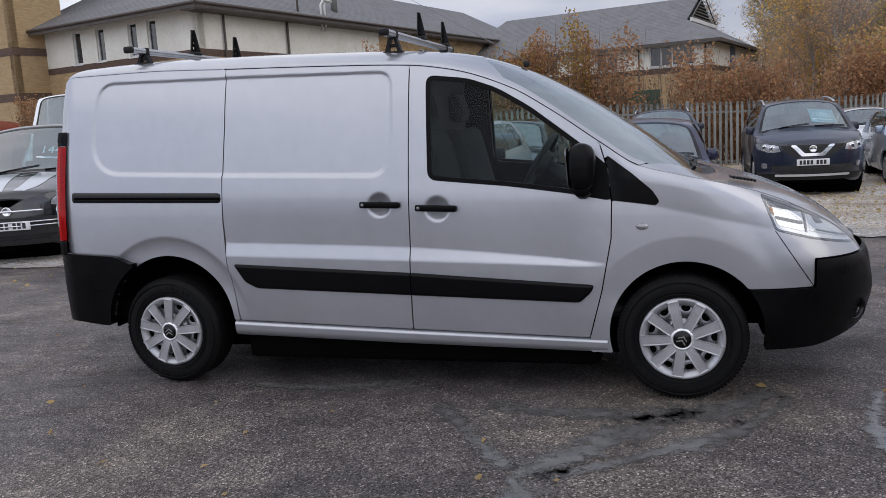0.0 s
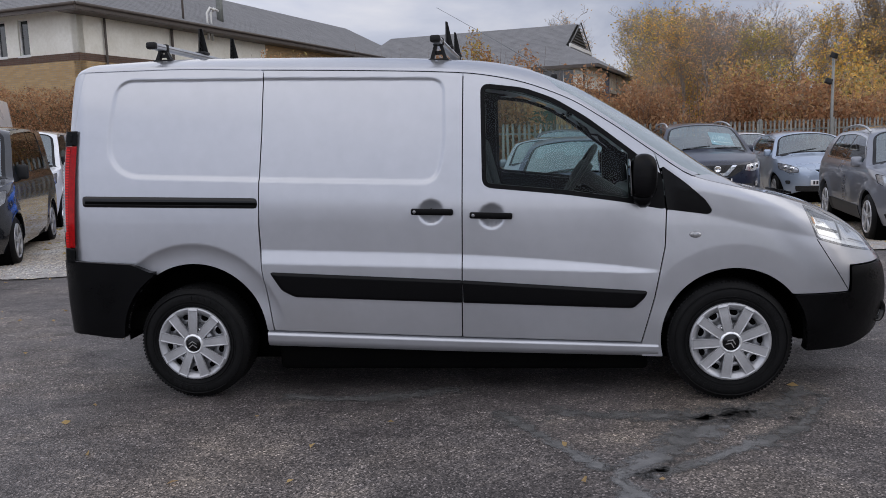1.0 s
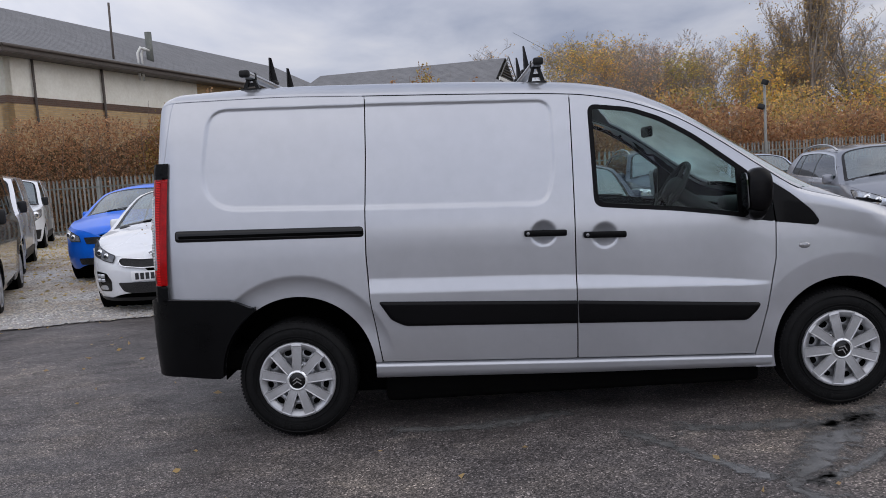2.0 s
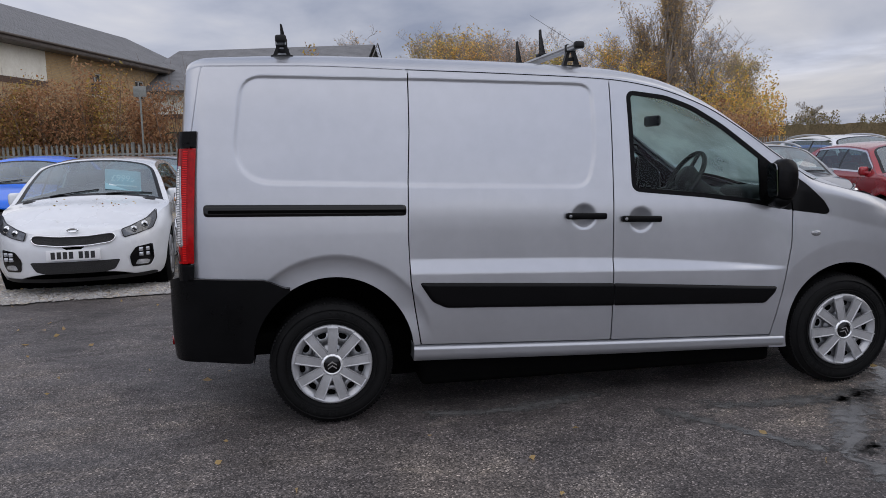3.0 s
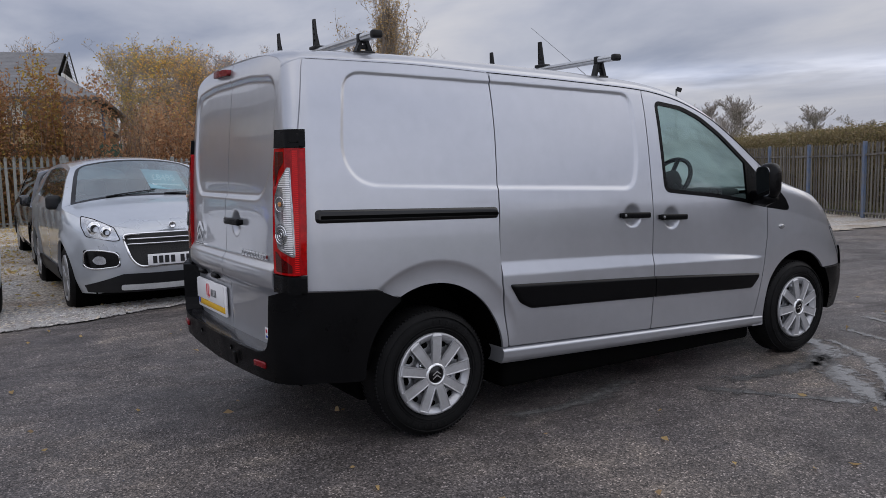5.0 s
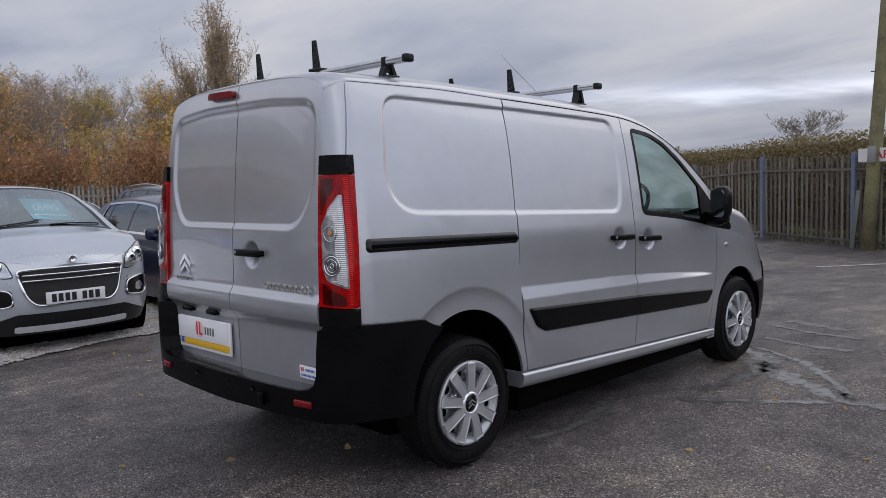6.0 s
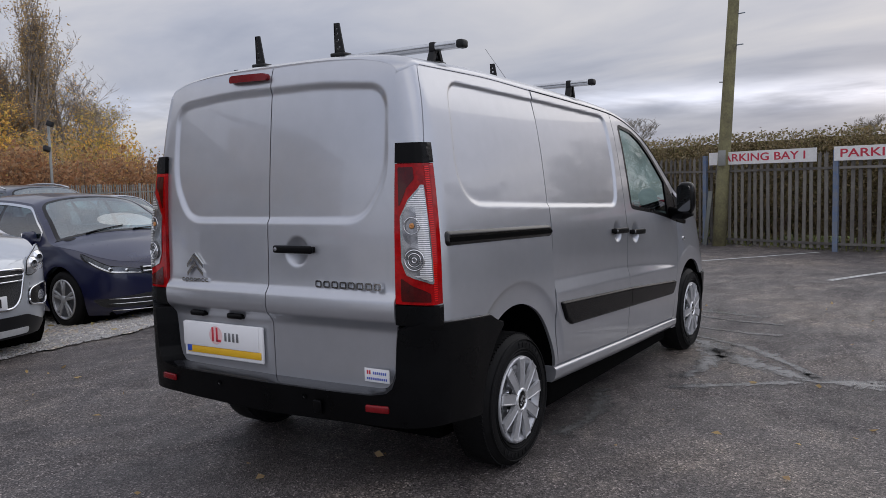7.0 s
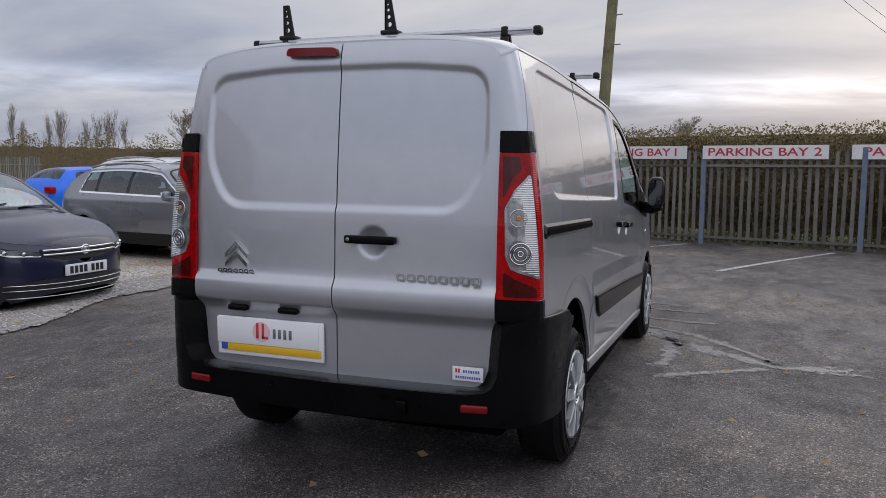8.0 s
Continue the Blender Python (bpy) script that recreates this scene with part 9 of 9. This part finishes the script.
M_LOUVRE = material("weathered_grey_louvre", (0.105, 0.103, 0.10), 0.7, vary=0.3, scale=3.0)
for k in range(9):
    t = (k + 0.1) / 9
    z = GZ + (zrd - GZ) * t
    a = Vector((*g0, 0)).lerp(Vector((*gt, 0)), t)
    b = Vector((*g1_, 0)).lerp(Vector((*gt, 0)), t)
    hx, hy = RX.x * 0.16, RX.y * 0.16
    part("louvre", ([(a.x + hx, a.y + hy, z), (b.x + hx, b.y + hy, z), (b.x, b.y, z + 0.13), (a.x, a.y, z + 0.13), (a.x + hx, a.y + hy, z - 0.03), (b.x + hx, b.y + hy, z - 0.03)], [[0, 1, 2, 3], [0, 4, 5, 1], [3, 2, 5, 4]]), M_LOUVRE, wing2, smooth=False)
part("gablet_back", ([(*g0, GZ), (*g1_, GZ), (*gt, zrd)], [[0, 1, 2]]), M_LOUVRE, wing2, smooth=False)
part("gablet_board", moved(block(-0.1, 6.8, -0.05, 0.05, -0.12, 0.10), pose(*RP(AG + 0.25, BG), GZ, 0, 0, math.degrees(math.atan2(RY.y, RY.x)))), M_FRAME_W, wing2, "pale board under the louvres", smooth=False)
for s0, s1 in ((g0, gt), (g1_, gt)):
    part("barge_board", tube([(s0[0] + 0.2 * RX.x, s0[1] + 0.2 * RX.y, GZ + 0.03), (s1[0] + 0.2 * RX.x, s1[1] + 0.2 * RX.y, zrd + 0.05)], 0.04, 5), M_LOUVRE, wing2)
for a, b in ((RP(-17, 0), RP(0, 0)), (RP(0, 0), RP(0, 17.5))):
    d = Vector((b[0] - a[0], b[1] - a[1]))
    part("fascia", moved(block(0, d.length, -0.02, 0.05, -0.17, 0.01), pose(a[0], a[1], zi, 0, 0, math.degrees(math.atan2(d.y, d.x)))), M_FASCIA, wing2, smooth=False)
for s in (-8.5, -4.6, -0.9):
    x, y = RP(s, 0.5)
    part("downpipe", tube([(x, y, 0), (x, y, 5.0)], 0.05, 6), M_FASCIA, wing2)

# fallen leaves
rgl = np.random.default_rng(12)
spots = np.stack([rgl.uniform(-5, 6, 260), rgl.uniform(-4.2, 4.4, 260)], 1)
spots = spots[(np.abs(spots[:, 1] - 0.9) > 1.3) | (rgl.random(260) < 0.15)]
spots = np.concatenate([spots, [(0.465, -0.31), (1.21, -0.387), (2.09, -0.66), (2.16, -1.05), (-0.65, 1.21), (-0.77, 1.01), (-1.72, 0.96), (-0.56, -0.43), (0.886, -0.72)]])
leaves = new("fallen_leaves", leaf_mesh("fallen_leaves", np.stack([spots[:, 0], spots[:, 1], ground_z(spots[:, 0], spots[:, 1]) + 0.012], 1), 0.024, M_POPLAR, 5, 0.95))
tagged(leaves, "scattered small yellow-brown leaves on the asphalt", "leaves", kind="stuff")
sp2 = np.stack([rgl.uniform(-14, 12, 26000), rgl.uniform(5, 20, 26000)], 1)
keep = rgl.random(26000) < np.clip((sp2[:, 1] - 5.5) / 7, 0.03, 1) * np.clip(1.15 - (sp2[:, 0] + 4) / 16, 0.15, 1)
sp2 = sp2[keep]
litter = new("leaf_litter", leaf_mesh("leaf_litter", np.stack([sp2[:, 0], sp2[:, 1], ground_z(sp2[:, 0], sp2[:, 1]) + 0.045], 1), 0.03, M_TAN, 6, 0.95))
tagged(litter, "brown leaf litter strewn over the gravel", "leaves", kind="stuff")
bon = np.stack([rgl.uniform(-0.62, 0.62, 26), rgl.uniform(0.25, 0.95, 26)], 1)
onb = new("bonnet_leaves", leaf_mesh("bonnet_leaves", np.stack([-2.52 + bon[:, 0], 4.50 + bon[:, 1], 0.870 + 0.115 * bon[:, 1] - 0.05 * (bon[:, 0] / 0.8) ** 2 + 0.010], 1), 0.015, M_MIXED, 7, 0.97))
tagged(onb, "a few brown leaves lying on the white bonnet", "leaves", kind="stuff")
